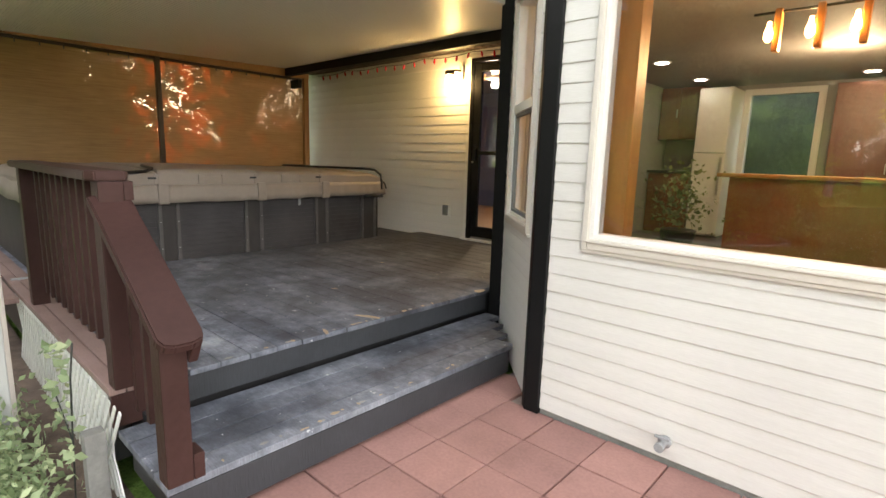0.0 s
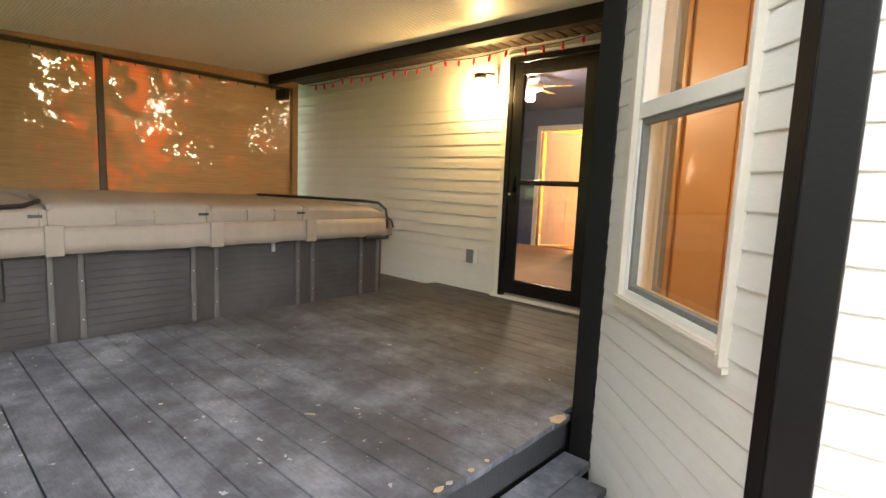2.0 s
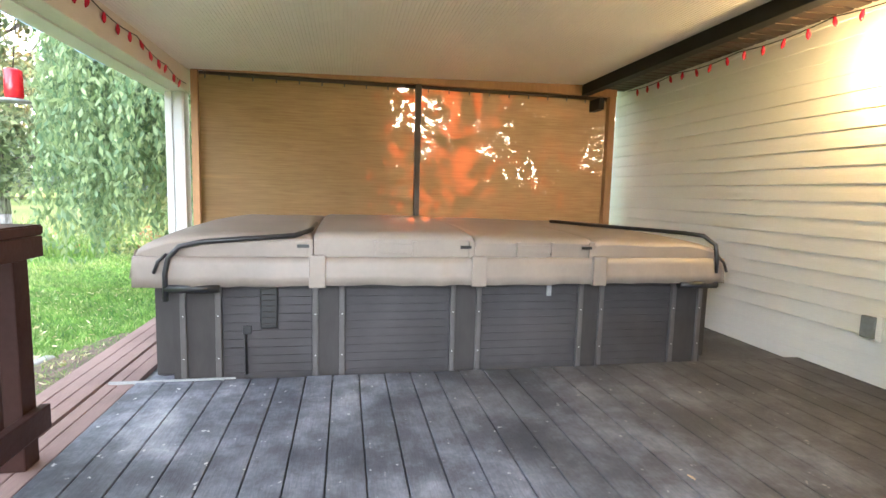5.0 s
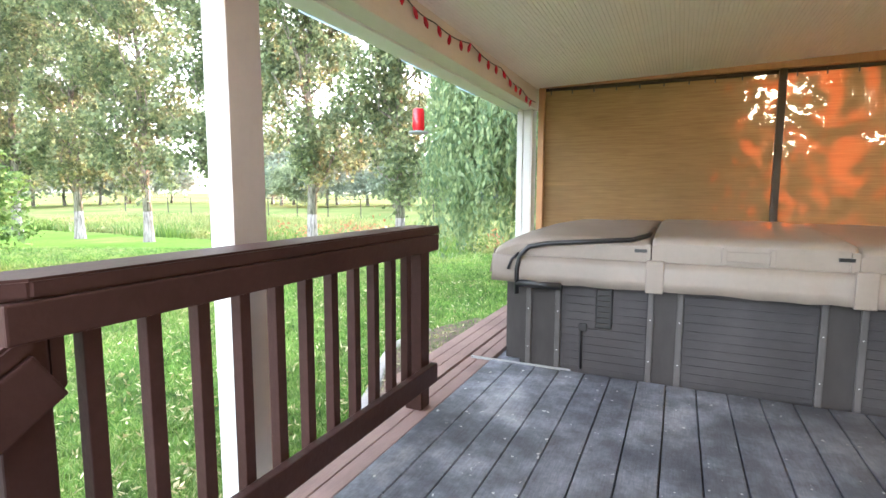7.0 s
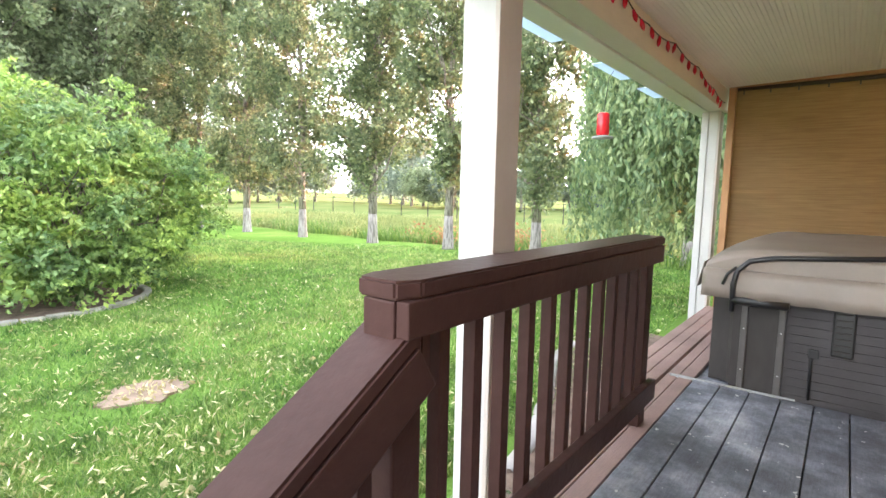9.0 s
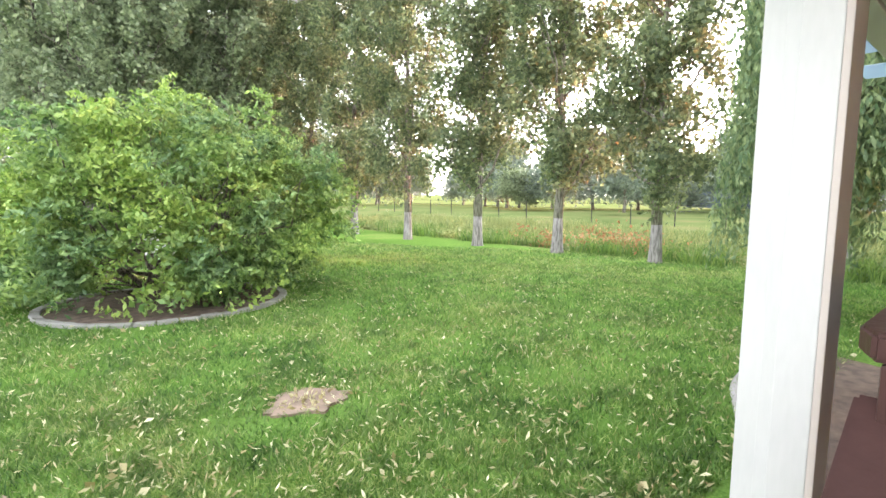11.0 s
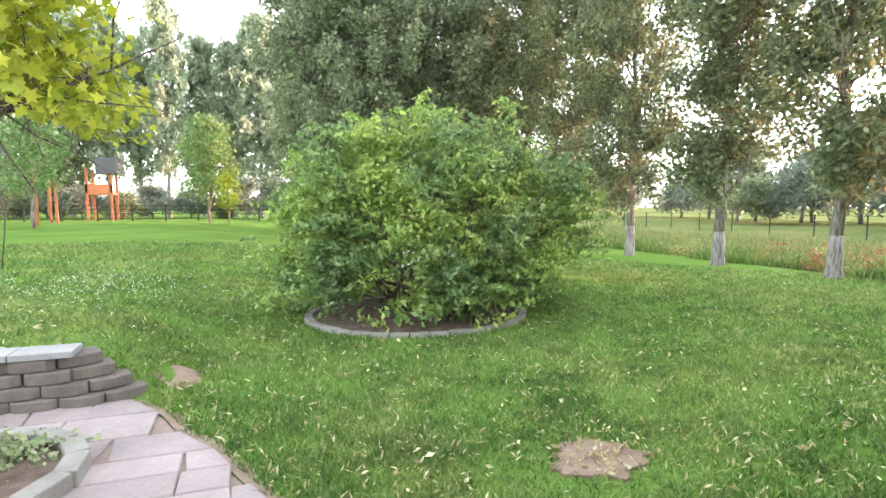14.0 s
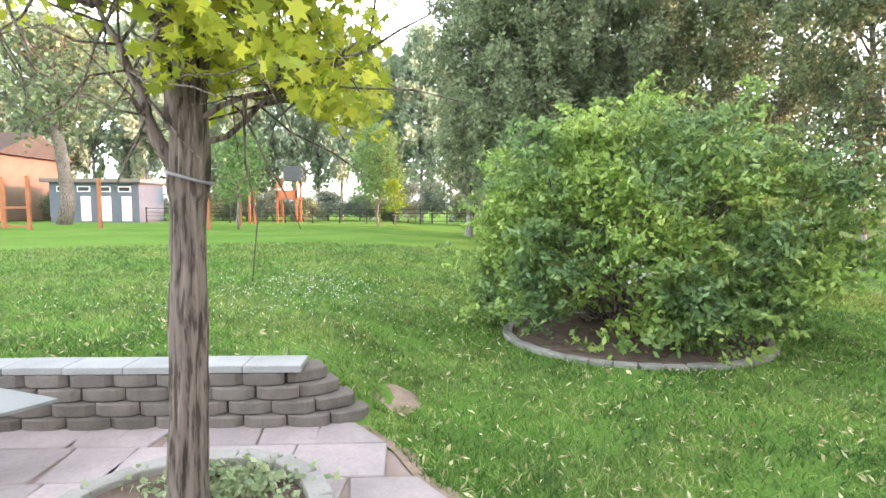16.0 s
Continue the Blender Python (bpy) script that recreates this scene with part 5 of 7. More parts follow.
def poplar_meshes(seed, height, radius, leaves, size, bare=1.7, leaf=None, r0=0.17):
    """Trunk and crown meshes of a column-shaped poplar at the origin."""
    rng = np.random.default_rng(seed)
    bm = bmesh.new()
    lean = rng.normal(size=2) * 0.25
    trunk = [Vector((lean[0] * (i / 9) ** 2, lean[1] * (i / 9) ** 2, bare * 0.72 + (height * 0.94 - bare * 0.72) * i / 9)) + (Vector((*rng.normal(size=2) * 0.07, 0)) if i else Vector()) for i in range(10)]
    tube(bm, trunk, [r0 * (1 - 0.92 * (i / 9) ** 0.9) for i in range(10)], 9)
    pts = []
    nl = 46
    for k in range(nl):
        f = (k + 0.5) / nl
        z = bare + (height * 0.9 - bare) * f
        q = (z - bare * 0.72) / (height * 0.94 - bare * 0.72) * 9
        i = min(8, int(q))
        base = trunk[i].lerp(trunk[i + 1], q - i)
        ang = k * 2.4 + rng.uniform(-0.5, 0.5)
        reach = radius * (0.50 + 0.50 * math.sin(math.pi * min(1, f * 0.85 + 0.18))) * rng.uniform(0.55, 1.1)
        tip = base + Vector((math.cos(ang) * reach, math.sin(ang) * reach, reach * rng.uniform(0.6, 1.5)))
        ps = limb(bm, base, tip, r0 * 0.30 * (1 - f) + 0.014, 0.008, rng, 0.14, 4, 5)
        for j in range(9):
            c = ps[0].lerp(ps[-1], rng.uniform(0.25, 1.1))
            m = int(leaves / (nl * 9))
            pts.append(np.array(c) + rng.normal(size=3) * reach * 0.16 + rng.normal(size=(m, 3)) * np.array([0.20, 0.20, 0.24]) * radius * 0.42)
    crown = leaf_mesh("crown", np.concatenate(pts), size, leaf or M_LEAF_POP, seed + 50, 0.3, 1.1)
    base = bmesh.new()
    tube(base, [(0, 0, -0.15), (0, 0, 0.1), (0, 0, 0.6), (0, 0, bare * 0.72)], [r0 * 1.75, r0 * 1.35, r0 * 1.12, r0], 12)
    return mesh_of(bm, "trunk", M_BARK_POP), mesh_of(base, "trunk_base", M_BARK_PALE), crown


def plant_tree(name, meshes, at, turn, scale, label, group=""):
    t = thing(name, label, "tree", at, group)
    t.rotation_euler = (0, 0, turn)
    t.scale = (scale[0], scale[0], scale[1])
    names = ("trunk", "trunk_base", "crown")
    for nm, me in zip(names, meshes):
        ob = new(nm, me)
        ob.parent = t
        if nm == "trunk_base":
            tagged(ob, "pale weathered lower trunk")
    return t


part("foliage", leaf_mesh("foliage", BIN_LEAVES[1], 0.055, M_LEAF_POP, 62), None, BIN_LEAVES[0])
POP = [poplar_meshes(11 + k, 15.5, 2.6, 38000, 0.15) for k in range(3)]
rng0 = np.random.default_rng(5)
ROW = [(-17.1, -6.9), (-16.9, -10.5), (-16.5, -14.2), (-15.9, -18.15), (-15.6, -22.3), (-15.2, -26.4), (-15.4, -31.5)]
for k, (x, y) in enumerate(ROW):
    plant_tree("poplar_tree", POP[k % 3], (x, y, lawn_z(x, y) - 0.02), k * 1.7, (0.98 + 0.05 * (k % 3), 1.0 + 0.05 * (k % 2)), "tall poplar with a pale lower trunk and loose grey-green leaves", "poplar row")
DENSE = [poplar_meshes(31 + k, 15.0, 2.6, 24000, 0.18, 1.6, M_LEAF_GROVE) for k in range(2)]
for k, (x, y) in enumerate([(-13.0, -29.5), (-11.0, -27.5), (-9.0, -29.0), (-7.0, -27.0), (-4.9, -28.5), (-3.6, -31.0), (-10.0, -33.0), (-6.2, -33.0)]):
    plant_tree("poplar_tree", DENSE[k % 2], (x, y, lawn_z(x, y) - 0.02), k * 2.1, (1.05, 1.0 + 0.06 * (k % 3)), "dense dark green poplar behind the round bush", "poplar grove")
FAR = [poplar_meshes(51 + k, 15.0, 2.2, 8500, 0.34, 2.6, M_LEAF_POPHAZE) for k in range(2)]
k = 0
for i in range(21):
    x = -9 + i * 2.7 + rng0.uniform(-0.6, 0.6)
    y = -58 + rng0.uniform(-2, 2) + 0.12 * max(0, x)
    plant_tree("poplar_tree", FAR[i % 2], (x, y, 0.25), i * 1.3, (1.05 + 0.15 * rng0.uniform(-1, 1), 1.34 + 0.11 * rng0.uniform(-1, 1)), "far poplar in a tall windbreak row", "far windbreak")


def rounded_tree_meshes(seed, height, radius, leaves, size, leaf):
    """Trunk and lumpy crown reaching nearly to the ground."""
    rng = np.random.default_rng(seed)
    bm = bmesh.new()
    limb(bm, (0, 0, -0.1), (0, 0, height * 0.7), 0.16, 0.05, rng, 0.05, 5, 7)
    pts = []
    for k in range(34):
        f = rng.uniform(0.10, 1.0)
        ang = rng.uniform(0, 2 * math.pi)
        r = radius * math.sin(math.pi * (0.16 + 0.74 * f)) * rng.uniform(0.35, 0.95)
        pts.append(np.array((math.cos(ang) * r, math.sin(ang) * r, height * (0.12 + 0.82 * f))) + rng.normal(size=(leaves // 34, 3)) * np.array([0.24, 0.24, 0.20]) * radius)
    return mesh_of(bm, "trunk", M_BARK_POP), leaf_mesh("crown", np.concatenate(pts), size, leaf, seed + 1, 0.2)


def plant_rounded(meshes, at, turn, scale, label, group):
    t = thing("tree", label, "tree", at, group)
    t.rotation_euler, t.scale = (0, 0, turn), (scale[0], scale[0], scale[1])
    for nm, me in zip(("trunk", "crown"), meshes):
        new(nm, me).parent = t


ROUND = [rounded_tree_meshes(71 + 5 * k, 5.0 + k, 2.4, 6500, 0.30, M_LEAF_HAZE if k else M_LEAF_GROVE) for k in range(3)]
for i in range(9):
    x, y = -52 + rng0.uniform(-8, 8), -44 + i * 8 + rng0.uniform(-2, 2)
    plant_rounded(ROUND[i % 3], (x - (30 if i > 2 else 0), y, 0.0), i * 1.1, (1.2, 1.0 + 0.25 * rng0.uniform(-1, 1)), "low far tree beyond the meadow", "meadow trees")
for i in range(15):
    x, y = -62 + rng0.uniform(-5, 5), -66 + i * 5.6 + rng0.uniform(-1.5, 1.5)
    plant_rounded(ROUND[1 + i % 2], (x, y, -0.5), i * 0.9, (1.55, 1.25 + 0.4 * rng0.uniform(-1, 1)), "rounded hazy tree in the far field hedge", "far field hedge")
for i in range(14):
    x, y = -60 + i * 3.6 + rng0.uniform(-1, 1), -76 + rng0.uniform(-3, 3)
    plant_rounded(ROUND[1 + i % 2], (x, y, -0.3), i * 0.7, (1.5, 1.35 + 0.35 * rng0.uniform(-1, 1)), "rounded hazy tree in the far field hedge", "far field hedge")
for i in range(7):
    plant_rounded(ROUND[0], (-23 + rng0.uniform(-1, 1), 1.0 + i * 2.8, -0.75), i * 1.7, (0.95, 0.58 + 0.08 * rng0.uniform(-1, 1)), "low leafy tree beyond the porch shades", "trees behind the porch")
for i, (x, y) in enumerate([(-17.5, 9.0), (-16, 13.5), (-27, -0.5), (-28, 8), (-20, 17), (-19, -2.5)]):
    plant_tree("poplar_tree", POP[i % 3], (x, y, lawn_z(x, y) - 0.02), i * 1.9, (1.1, 0.8), "tall leafy tree standing beyond the porch shades", "trees behind the porch")


for i in range(20):
    x, y = -12 + i * 2.5 + rng0.uniform(-0.8, 0.8), -51 + rng0.uniform(-2, 2)
    plant_rounded(ROUND[i % 3], (x, y, 0.1), i * 1.3, (0.62, 0.55 + 0.14 * rng0.uniform(-1, 1)), "dark low tree in the understory behind the fence", "windbreak understory")


def broad_tree(name, at, height, radius, bare, leaves, size, leaf, bark_mat, r0, seed, label, flat=0.8):
    t = thing(name, label, "tree", at)
    rng = np.random.default_rng(seed)
    bm = bmesh.new()
    o = Vector(at)
    trunk = limb(bm, o - Vector((0, 0, 0.1)), o + Vector((0, 0, height * 0.8)), r0, r0 * 0.25, rng, 0.03, 8, 9)
    pts = []
    nl = 30
    for k in range(nl):
        f = (k + 0.5) / nl
        base = o + Vector((0, 0, bare + (height * 0.75 - bare) * f))
        ang = k * 2.4
        reach = radius * math.sin(math.pi * (0.22 + 0.7 * f)) * rng.uniform(0.7, 1.1)
        tip = base + Vector((math.cos(ang) * reach, math.sin(ang) * reach, reach * rng.uniform(0.2, 0.7)))
        ps = limb(bm, base, tip, r0 * 0.3, 0.008, rng, 0.12, 4, 5)
        for j in range(6):
            c = ps[0].lerp(ps[-1], rng.uniform(0.35, 1.05))
            pts.append(np.array(c) + rng.normal(size=3) * reach * 0.12 + rng.normal(size=(int(leaves / nl / 6), 3)) * radius * 0.13)
    part("trunk", bm, bark_mat, t)
    part("crown", leaf_mesh("crown", np.concatenate(pts), size, leaf, seed, 0.2), None, t)
    return t


# first tree is added, unseen behind the shades, to dapple the low sun
broad_tree("young_tree", (-12.8, 4.4, -0.4), 6.5, 2.8, 0.9, 3000, 0.20, M_LEAF_YOUNG, M_BARK_POP, 0.06, 12, "loose young tree added beyond the porch shades to dapple the sun")
broad_tree("young_tree", (2.2, -38.0, 0.25), 8.6, 2.1, 1.7, 6500, 0.20, M_LEAF_YOUNG, M_BARK_POP, 0.11, 3, "fresh green young broadleaf tree near the fence")
broad_tree("young_tree", (0.95, -36.0, 0.25), 4.1, 0.8, 0.9, 1100, 0.16, M_LEAF_MAPLE, M_BARK_POP, 0.04, 4, "small yellow-green sapling near the fence")
broad_tree("young_tree", (9.6, -31.0, 0.25), 7.0, 1.7, 1.6, 3000, 0.19, M_LEAF_YOUNG, M_BARK_POP, 0.09, 6, "loose green young tree beside the orange posts")
broad_tree("tall_tree", (24.0, -38.0, 0.3), 17.0, 5.0, 6.0, 4200, 0.36, M_LEAF_POP, M_BARK_MAPLE, 0.5, 8, "tall old cottonwood with a bare thick trunk")
broad_tree("spruce_tree", (17.0, -58.0, 0.3), 11.0, 3.4, 0.8, 6000, 0.34, M_LEAF_POP, M_BARK_MAPLE, 0.25, 9, "dark green spruce behind the shed")
broad_tree("spruce_tree", (24.0, -60.0, 0.3), 10.0, 3.6, 0.8, 6000, 0.34, M_LEAF_POP, M_BARK_MAPLE, 0.25, 10, "dark green spruce behind the shed")


def willow():
    """Weeping willow: curtains of thin hanging strands of narrow leaves."""
    o = Vector((-11.6, -0.1, lawn_z(-11.6, -0.1)))
    t = thing("willow_tree", "weeping willow with hanging curtains of narrow leaves", "tree", o)
    rng = np.random.default_rng(21)
    bm = bmesh.new()
    limb(bm, o - Vector((0, 0, 0.1)), o + Vector((0.2, 0.1, 5.5)), 0.24, 0.08, rng, 0.05, 7, 9)
    pts = []
    for k in range(1250):
        ang = rng.uniform(0, 2 * math.pi)
        r = 2.55 * rng.uniform(0.35, 1.0) ** 0.5
        top = o + Vector((math.cos(ang) * r, math.sin(ang) * r, 5.2 + 1.6 * (1 - (r / 2.55) ** 2) + rng.uniform(-0.5, 0.5)))
        if k % 11 == 0:
            limb(bm, o + Vector((0.1, 0, rng.uniform(2.5, 5))), top, 0.05, 0.012, rng, 0.12, 5, 5)
        low = rng.uniform(0.35, 2.4) if rng.uniform() < 0.75 else rng.uniform(2.0, 4.0)
        m = int((top.z - low) * 30)
        s = np.linspace(0, 1, m)[:, None]
        sway = rng.normal(size=2) * 0.12
        line = np.array(top) * (1 - s) + np.array((top.x + sway[0] + math.cos(ang) * 0.25, top.y + sway[1] + math.sin(ang) * 0.25, low)) * s
        pts.append(line + rng.normal(size=(m, 3)) * 0.045)
    part("trunk", bm, M_BARK_POP, t)
    part("crown", leaf_mesh("crown", np.concatenate(pts), 0.058, M_LEAF_WILLOW, 22, 2.2, 2.0), None, t)


willow()


def round_bush():
    """Broad multi-stemmed shrub in its ring of edging stones: tufts on arching branches."""
    o = Vector((-3.75, -8.05, -0.16))
    t = thing("round_bush", "broad leafy green shrub with many stems in a stone ring", "bush", o)
    rng = np.random.default_rng(33)
    pts = []

    def dome(ang, el, rr):
        lump = 1 + 0.30 * noise.noise((math.cos(ang) * 1.5 + 3.1, math.sin(ang) * 1.5, el * 1.7)) + 0.10 * noise.noise((math.cos(ang) * 4, math.sin(ang) * 4, el * 5))
        return o + Vector((math.cos(ang) * math.cos(el) * 2.42 * rr * lump, math.sin(ang) * math.cos(el) * 1.75 * rr * lump, max(0.34, 1.14 + math.sin(el) * 1.92 * rr * lump)))

    branches = []
    for k in range(150):
        ang = k * 2.39996 + rng.uniform(-0.25, 0.25)
        el = math.asin(min(0.98, max(-0.48, -0.48 + 1.46 * (k + 0.5) / 150 + rng.uniform(-0.05, 0.05))))
        tip = dome(ang, el, rng.uniform(0.82, 1.0))
        if 0.75 < ang % (2 * math.pi) < 1.22 and tip.z < 0.75:
            continue
        branches.append((o + Vector((rng.normal() * 0.33, rng.normal() * 0.28, 0.0)), tip))
        out = (tip - (o + Vector((0, 0, 1.0)))).normalized()
        for j in range(15):
            c = np.array(tip) + rng.normal(size=3) * np.array([0.21, 0.21, 0.13]) + np.array(out) * rng.uniform(-0.22, 0.10)
            flat = rng.normal(size=(34, 3)) * np.array([0.085, 0.085, 0.018])
            flat[:, 2] += flat[:, 0] * rng.normal() * 0.35 + flat[:, 1] * rng.normal() * 0.35 - 1.6 * (flat[:, 0] ** 2 + flat[:, 1] ** 2)
            pts.append(c + flat)
        # thin sprig standing out of the tuft
        if rng.uniform() < 0.6:
            d = out * 0.7 + Vector(rng.normal(size=3)) * 0.35 + Vector((0, 0, 0.35))
            s = np.linspace(0, 1, 26)[:, None]
            pts.append(np.array(tip) + s * np.array(d) * rng.uniform(0.18, 0.42) + rng.normal(size=(26, 3)) * 0.030)
    for k in range(60):
        c = dome(rng.uniform(0, 2 * math.pi), math.asin(rng.uniform(-0.1, 0.95)), rng.uniform(0.55, 0.8))
        pts.append(np.array(c) + rng.normal(size=(60, 3)) * 0.15)
    for k, (base, tip) in enumerate(branches):
        if k % 2 == 0:
            bm = bmesh.new()
            limb(bm, base, tip, 0.024, 0.006, rng, 0.12, 6, 5)
            part("stem", bm, M_BARK_MAPLE, t)
    part("crown", leaf_mesh("crown", np.concatenate(pts), 0.056, M_LEAF_BUSH, 34, 0.35, 1.5), None, t)
    # low front sprays of brighter, larger leaves
    low = []
    for k in range(64):
        bx, by, bz = -3.45 + rng.normal() * 0.42, -6.74 + rng.normal() * 0.20, rng.uniform(-0.06, 0.85)
        p = [np.array((bx, by, bz)) + rng.normal(size=(30, 3)) * np.array([0.12, 0.12, 0.06])]
        low += p
    tagged(part("low_foliage", leaf_mesh("low_foliage", np.concatenate(low), 0.082, M_LEAF_BUSH, 350, 0.5, 1.25), None, t), "low sprays of larger leaves", kind="stuff")
    fl = np.array((-3.0, -6.55, 0.82)) + rng.normal(size=(40, 3)) * np.array([0.10, 0.06, 0.09])
    part("blossom", leaf_mesh("blossom", fl, 0.05, M_FLOWER, 36), None, t, "small white blossoms")


round_bush()


def edging_ring(name, cx, cy, rx, ry, count, block, ztop, label, mat, a0=0.0, a1=2 * math.pi):
    ring = thing(name, label, "edging", (cx, cy, ztop - block[2]))
    bm = box(bmesh.new(), -block[0] / 2, -block[1] / 2, -block[2], block[0] / 2, block[1] / 2, 0, 0.014)
    me = mesh_of(bm, "edging_stone", mat)
    for k in range(count):
        a = a0 + (a1 - a0) * (k + 0.5) / count
        ob = new("edging_stone", me)
        ob.parent = ring
        x, y = rx * math.cos(a), ry * math.sin(a)
        tang = math.atan2(ry * math.cos(a), -rx * math.sin(a))
        ob.location = (x, y, block[2] + random.uniform(-0.008, 0.008))
        ob.rotation_euler = (random.uniform(-0.03, 0.03), random.uniform(-0.03, 0.03), tang + random.uniform(-0.04, 0.04))
    return ring


edging_ring("stone_ring", -3.4, -7.65, 1.62, 1.38, 40, (0.235, 0.12, 0.09), -0.12, "ring of pale edging stones round the bush", M_EDGE)
mb = bmesh.new()
vs = [mb.verts.new((-3.4 + 1.58 * math.cos(a) * r, -7.65 + 1.34 * math.sin(a) * r, -0.145 + 0.05 * (1 - r))) for r in (1.0, 0.6, 0.2) for a in [2 * math.pi * k / 40 for k in range(40)]]
for r in range(2):
    for k in range(40):
        mb.faces.new((vs[r * 40 + k], vs[r * 40 + (k + 1) % 40], vs[(r + 1) * 40 + (k + 1) % 40], vs[(r + 1) * 40 + k]))
mb.faces.new([vs[80 + k] for k in range(40)])
solid("mulch_bed", mb, M_MULCH, "brown bark mulch inside the stone ring", "mulch", kind="stuff")


# ---- maple by the path ----
def maple():
    o = Vector((0.60, -3.88, -0.16))
    t = thing("maple_tree", "young maple with furrowed bark and yellow-green leaves", "tree", o)
    rng = np.random.default_rng(44)
    bm = bmesh.new()
    rings, n = [], 44
    hs = [-0.05 + 0.055 * i for i in range(51)]
    for h in hs:
        r = 0.094 + 0.03 * math.exp(-h * 7) - 0.008 * h
        if 1.7 < h < 2.1:
            r += 0.012
        lean = 0.035 * h
        ring = []
        for k in range(n):
            a = 2 * math.pi * k / n
            furrow = 0.011 * (1 - 2 * abs(math.sin(a * 5.5 + 0.8 * math.sin(h * 4.3)))) ** 3 + 0.006 * math.sin(a * 9 + 1.5 * math.sin(h * 3.1) + 0.7 * math.sin(h * 7 + a)) + 0.006 * noise.noise((math.cos(a) * 4, math.sin(a) * 4, h * 2.5))
            ring.append(bm.verts.new(o + Vector((-lean + (r + furrow) * math.cos(a), (r + furrow) * math.sin(a), h))))
        rings.append(ring)
    for a, b in zip(rings, rings[1:]):
        for k in range(n):
            bm.faces.new((a[k], a[(k + 1) % n], b[(k + 1) % n], b[k])).smooth = True
    part("trunk", bm, M_BARK_MAPLE, t)
    lm = bmesh.new()
    top = o + Vector((-0.09, 0, 2.5))
    tips = []
    starts = [(o + Vector((0.0, 0.02, 1.84)), o + Vector((0.34, 0.04, 2.62)), 0.040), (o + Vector((0.34, 0.04, 2.60)), o + Vector((1.25, 0.10, 2.84)), 0.030), (o + Vector((-0.02, 0.03, 2.02)), o + Vector((0.12, 0.06, 3.2)), 0.060), (top, o + Vector((-0.15, -0.25, 4.2)), 0.07), (top, o + Vector((0.45, 0.3, 4.0)), 0.055), (o + Vector((-0.12, 0, 1.95)), o + Vector((-0.75, -0.45, 2.45)), 0.018), (o + Vector((-0.1, -0.05, 2.2)), o + Vector((-0.6, 0.35, 2.95)), 0.026), (o + Vector((-0.12, 0.03, 2.05)), o + Vector((-0.95, -0.1, 2.45)), 0.016), (o + Vector((0.3, 0.05, 2.6)), o + Vector((1.9, -0.2, 3.3)), 0.022), (top, o + Vector((1.2, -0.4, 3.4)), 0.035), (top, o + Vector((-0.4, 0.9, 3.3)), 0.035)]
    for a, b, r in starts:
        ps = limb(lm, a, b, r, 0.008, rng, 0.06, 7, 7)
        for p in ps[2:]:
            for j in range(4):
                q = p + Vector(rng.normal(size=3)) * 0.32
                limb(lm, p, q, 0.008, 0.003, rng, 0.1, 3, 4)
                tips.append(q)
    part("branch_work", lm, M_BARK_MAPLE, t)
    pts = []
    for q in tips:
        pts.append(np.array(q) + rng.normal(size=(34, 3)) * np.array([0.20, 0.20, 0.12]))
    for c, s, m in (((0.02, -4.3, 2.32), (0.16, 0.25, 0.13), 220), ((0.6, -3.7, 2.85), (0.4, 0.5, 0.16), 400), ((1.5, -3.8, 2.75), (0.5, 0.4, 0.16), 300), ((0.5, -4.0, 3.6), (0.6, 0.6, 0.35), 700)):
        pts.append(np.array(c) + rng.normal(size=(m, 3)) * np.array(s))
    allp = np.concatenate(pts)
    allp = allp[(allp[:, 2] > 2.0 + 0.12 * np.sin(allp[:, 0] * 7)) & (allp[:, 0] > -0.45)]
    allp = allp[(allp[:, 0] < 0.58) | (allp[:, 2] > 2.56 + 0.06 * np.sin(allp[:, 0] * 9))]
    part("crown", maple_leaves(allp, 45), None, t)
    tie = bmesh.new()
    tube(tie, [o + Vector((-0.062 + 0.108 * math.cos(a), 0.108 * math.sin(a), 1.78 + 0.03 * math.cos(a))) for a in [2 * math.pi * k / 24 for k in range(25)]], 0.008, 6)
    part("tie_wire", tie, M_CAP, t, "grey tie looped round the trunk")


def maple_leaves(c, seed):
    """Lobed leaves: five points each, one fan."""
    rng = np.random.default_rng(seed)
    n = len(c)
    outline = np.array([(0, -0.5), (0.18, -0.22), (0.48, -0.20), (0.26, 0.02), (0.42, 0.30), (0.14, 0.20), (0.0, 0.55), (-0.14, 0.20), (-0.42, 0.30), (-0.26, 0.02), (-0.48, -0.20), (-0.18, -0.22)])
    nrm = rng.normal(size=(n, 3)) + np.array([0, 0, 0.9])
    nrm /= np.linalg.norm(nrm, axis=1)[:, None]
    u = np.cross(nrm, rng.normal(size=(n, 3)))
    u /= np.linalg.norm(u, axis=1)[:, None]
    w = np.cross(nrm, u)
    s = rng.uniform(0.06, 0.105, n)[:, None]
    v = np.stack([c + (u * a + w * b - nrm * (0.25 * (a * a + b * b))) * s for a, b in outline], 1).reshape(-1, 3)
    k = len(outline)
    me = bpy.data.meshes.new("crown")
    me.vertices.add(k * n)
    me.vertices.foreach_set("co", v.ravel())
    me.loops.add(k * n)
    me.loops.foreach_set("vertex_index", np.arange(k * n))
    me.polygons.add(n)
    me.polygons.foreach_set("loop_start", np.arange(n) * k)
    me.update(calc_edges=True)
    me.materials.append(M_LEAF_MAPLE)
    return me


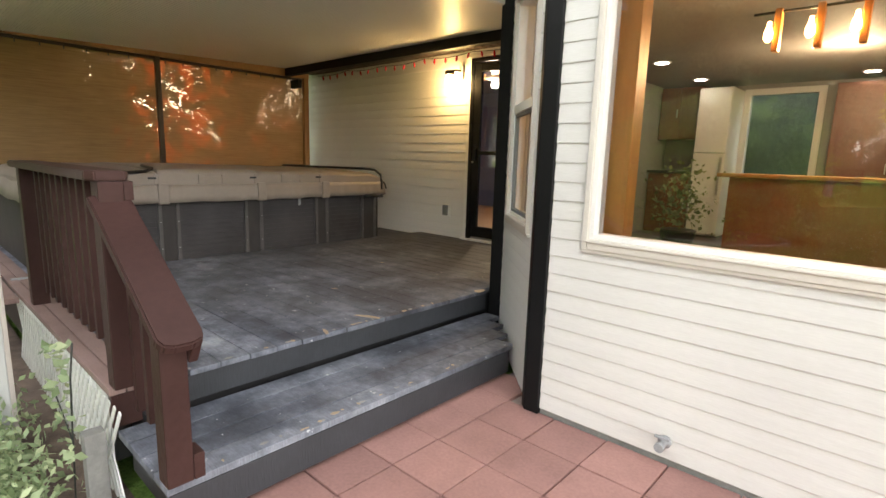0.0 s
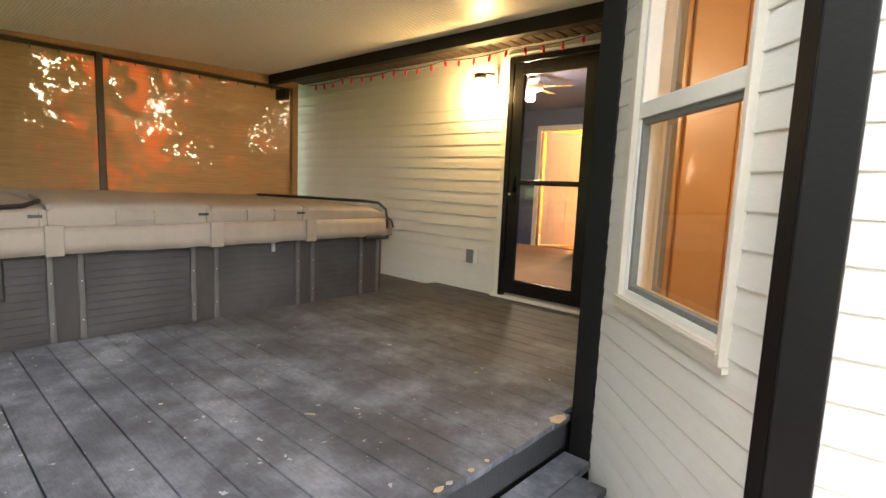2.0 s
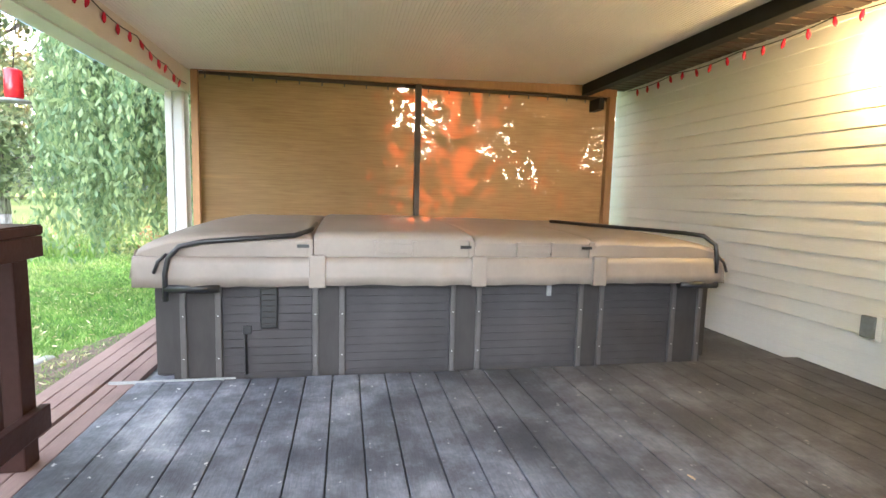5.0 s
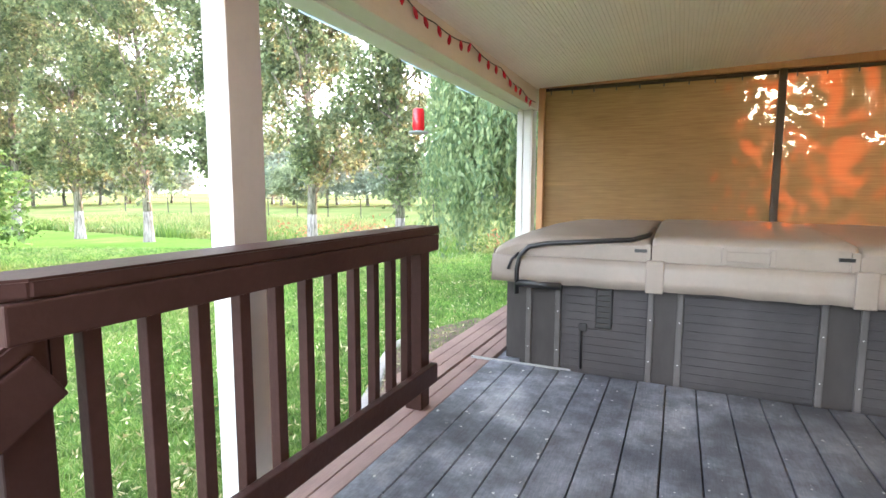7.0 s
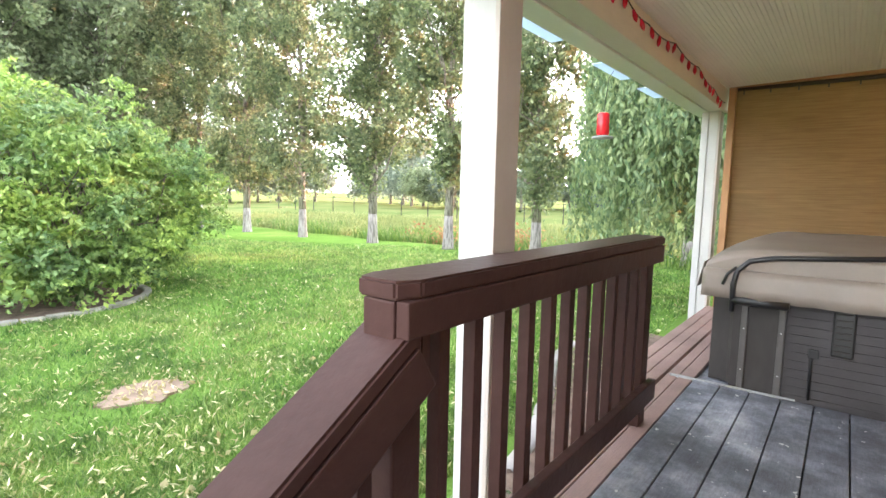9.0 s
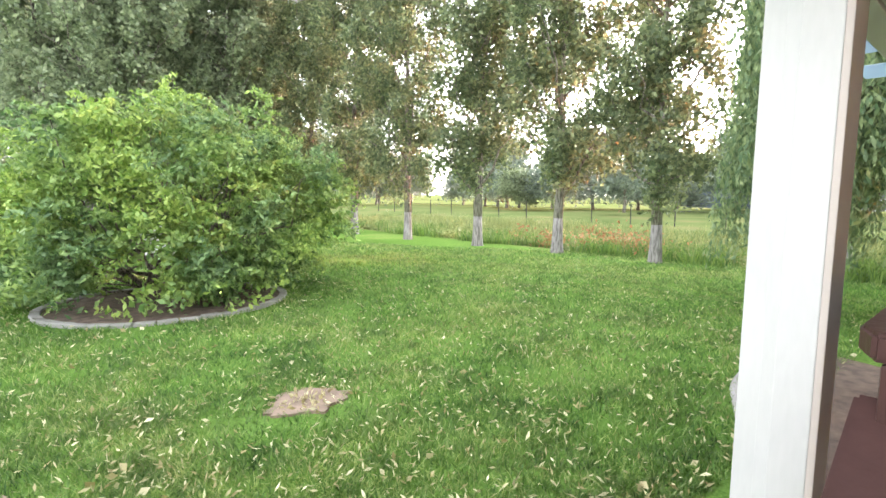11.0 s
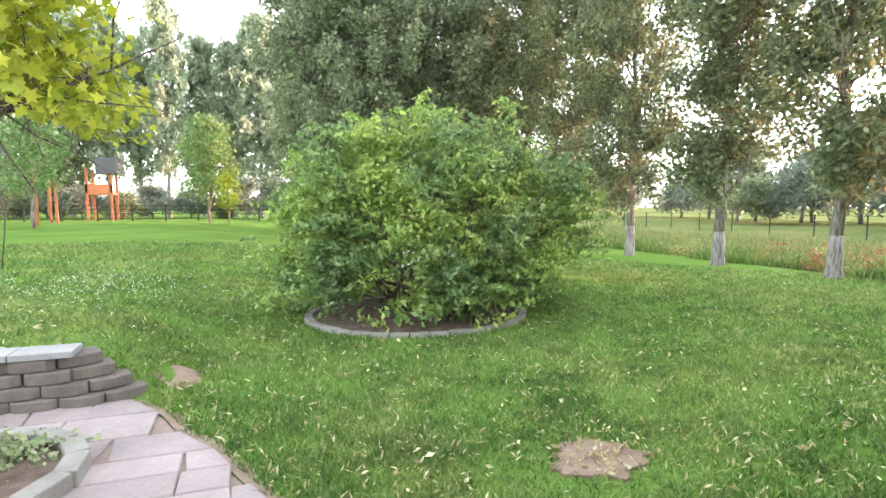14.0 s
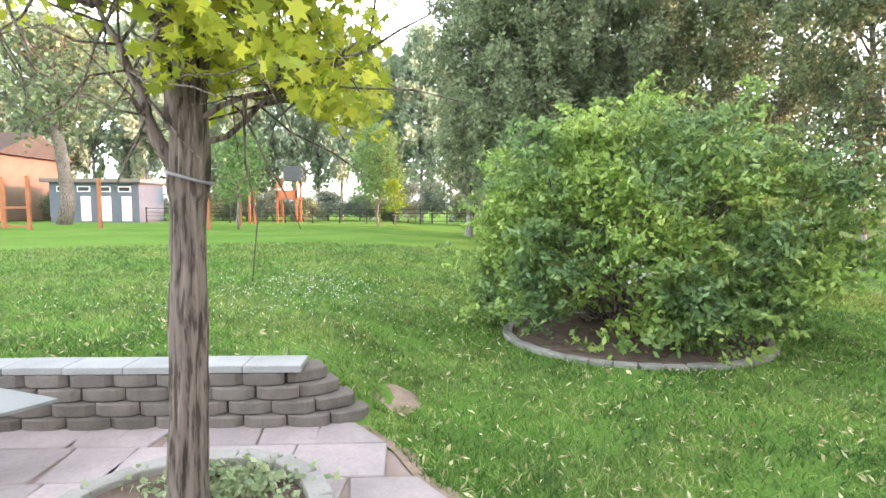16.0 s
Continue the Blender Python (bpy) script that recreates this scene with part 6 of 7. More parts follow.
maple()
edging_ring("tree_ring", 0.58, -3.75, 0.68, 0.62, 15, (0.265, 0.13, 0.12), -0.055, "ring of grey concrete edging round the maple", M_EDGE)
solid("tree_bed", prism(bmesh.new(), [(0.58 + 0.62 * math.cos(2 * math.pi * k / 24), -3.75 + 0.56 * math.sin(2 * math.pi * k / 24)) for k in range(24)], -0.25, -0.10), M_MULCH, "wood chip bed under the maple", "mulch", kind="stuff")
rg = np.random.default_rng(71)
pp = np.stack([0.45 + rg.normal(size=900) * 0.22, -4.05 + rg.normal(size=900) * 0.13, -0.10 + np.abs(rg.normal(size=900)) * 0.04], 1)
solid("low_weeds", leaf_mesh("low_weeds", pp, 0.05, M_LEAF_GREYGREEN, 72), None, "low green weeds under the maple", "weeds", kind="stuff")


# ---- block wall ----
def block_wall():
    w = thing("retaining_wall", "low retaining wall of grey split concrete blocks", "retaining wall", (1.6, -5.0, -0.17))
    bm = bmesh.new()
    prism(bm, [(-0.155, -0.23), (0.155, -0.23), (0.155, -0.02), (0.105, 0.012), (0.0, 0.022), (-0.105, 0.012), (-0.155, -0.02)], 0.0, 0.097)
    bmesh.ops.bevel(bm, geom=[e for e in bm.edges if abs(e.verts[0].co.z - e.verts[1].co.z) < 0.01 and e.verts[0].co.y > -0.1], offset=0.010, segments=1, affect='EDGES')
    me = mesh_of(bm, "block", M_BLOCK)
    ends = (-0.10, 0.02, 0.14, 0.24)
    for c in range(4):
        x = ends[c]
        k = 0
        while x < 4.6:
            ob = new("block", me)
            ob.parent = w
            ob.matrix_parent_inverse = w.matrix_basis.inverted()
            back = 0.10 if k == 0 else 0.0
            ob.location = (x + random.uniform(-0.006, 0.006), -4.99 - 0.028 * c - back + random.uniform(-0.006, 0.006), -0.17 + 0.10 * c)
            ob.rotation_euler = (0, 0, math.radians(28 if k == 0 else random.uniform(-1.5, 1.5)))
            x += 0.318
            k += 1
    cap = mesh_of(box(bmesh.new(), -0.215, -0.27, 0.0, 0.215, 0.015, 0.055, 0.010), "cap_stone", M_CAP)
    x = 0.49
    while x < 4.6:
        ob = new("cap_stone", cap)
        ob.parent = w
        ob.matrix_parent_inverse = w.matrix_basis.inverted()
        ob.location = (x, -5.07 + random.uniform(-0.006, 0.006), 0.231)
        x += 0.435


block_wall()
tbl = thing("garden_table", "pale grey garden table beside the block wall", "table", (2.7, -4.3, -0.16))
part("tabletop", prism(bmesh.new(), [(1.66, -4.50), (2.35, -4.78), (2.68, -4.08), (2.10, -3.88)], 0.240, 0.262), M_GREY, tbl)
for lx, ly in ((2.10, -4.50), (2.34, -4.58), (2.50, -4.16), (2.22, -4.08)):
    boxpart("leg", (lx - 0.02, ly - 0.02, -0.155, lx + 0.02, ly + 0.02, 0.219), M_FENCE, tbl, 0.003)


# ---- herb bed beside the rail ----
rg = np.random.default_rng(81)
hb = np.concatenate([np.array((x, y, 0.0)) + rg.normal(size=(620, 3)) * np.array([0.13, 0.09, 0.12]) for x, y in ((-2.95, 0.16), (-2.65, 0.08), (-3.25, 0.2), (-2.5, 0.2))])
hb[:, 2] = np.abs(hb[:, 2]) * 0.8 - 0.14 + rg.uniform(0, 0.12, len(hb))
solid("herb_clump", leaf_mesh("herb_clump", hb, 0.032, M_LEAF_GREYGREEN, 82, -0.6, 1.5), None, "feathery grey-green herbs beside the lattice", "plants", kind="stuff")
vine = thing("vine", "thin vine with pale green leaves climbing the deck corner", "vine", (-2.45, 0.42, -0.1))
vb = bmesh.new()
tube(vb, [(-2.42, 0.40, -0.15), (-2.46, 0.42, 0.15), (-2.44, 0.43, 0.45), (-2.40, 0.44, 0.60)], 0.004, 5)
tube(vb, [(-2.46, 0.42, 0.15), (-2.65, 0.40, 0.35), (-2.75, 0.40, 0.30)], 0.003, 5)
part("stem", vb, M_CORD, vine)
vp = np.array([(-2.45 + rg.normal() * 0.05 - (0.22 * rg.uniform() if i % 2 else 0), 0.40 + rg.normal() * 0.02, 0.1 + 0.5 * rg.uniform()) for i in range(46)])
part("foliage", leaf_mesh("foliage", vp, 0.05, M_LEAF_GREYGREEN, 83), None, vine)
bedb = bmesh.new()
prism(bedb, [(-7.9, -0.55), (-7.26, -0.80), (-6.55, -0.88), (-5.96, -0.73), (-5.30, -0.44), (-4.73, -0.23), (-4.0, -0.12), (-2.6, -0.30), (-2.2, -0.15), (-1.85, 0.1), (-1.84, 0.55), (-2.35, 0.6), (-7.6, 0.6)], -0.25, -0.145)
solid("mulch_bed", bedb, M_MULCH, "dry mulch bed along the deck", "mulch", kind="stuff")
for x, y, a in ((-2.16, 0.36, 20), (-2.05, 0.22, -30), (-2.35, 0.20, 60)):
    bm = box(bmesh.new(), -0.12, -0.03, 0, 0.12, 0.03, 0.03, 0.004)
    bm.transform(pose(x, y, -0.144, 0, 0, a))
    solid("wood_offcut", bm, M_PINEPOST, "short wood offcut lying on the mulch", "wood piece", group="wood offcuts")
def kerb():
    """Poured concrete kerb winding along the bed."""
    way = [Vector((x, y, 0)) for x, y in ((-7.1, -0.86), (-6.9, -0.90), (-6.55, -0.90), (-6.2, -0.84), (-5.96, -0.75), (-5.6, -0.60), (-5.30, -0.46), (-5.0, -0.36), (-4.73, -0.25), (-4.4, -0.16), (-4.0, -0.10))]
    bm = bmesh.new()
    prev = None
    for a, b, c, d in zip([way[0]] + way, way, way[1:], way[2:] + [way[-1]]):
        for i in range(4):
            f = i / 4
            p = 0.5 * (2 * b + (c - a) * f + (2 * a - 5 * b + 4 * c - d) * f * f + (3 * b - a - 3 * c + d) * f ** 3)
            n = (c - b).normalized()
            n = Vector((-n.y, n.x, 0))
            z = lawn_z(p.x, p.y)
            cur = [bm.verts.new(p + n * w + Vector((0, 0, z + h + 0.006 * noise.noise(p * 5)))) for w, h in ((-0.062, -0.06), (-0.056, 0.025), (-0.036, 0.042), (0.03, 0.045), (0.054, 0.028), (0.062, -0.06))]
            if prev:
                for q in range(5):
                    bm.faces.new((prev[q], prev[q + 1], cur[q + 1], cur[q])).smooth = True
            prev = cur
    solid("kerb_edging", bm, M_CONCRETE, "pale poured concrete kerb winding along the mulch bed", "edging")


kerb()

# ---- lawn patches, fallen leaves, grass ----
strip = bmesh.new()
prev = None
for k in range(75):
    y = -5.02 + k * 0.07
    xe = patio_edge(y)
    wide = 0.07 + 0.07 * abs(noise.noise((0, y * 2.1, 4))) + 0.05 * noise.noise((1, y * 7, 4))
    cur = [strip.verts.new((xe + 0.02, y, lawn_z(xe, y) + 0.005)), strip.verts.new((xe - max(0.02, wide), y, lawn_z(xe, y) + 0.004))]
    if prev:
        strip.faces.new((prev[0], cur[0], cur[1], prev[1]))
    prev = cur
solid("soil_edge", strip, M_SOIL, "strip of bare soil between path and lawn", "soil", kind="stuff")
pb2 = bmesh.new()
prism(pb2, [(-3.22 + (0.32 + 0.05 * math.sin(3 * a) + 0.04 * math.sin(11 * a + 1)) * math.cos(a), -2.95 + (0.23 + 0.03 * math.cos(4 * a) + 0.03 * math.sin(9 * a)) * math.sin(a)) for a in [2 * math.pi * k / 60 for k in range(60)]], -0.25, -0.150)
rg = np.random.default_rng(77)
ch = np.array([(-3.22 + 0.20 * a, -2.95 + 0.15 * b, -0.138 + 0.008 * abs(c)) for a, b, c in rg.normal(size=(130, 3))])
solid("wood_chips", leaf_mesh("wood_chips", ch, 0.03, M_FALLEN, 78, 0, 1.6), None, "pale wood chips strewn over the bare patch", "wood chips", kind="stuff")
pb3 = prism(bmesh.new(), [(-0.45 + (0.19 + 0.03 * math.sin(5 * a)) * math.cos(a), -5.45 + (0.26 + 0.04 * math.cos(3 * a)) * math.sin(a)) for a in [2 * math.pi * k / 40 for k in range(40)]], -0.25, lambda a, b: lawn_z(a, b) + 0.006)
solid("bare_soil", pb3, M_SOIL, "worn bare soil beside the end of the block wall", "bare patch", kind="stuff")
solid("bare_patch", pb2, M_SOIL, "bare round patch of wood chips in the lawn", "bare patch", kind="stuff")


def on_lawn(x, y):
    if x > patio_edge(y) - 0.03 and y > -5.0:
        return False
    if ((x + 3.4) / 1.62) ** 2 + ((y + 7.65) / 1.38) ** 2 < 1.05:
        return False
    if ((x + 3.22) / 0.33) ** 2 + ((y + 2.95) / 0.24) ** 2 < 0.75 + 0.5 * noise.noise((x * 9, y * 9, 3)) or ((x + 0.45) / 0.17) ** 2 + ((y + 5.45) / 0.24) ** 2 < 0.8 + 0.6 * noise.noise((x * 9, y * 9, 5)) or (x < -1.8 and y > -0.35):
        return False
    return not (x > -0.25 and y > -5.28)


def scatter(count, seed, near=1.9, far=20.0):
    """Places on the lawn, thicker towards the patio."""
    rng = np.random.default_rng(seed)
    out = []
    while len(out) < count:
        r = near + (far - near) * rng.uniform() ** 1.9
        a = rng.uniform(math.radians(95), math.radians(218))
        x, y = -1.0 - r * math.sin(a), 0.3 + r * math.cos(a)
        if on_lawn(x, y) and rng.uniform() < 0.55 + 0.6 * noise.noise((x * 1.3, y * 1.3, 7)):
            out.append((x, y, lawn_z(x, y)))
    return np.array(out)


g = scatter(250000, 91)
dist = np.hypot(g[:, 0] + 1.0, g[:, 1] - 0.3)
solid("grass", blade_mesh("grass", g, 0.036 + 0.002 * dist, 0.0024 + 0.0005 * dist[:, None], M_GRASS, 92, 0.8), None, "green lawn grass blades", "grass", kind="stuff")
fl = scatter(7500, 93, 1.6, 11)
fl[:, 2] += 0.035
solid("fallen_leaves", leaf_mesh("fallen_leaves", fl, 0.020, M_FALLEN, 94, 0, 2.4, 0.6), None, "pale fallen leaves scattered over the lawn", "leaves", kind="stuff")
fl = scatter(330, 95, 1.8, 10)
fl[:, 2] += 0.04
solid("fallen_leaves_large", leaf_mesh("fallen_leaves_large", fl, 0.055, M_FALLEN, 96, 0, 1.1, 0.5), None, "larger curled dry leaves on the lawn", "leaves", kind="stuff")
rg = np.random.default_rng(97)
cl = np.array([(x, y, lawn_z(x, y) + 0.05) for x, y in zip(1.0 + rg.normal(size=800) * 1.0, -9.2 + rg.normal(size=800) * 1.2)])
solid("clover_flowers", leaf_mesh("clover_flowers", cl, 0.022, M_FLOWER, 98), None, "white clover flowers in the lawn", "flowers", kind="stuff")


# ---- meadow and reeds beyond the poplars ----
def band(count, seed, x0, x1, y0, y1, clump):
    rng = np.random.default_rng(seed)
    out = []
    while len(out) < count:
        x, y = rng.uniform(x0, x1), rng.uniform(y0, y1)
        if rng.uniform() < 0.35 + clump * noise.noise((x * 0.35, y * 0.35, seed)):
            out.append((x, y, lawn_z(x, y)))
    return np.array(out)


g = band(16000, 101, -34, -18.6, -40, 3, 0.9)
solid("meadow_grass", blade_mesh("meadow_grass", g, 0.30 + 0.28 * np.abs(np.sin(g[:, 0] * 1.3 + 2 * np.sin(g[:, 1] * 0.7))), 0.016, M_MEADOW, 102, 0.35), None, "tall pale meadow grass behind the poplars", "grass", kind="stuff")
g = band(12000, 103, -22.5, -17.6, -40, 2, 2.6)
solid("reeds", blade_mesh("reeds", g, 0.26 + 0.26 * np.abs(np.sin(g[:, 1] * 0.9 + np.sin(g[:, 0] * 2))), 0.022, M_REED, 104, 0.45), None, "green reeds along the pond bank", "reeds", kind="stuff")
g = np.array([(-20.2 + rg.normal() * 0.7, -10.2 + rg.normal() * 0.9, lawn_z(-20, -10) + 0.2 + abs(rg.normal()) * 0.35) for _ in range(900)])
solid("rust_weeds", leaf_mesh("rust_weeds", g, 0.12, M_RUST, 106), None, "rust coloured dry weeds by the pond", "weeds", kind="stuff")

rb = np.random.default_rng(107)
shrubs = []
for _ in range(110):
    x, y = -19.0 - 7.0 * rb.uniform() ** 1.5, rb.uniform(-40, 3)
    h, w = rb.uniform(0.25, 0.75), rb.uniform(0.25, 0.7)
    q = rb.normal(size=(int(150 * w + 60), 3)) * np.array([w * 0.5, w * 0.6, h * 0.38])
    q[:, 2] = np.abs(q[:, 2]) + 0.04
    shrubs.append(q + np.array((x, y, lawn_z(x, y))))
solid("bank_shrubs", leaf_mesh("bank_shrubs", np.concatenate(shrubs), 0.105, M_LEAF_BANK, 108, -0.4, 1.5), None, "low leafy weeds and shrubs along the pond bank", "shrubs", kind="stuff")
rs = np.concatenate([np.array((x, y, lawn_z(x, y) + 0.1)) + np.abs(rb.normal(size=(160, 3))) * np.array([0.5, 0.7, 0.33]) for x, y in ((-19.6, -13.0), (-20.4, -15.6), (-19.8, -8.6), (-21.5, -5.0))])
solid("rust_weeds_tall", leaf_mesh("rust_weeds_tall", rs, 0.10, M_RUST, 109, -0.6, 1.8), None, "rusty dry weed clumps along the bank", "weeds", kind="stuff")

# ---- far fence, posts, shed, house ----
fn = thing("wire_fence", "thin dark wire fence with slim posts across the lawn", "fence", (4, -43.5, 0.25))
for k in range(17):
    x = -14 + k * 2.2
    boxpart("fence_post", (x - 0.045, -43.545, 0.2, x + 0.045, -43.455, 1.5), M_FENCE, fn, 0)
for z in (0.45, 0.8, 1.1, 1.4):
    boxpart("wire", (-14, -43.51, z - 0.018, 21.2, -43.49, z + 0.018), M_FENCE, fn, 0)
fn2 = thing("field_fence", "thin dark field fence beyond the meadow", "fence", (-36, -15, 0.0))
for k in range(20):
    y = -50 + k * 3.2
    boxpart("fence_post", (-36.03, y - 0.03, -0.5, -35.97, y + 0.03, 1.0), M_FENCE, fn2, 0)
for z in (0.55, 0.95):
    boxpart("wire", (-36.01, -50, z - 0.012, -35.99, 11, z + 0.012), M_FENCE, fn2, 0)
pm = mesh_of(box(bmesh.new(), -0.08, -0.08, 0, 0.08, 0.08, 2.9, 0.01), "garden_post", M_ORANGE)
for x, y in ((11.1, -30.5), (11.0, -35.3), (11.7, -40.5), (12.2, -40.9), (20.2, -29.7), (17.6, -31.5), (22.5, -31.0)):
    ob = new("garden_post", pm)
    ob.location = (x, y, 0.22)
    tagged(ob, "orange stained square wooden garden post", "post", "orange garden posts")
sw = thing("garden_gate", "low orange stained wooden gate frame between the posts", "gate", (21.2, -29.8, 0.22))
for z in (0.15, 1.15):
    boxpart("rail", (20.32, -29.78, 0.22 + z, 22.6, -29.70, 0.34 + z), M_ORANGE, sw, 0)
ph = thing("playhouse", "small orange wooden playhouse tower on stilts", "playhouse", (10.6, -46.5, 0.22))
for x in (9.8, 11.4):
    for y in (-47.3, -45.7):
        boxpart("leg", (x - 0.08, y - 0.08, 0.22, x + 0.08, y + 0.08, 4.2), M_ORANGE, ph, 0)
boxpart("platform", (9.7, -47.4, 2.2, 11.5, -45.6, 2.35), M_ORANGE, ph, 0)
boxpart("side_wall", (9.72, -45.72, 2.36, 11.48, -45.62, 3.0), M_ORANGE, ph, 0)
boxpart("tower_roof", (9.3, -47.6, 3.75, 10.7, -45.4, 5.0), M_DARKGLASS, ph, 0.05, "dark roof box")


def shed():
    x0, x1, y0, y1, z = 22.0, 29.0, -48.0, -44.0, 0.25
    s = thing("garden_shed", "slate blue garden shed with white trim and a low roof", "shed", (25.5, -46, z))
    boxpart("wall", (x0, y0, z, x1, y1, z + 3.2), M_SHEDBLUE, s, 0)
    boxpart("shed_roof", (x0 - 0.4, y0 - 0.4, z + 3.2, x1 + 0.4, y1 + 0.5, z + 3.5), M_ROOF, s, 0.02)
    for k in range(4):
        xa = x0 + 0.6 + k * 1.6
        w = boxpart("window", (xa, y1 + 0.01, z + 2.45, xa + 1.0, y1 + 0.06, z + 2.9), M_WHITE, s, 0)
        boxpart("pane", (xa + 0.08, y1 + 0.061, z + 2.52, xa + 0.92, y1 + 0.07, z + 2.83), M_DARKGLASS, w, 0)
        boxpart("white_door", (xa, y1 + 0.01, z + 0.1, xa + 0.75, y1 + 0.05, z + 2.1), M_WHITE, s, 0)


shed()


def far_house(name, x0, y0, x1, y1, z, h, mat, label):
    hs = thing(name, label, "house", ((x0 + x1) / 2, (y0 + y1) / 2, z))
    boxpart("wall", (x0, y0, z, x1, y1, z + h), mat, hs, 0)
    bm = bmesh.new()
    ym = (y0 + y1) / 2
    v = [bm.verts.new(p) for p in ((x0 - 0.5, y0 - 0.6, z + h), (x1 + 0.5, y0 - 0.6, z + h), (x1 + 0.5, y1 + 0.6, z + h), (x0 - 0.5, y1 + 0.6, z + h), (x0 - 0.5, ym, z + h + 2.2), (x1 + 0.5, ym, z + h + 2.2))]
    for f in ((0, 1, 5, 4), (2, 3, 4, 5), (0, 4, 3), (1, 2, 5), (3, 2, 1, 0)):
        bm.faces.new([v[i] for i in f])
    part("roof", bm, M_DARKROOF, hs)
    storeys = int(h // 2.6)
    n = max(1, int((x1 - x0) // 2.4))
    for st in range(storeys):
        for k in range(n):
            xa = x0 + 0.7 + k * (x1 - x0 - 0.6) / n
            w = boxpart("window", (xa, y1 + 0.005, z + 0.8 + st * 2.6, xa + 1.2, y1 + 0.08, z + 2.1 + st * 2.6), M_WHITE, hs, 0)
            boxpart("pane", (xa + 0.1, y1 + 0.081, z + 0.9 + st * 2.6, xa + 1.1, y1 + 0.09, z + 2.0 + st * 2.6), M_DARKGLASS, w, 0)
        if storeys > 1:
            b = boxpart("balcony", (x0, y1, z + 2.5 + st * 2.6 - 2.45, x1, y1 + 1.4, z + 2.62 + st * 2.6 - 2.45), M_ORANGE, hs, 0)
            boxpart("balcony_rail", (x0, y1 + 1.3, z + 1.1 + st * 2.6, x1, y1 + 1.38, z + 1.2 + st * 2.6), M_ORANGE, b, 0)
    return hs


far_house("house", 33, -52, 45, -44, 0.3, 5.4, M_STUCCO, "tan two-storey neighbour house with wooden balconies")
hz = far_house("house", -12, -4, 8, 6, 0.0, 3.2, M_SHEDBLUE, "grey-blue low house beyond the meadow")
hz.location, hz.rotation_euler = (-78, -20, 0.1), (0, 0, math.radians(80))


# ---- paving, siding-scale pieces last ----
def pave():
    t = thing("pavement_tiles", "red concrete paver tiles on the patio by the house", "pavement", (0, 1.2, 0), kind="structure")
    bm = box(bmesh.new(), -0.1478, -0.1478, -0.05, 0.1478, 0.1478, 0, 0.005)
    me = mesh_of(bm, "tile", M_TILE)
    for i in range(17):
        for j in range(-2, 7):
            if j < 0 and i > 2 + j or -1.722 + 0.302 * i + 2.178 - 0.302 * j > 0.98 and j < 0:
                continue
            ob = new("tile", me)
            ob.parent = t
            ob.matrix_parent_inverse = t.matrix_basis.inverted()
            x, y = -1.722 + 0.302 * i, 2.178 - 0.302 * j
            ob.location = (x + random.uniform(-0.002, 0.002), y + random.uniform(-0.002, 0.002), random.uniform(-0.003, 0.002) + (patio_z(x, y) if y < 0.9 else 0))
            ob.rotation_euler = (random.uniform(-0.006, 0.006), random.uniform(-0.006, 0.006), random.uniform(-0.006, 0.006))
    base = bmesh.new()
    rows = [(y, patio_edge(y) + 0.02) for y in np.arange(-5.08, 3.0, 0.25).tolist()]
    prev = None
    for y, xe in rows:
        cur = [base.verts.new((x, y, patio_z(x, y) - 0.022)) for x in (xe, 0.5, 2.0, 4.4)]
        if prev:
            for k in range(3):
                base.faces.new((prev[k], prev[k + 1], cur[k + 1], cur[k]))
        prev = cur
    solid("pavement_bed", base, M_SAND, "sandy joint bed under the paving", "pavement", kind="structure")
    fg = thing("pavement_flagstones", "pinkish stamped flagstone path curving along the lawn", "pavement", (0, -3, -0.15), kind="structure")
    rng = random.Random(7)
    y = -5.06
    while y < 0.25:
        dy = rng.choice((0.27, 0.36, 0.45))
        x = -2.0 - rng.uniform(0, 0.5)
        while x < 4.3:
            dx = rng.choice((0.30, 0.42, 0.54, 0.64))
            g = 0.006
            sk = rng.uniform(-0.05, 0.05)
            q = [(x + g, y + g), (x + dx - g, y + g), (x + dx - g + sk, y + dy - g), (x + g + sk, y + dy - g)]
            q = [(max(px, patio_edge(py) + 0.01 * math.sin(py * 23)), py) for px, py in q]
            cx, cy = (q[0][0] + q[2][0]) / 2, (q[0][1] + q[2][1]) / 2
            if q[1][0] - q[0][0] > 0.05 and q[2][0] - q[3][0] > 0.05 and ((cx - 0.58) / 0.42) ** 2 + ((cy + 3.75) / 0.38) ** 2 > 1:
                bm = bmesh.new()
                prism(bm, q, lambda a, b: patio_z(a, b) - 0.05, patio_z)
                bmesh.ops.bevel(bm, geom=[e for e in bm.edges if e.verts[0].co.z > patio_z(0, e.verts[0].co.y) - 0.02 and e.verts[1].co.z > patio_z(0, e.verts[1].co.y) - 0.02], offset=0.008, segments=1, affect='EDGES')
                part("flagstone", bm, M_FLAG, fg)
            x += dx
        y += dy


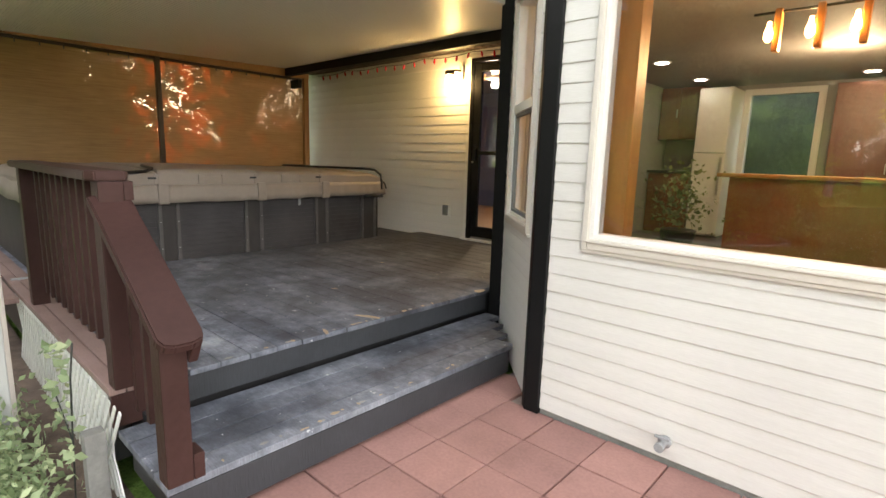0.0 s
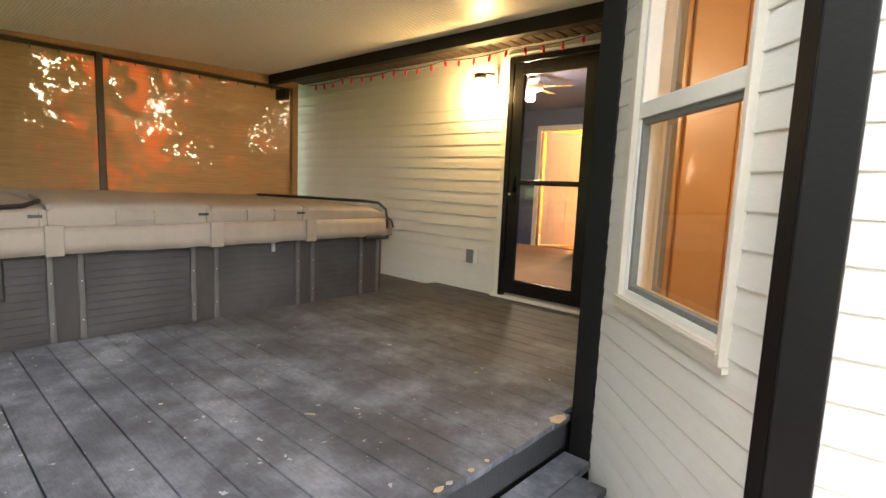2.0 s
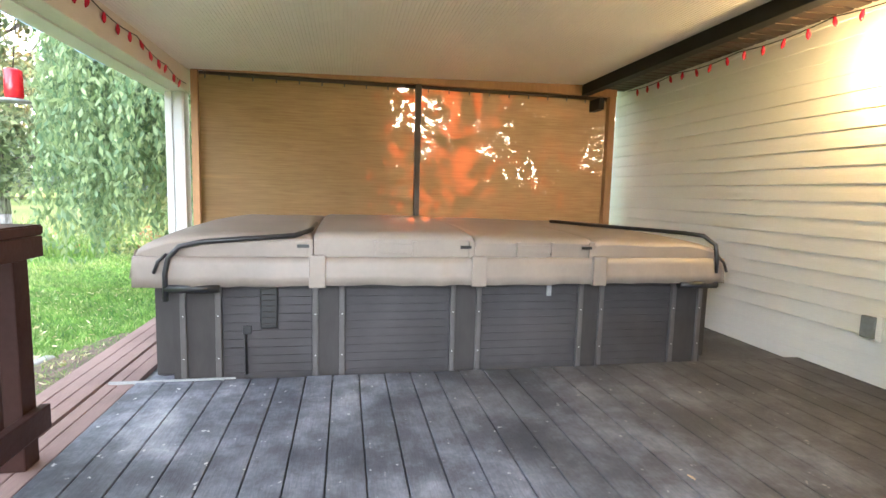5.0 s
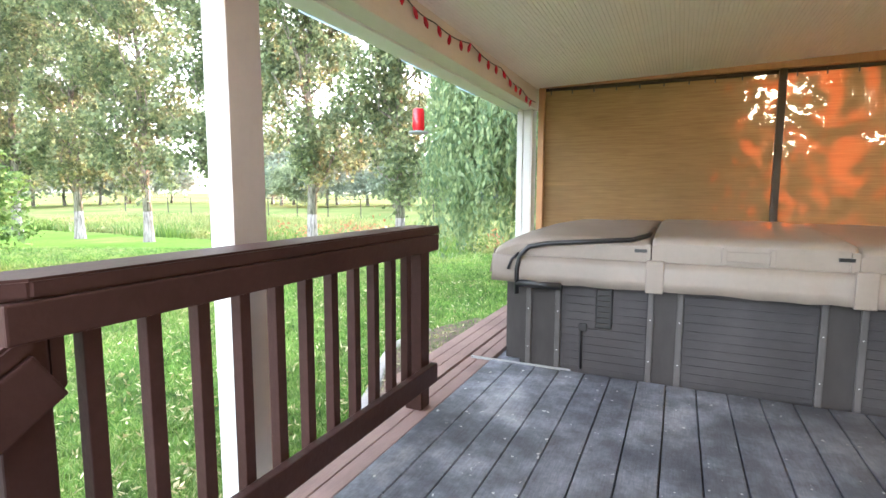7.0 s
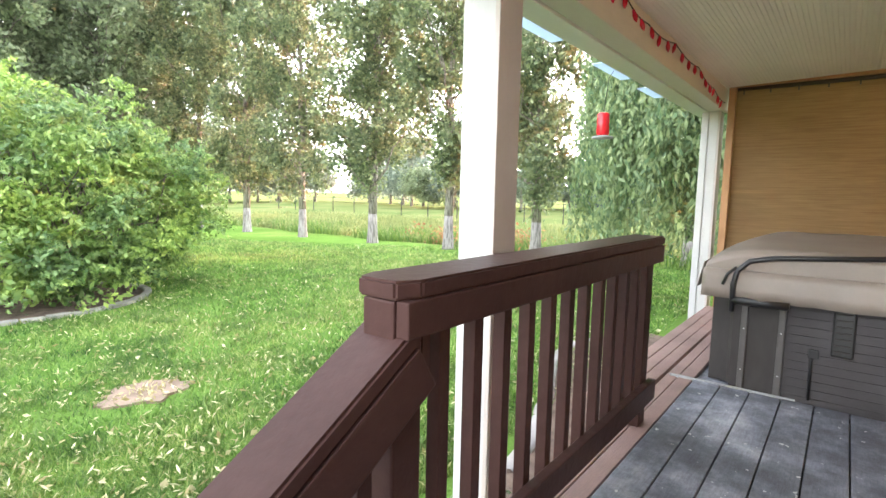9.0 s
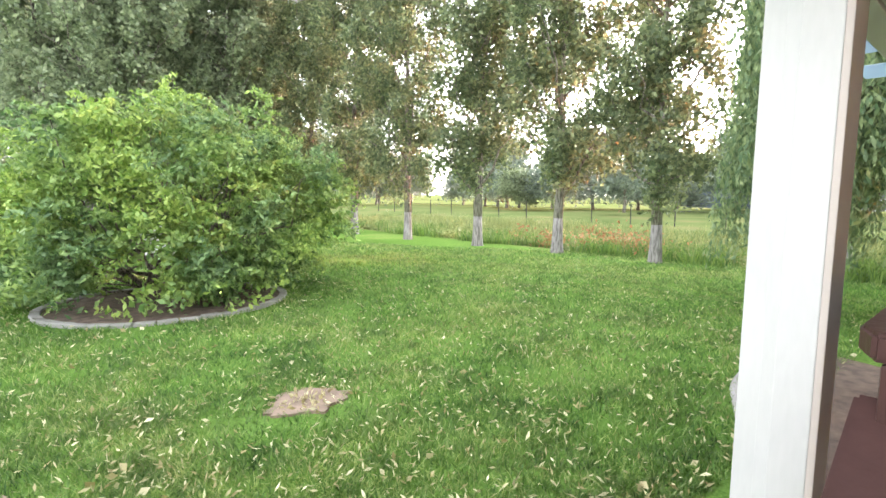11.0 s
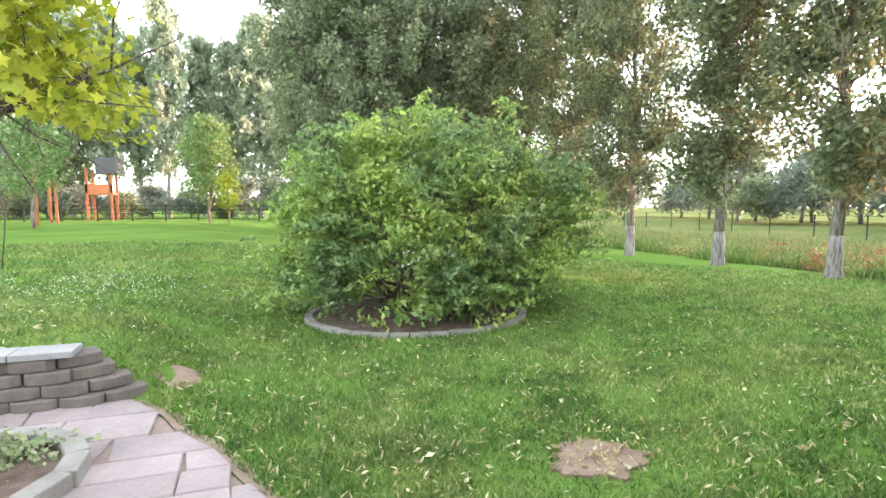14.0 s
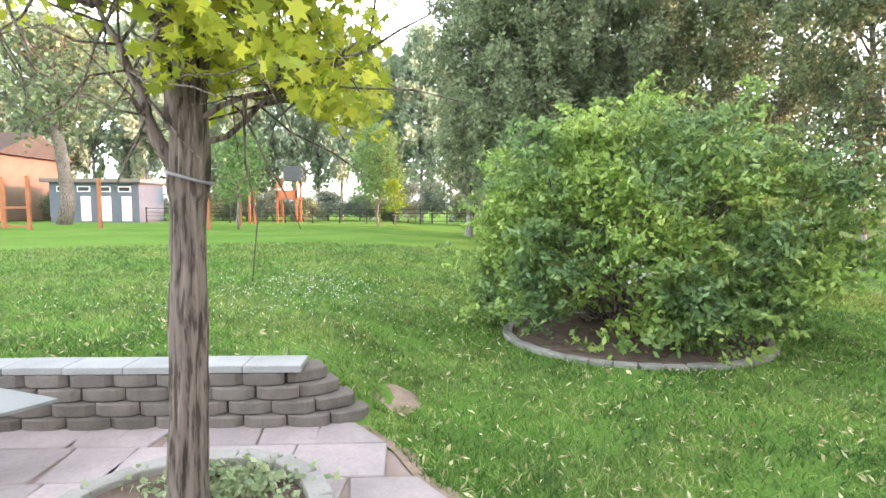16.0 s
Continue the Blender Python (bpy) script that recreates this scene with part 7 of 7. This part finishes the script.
pave()
bw = 0.1475
for x, y, dx, dy, a in ((-2.40, 1.95, 0.09, 0.03, 25), (-2.33, 2.98, 0.03, 0.09, 0), (-2.34, 1.60, 0.05, 0.02, -20), (-3.1, 2.2, 0.025, 0.012, 40), (-3.6, 3.1, 0.02, 0.01, 10)):
    bm = prism(bmesh.new(), [(-dx, -dy * 0.3), (-dx * 0.2, -dy * 0.6), (dx, -dy * 0.5), (dx * 0.9, dy * 0.3), (0, dy * 0.6), (-dx * 0.8, dy * 0.2)], 0.0, 0.0018)
    bm.transform(pose(x, y, 0.3905, 0, 0, a))
    part("chipped_spot", bm, M_RAWCHIP, deck, "raw wood showing where the paint chipped")
crng = random.Random(19)
for i in range(34):
    low = i % 2
    x, y, z = (-1.80, crng.uniform(0.65, 2.4), 0.2005) if low else (-2.335, crng.uniform(0.8, 2.95), 0.3905)
    if low:
        x -= max(0.0, y - 2.5) + crng.uniform(0.0, 0.03)
    dx, dy = crng.uniform(0.004, 0.013), crng.uniform(0.005, 0.028)
    bm = prism(bmesh.new(), [(-dx, -dy * 0.3), (-dx * 0.2, -dy), (dx, -dy * 0.5), (dx * 0.9, dy * 0.3), (0, dy), (-dx * 0.8, dy * 0.2)], 0.0, 0.0016)
    bm.transform(pose(x, y, z, 0, 0, crng.uniform(-15, 15)))
    part("chipped_spot", bm, M_RAWCHIP if i % 3 else M_EDGE, step if low else deck, "paint chipped off along the edge")
k = 0
y = 0.70
while y < 4.86:
    y1 = min(y + bw - 0.006, 4.858)
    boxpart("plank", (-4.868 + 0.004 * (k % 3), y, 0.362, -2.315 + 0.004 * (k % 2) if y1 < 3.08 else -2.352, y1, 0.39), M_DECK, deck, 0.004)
    y += bw
    k += 1
for k in range(4):
    x0 = -2.335 + k * 0.139
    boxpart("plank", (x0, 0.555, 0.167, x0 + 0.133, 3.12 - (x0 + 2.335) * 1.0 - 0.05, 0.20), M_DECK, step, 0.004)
for k in range(5):
    y0 = 0.275 + k * 0.0835
    boxpart("plank", (-7.34, y0 if k != 3 else 0.54, 0.348, -2.36 if k > 2 else -4.26, y0 + 0.0785, 0.380), M_BROWNDECK, side_deck, 0.004)
boxpart("frame", (-7.3, 0.57, 0.0, -2.45, 0.64, 0.346), M_TOTE, side_deck, 0)
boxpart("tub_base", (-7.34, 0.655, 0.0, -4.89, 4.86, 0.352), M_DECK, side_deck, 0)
boxpart("edge_strip", (-4.888, 0.56, 0.374, -4.874, 1.2, 0.394), M_CAP, deck, 0.002, "pale strip along the board ends")
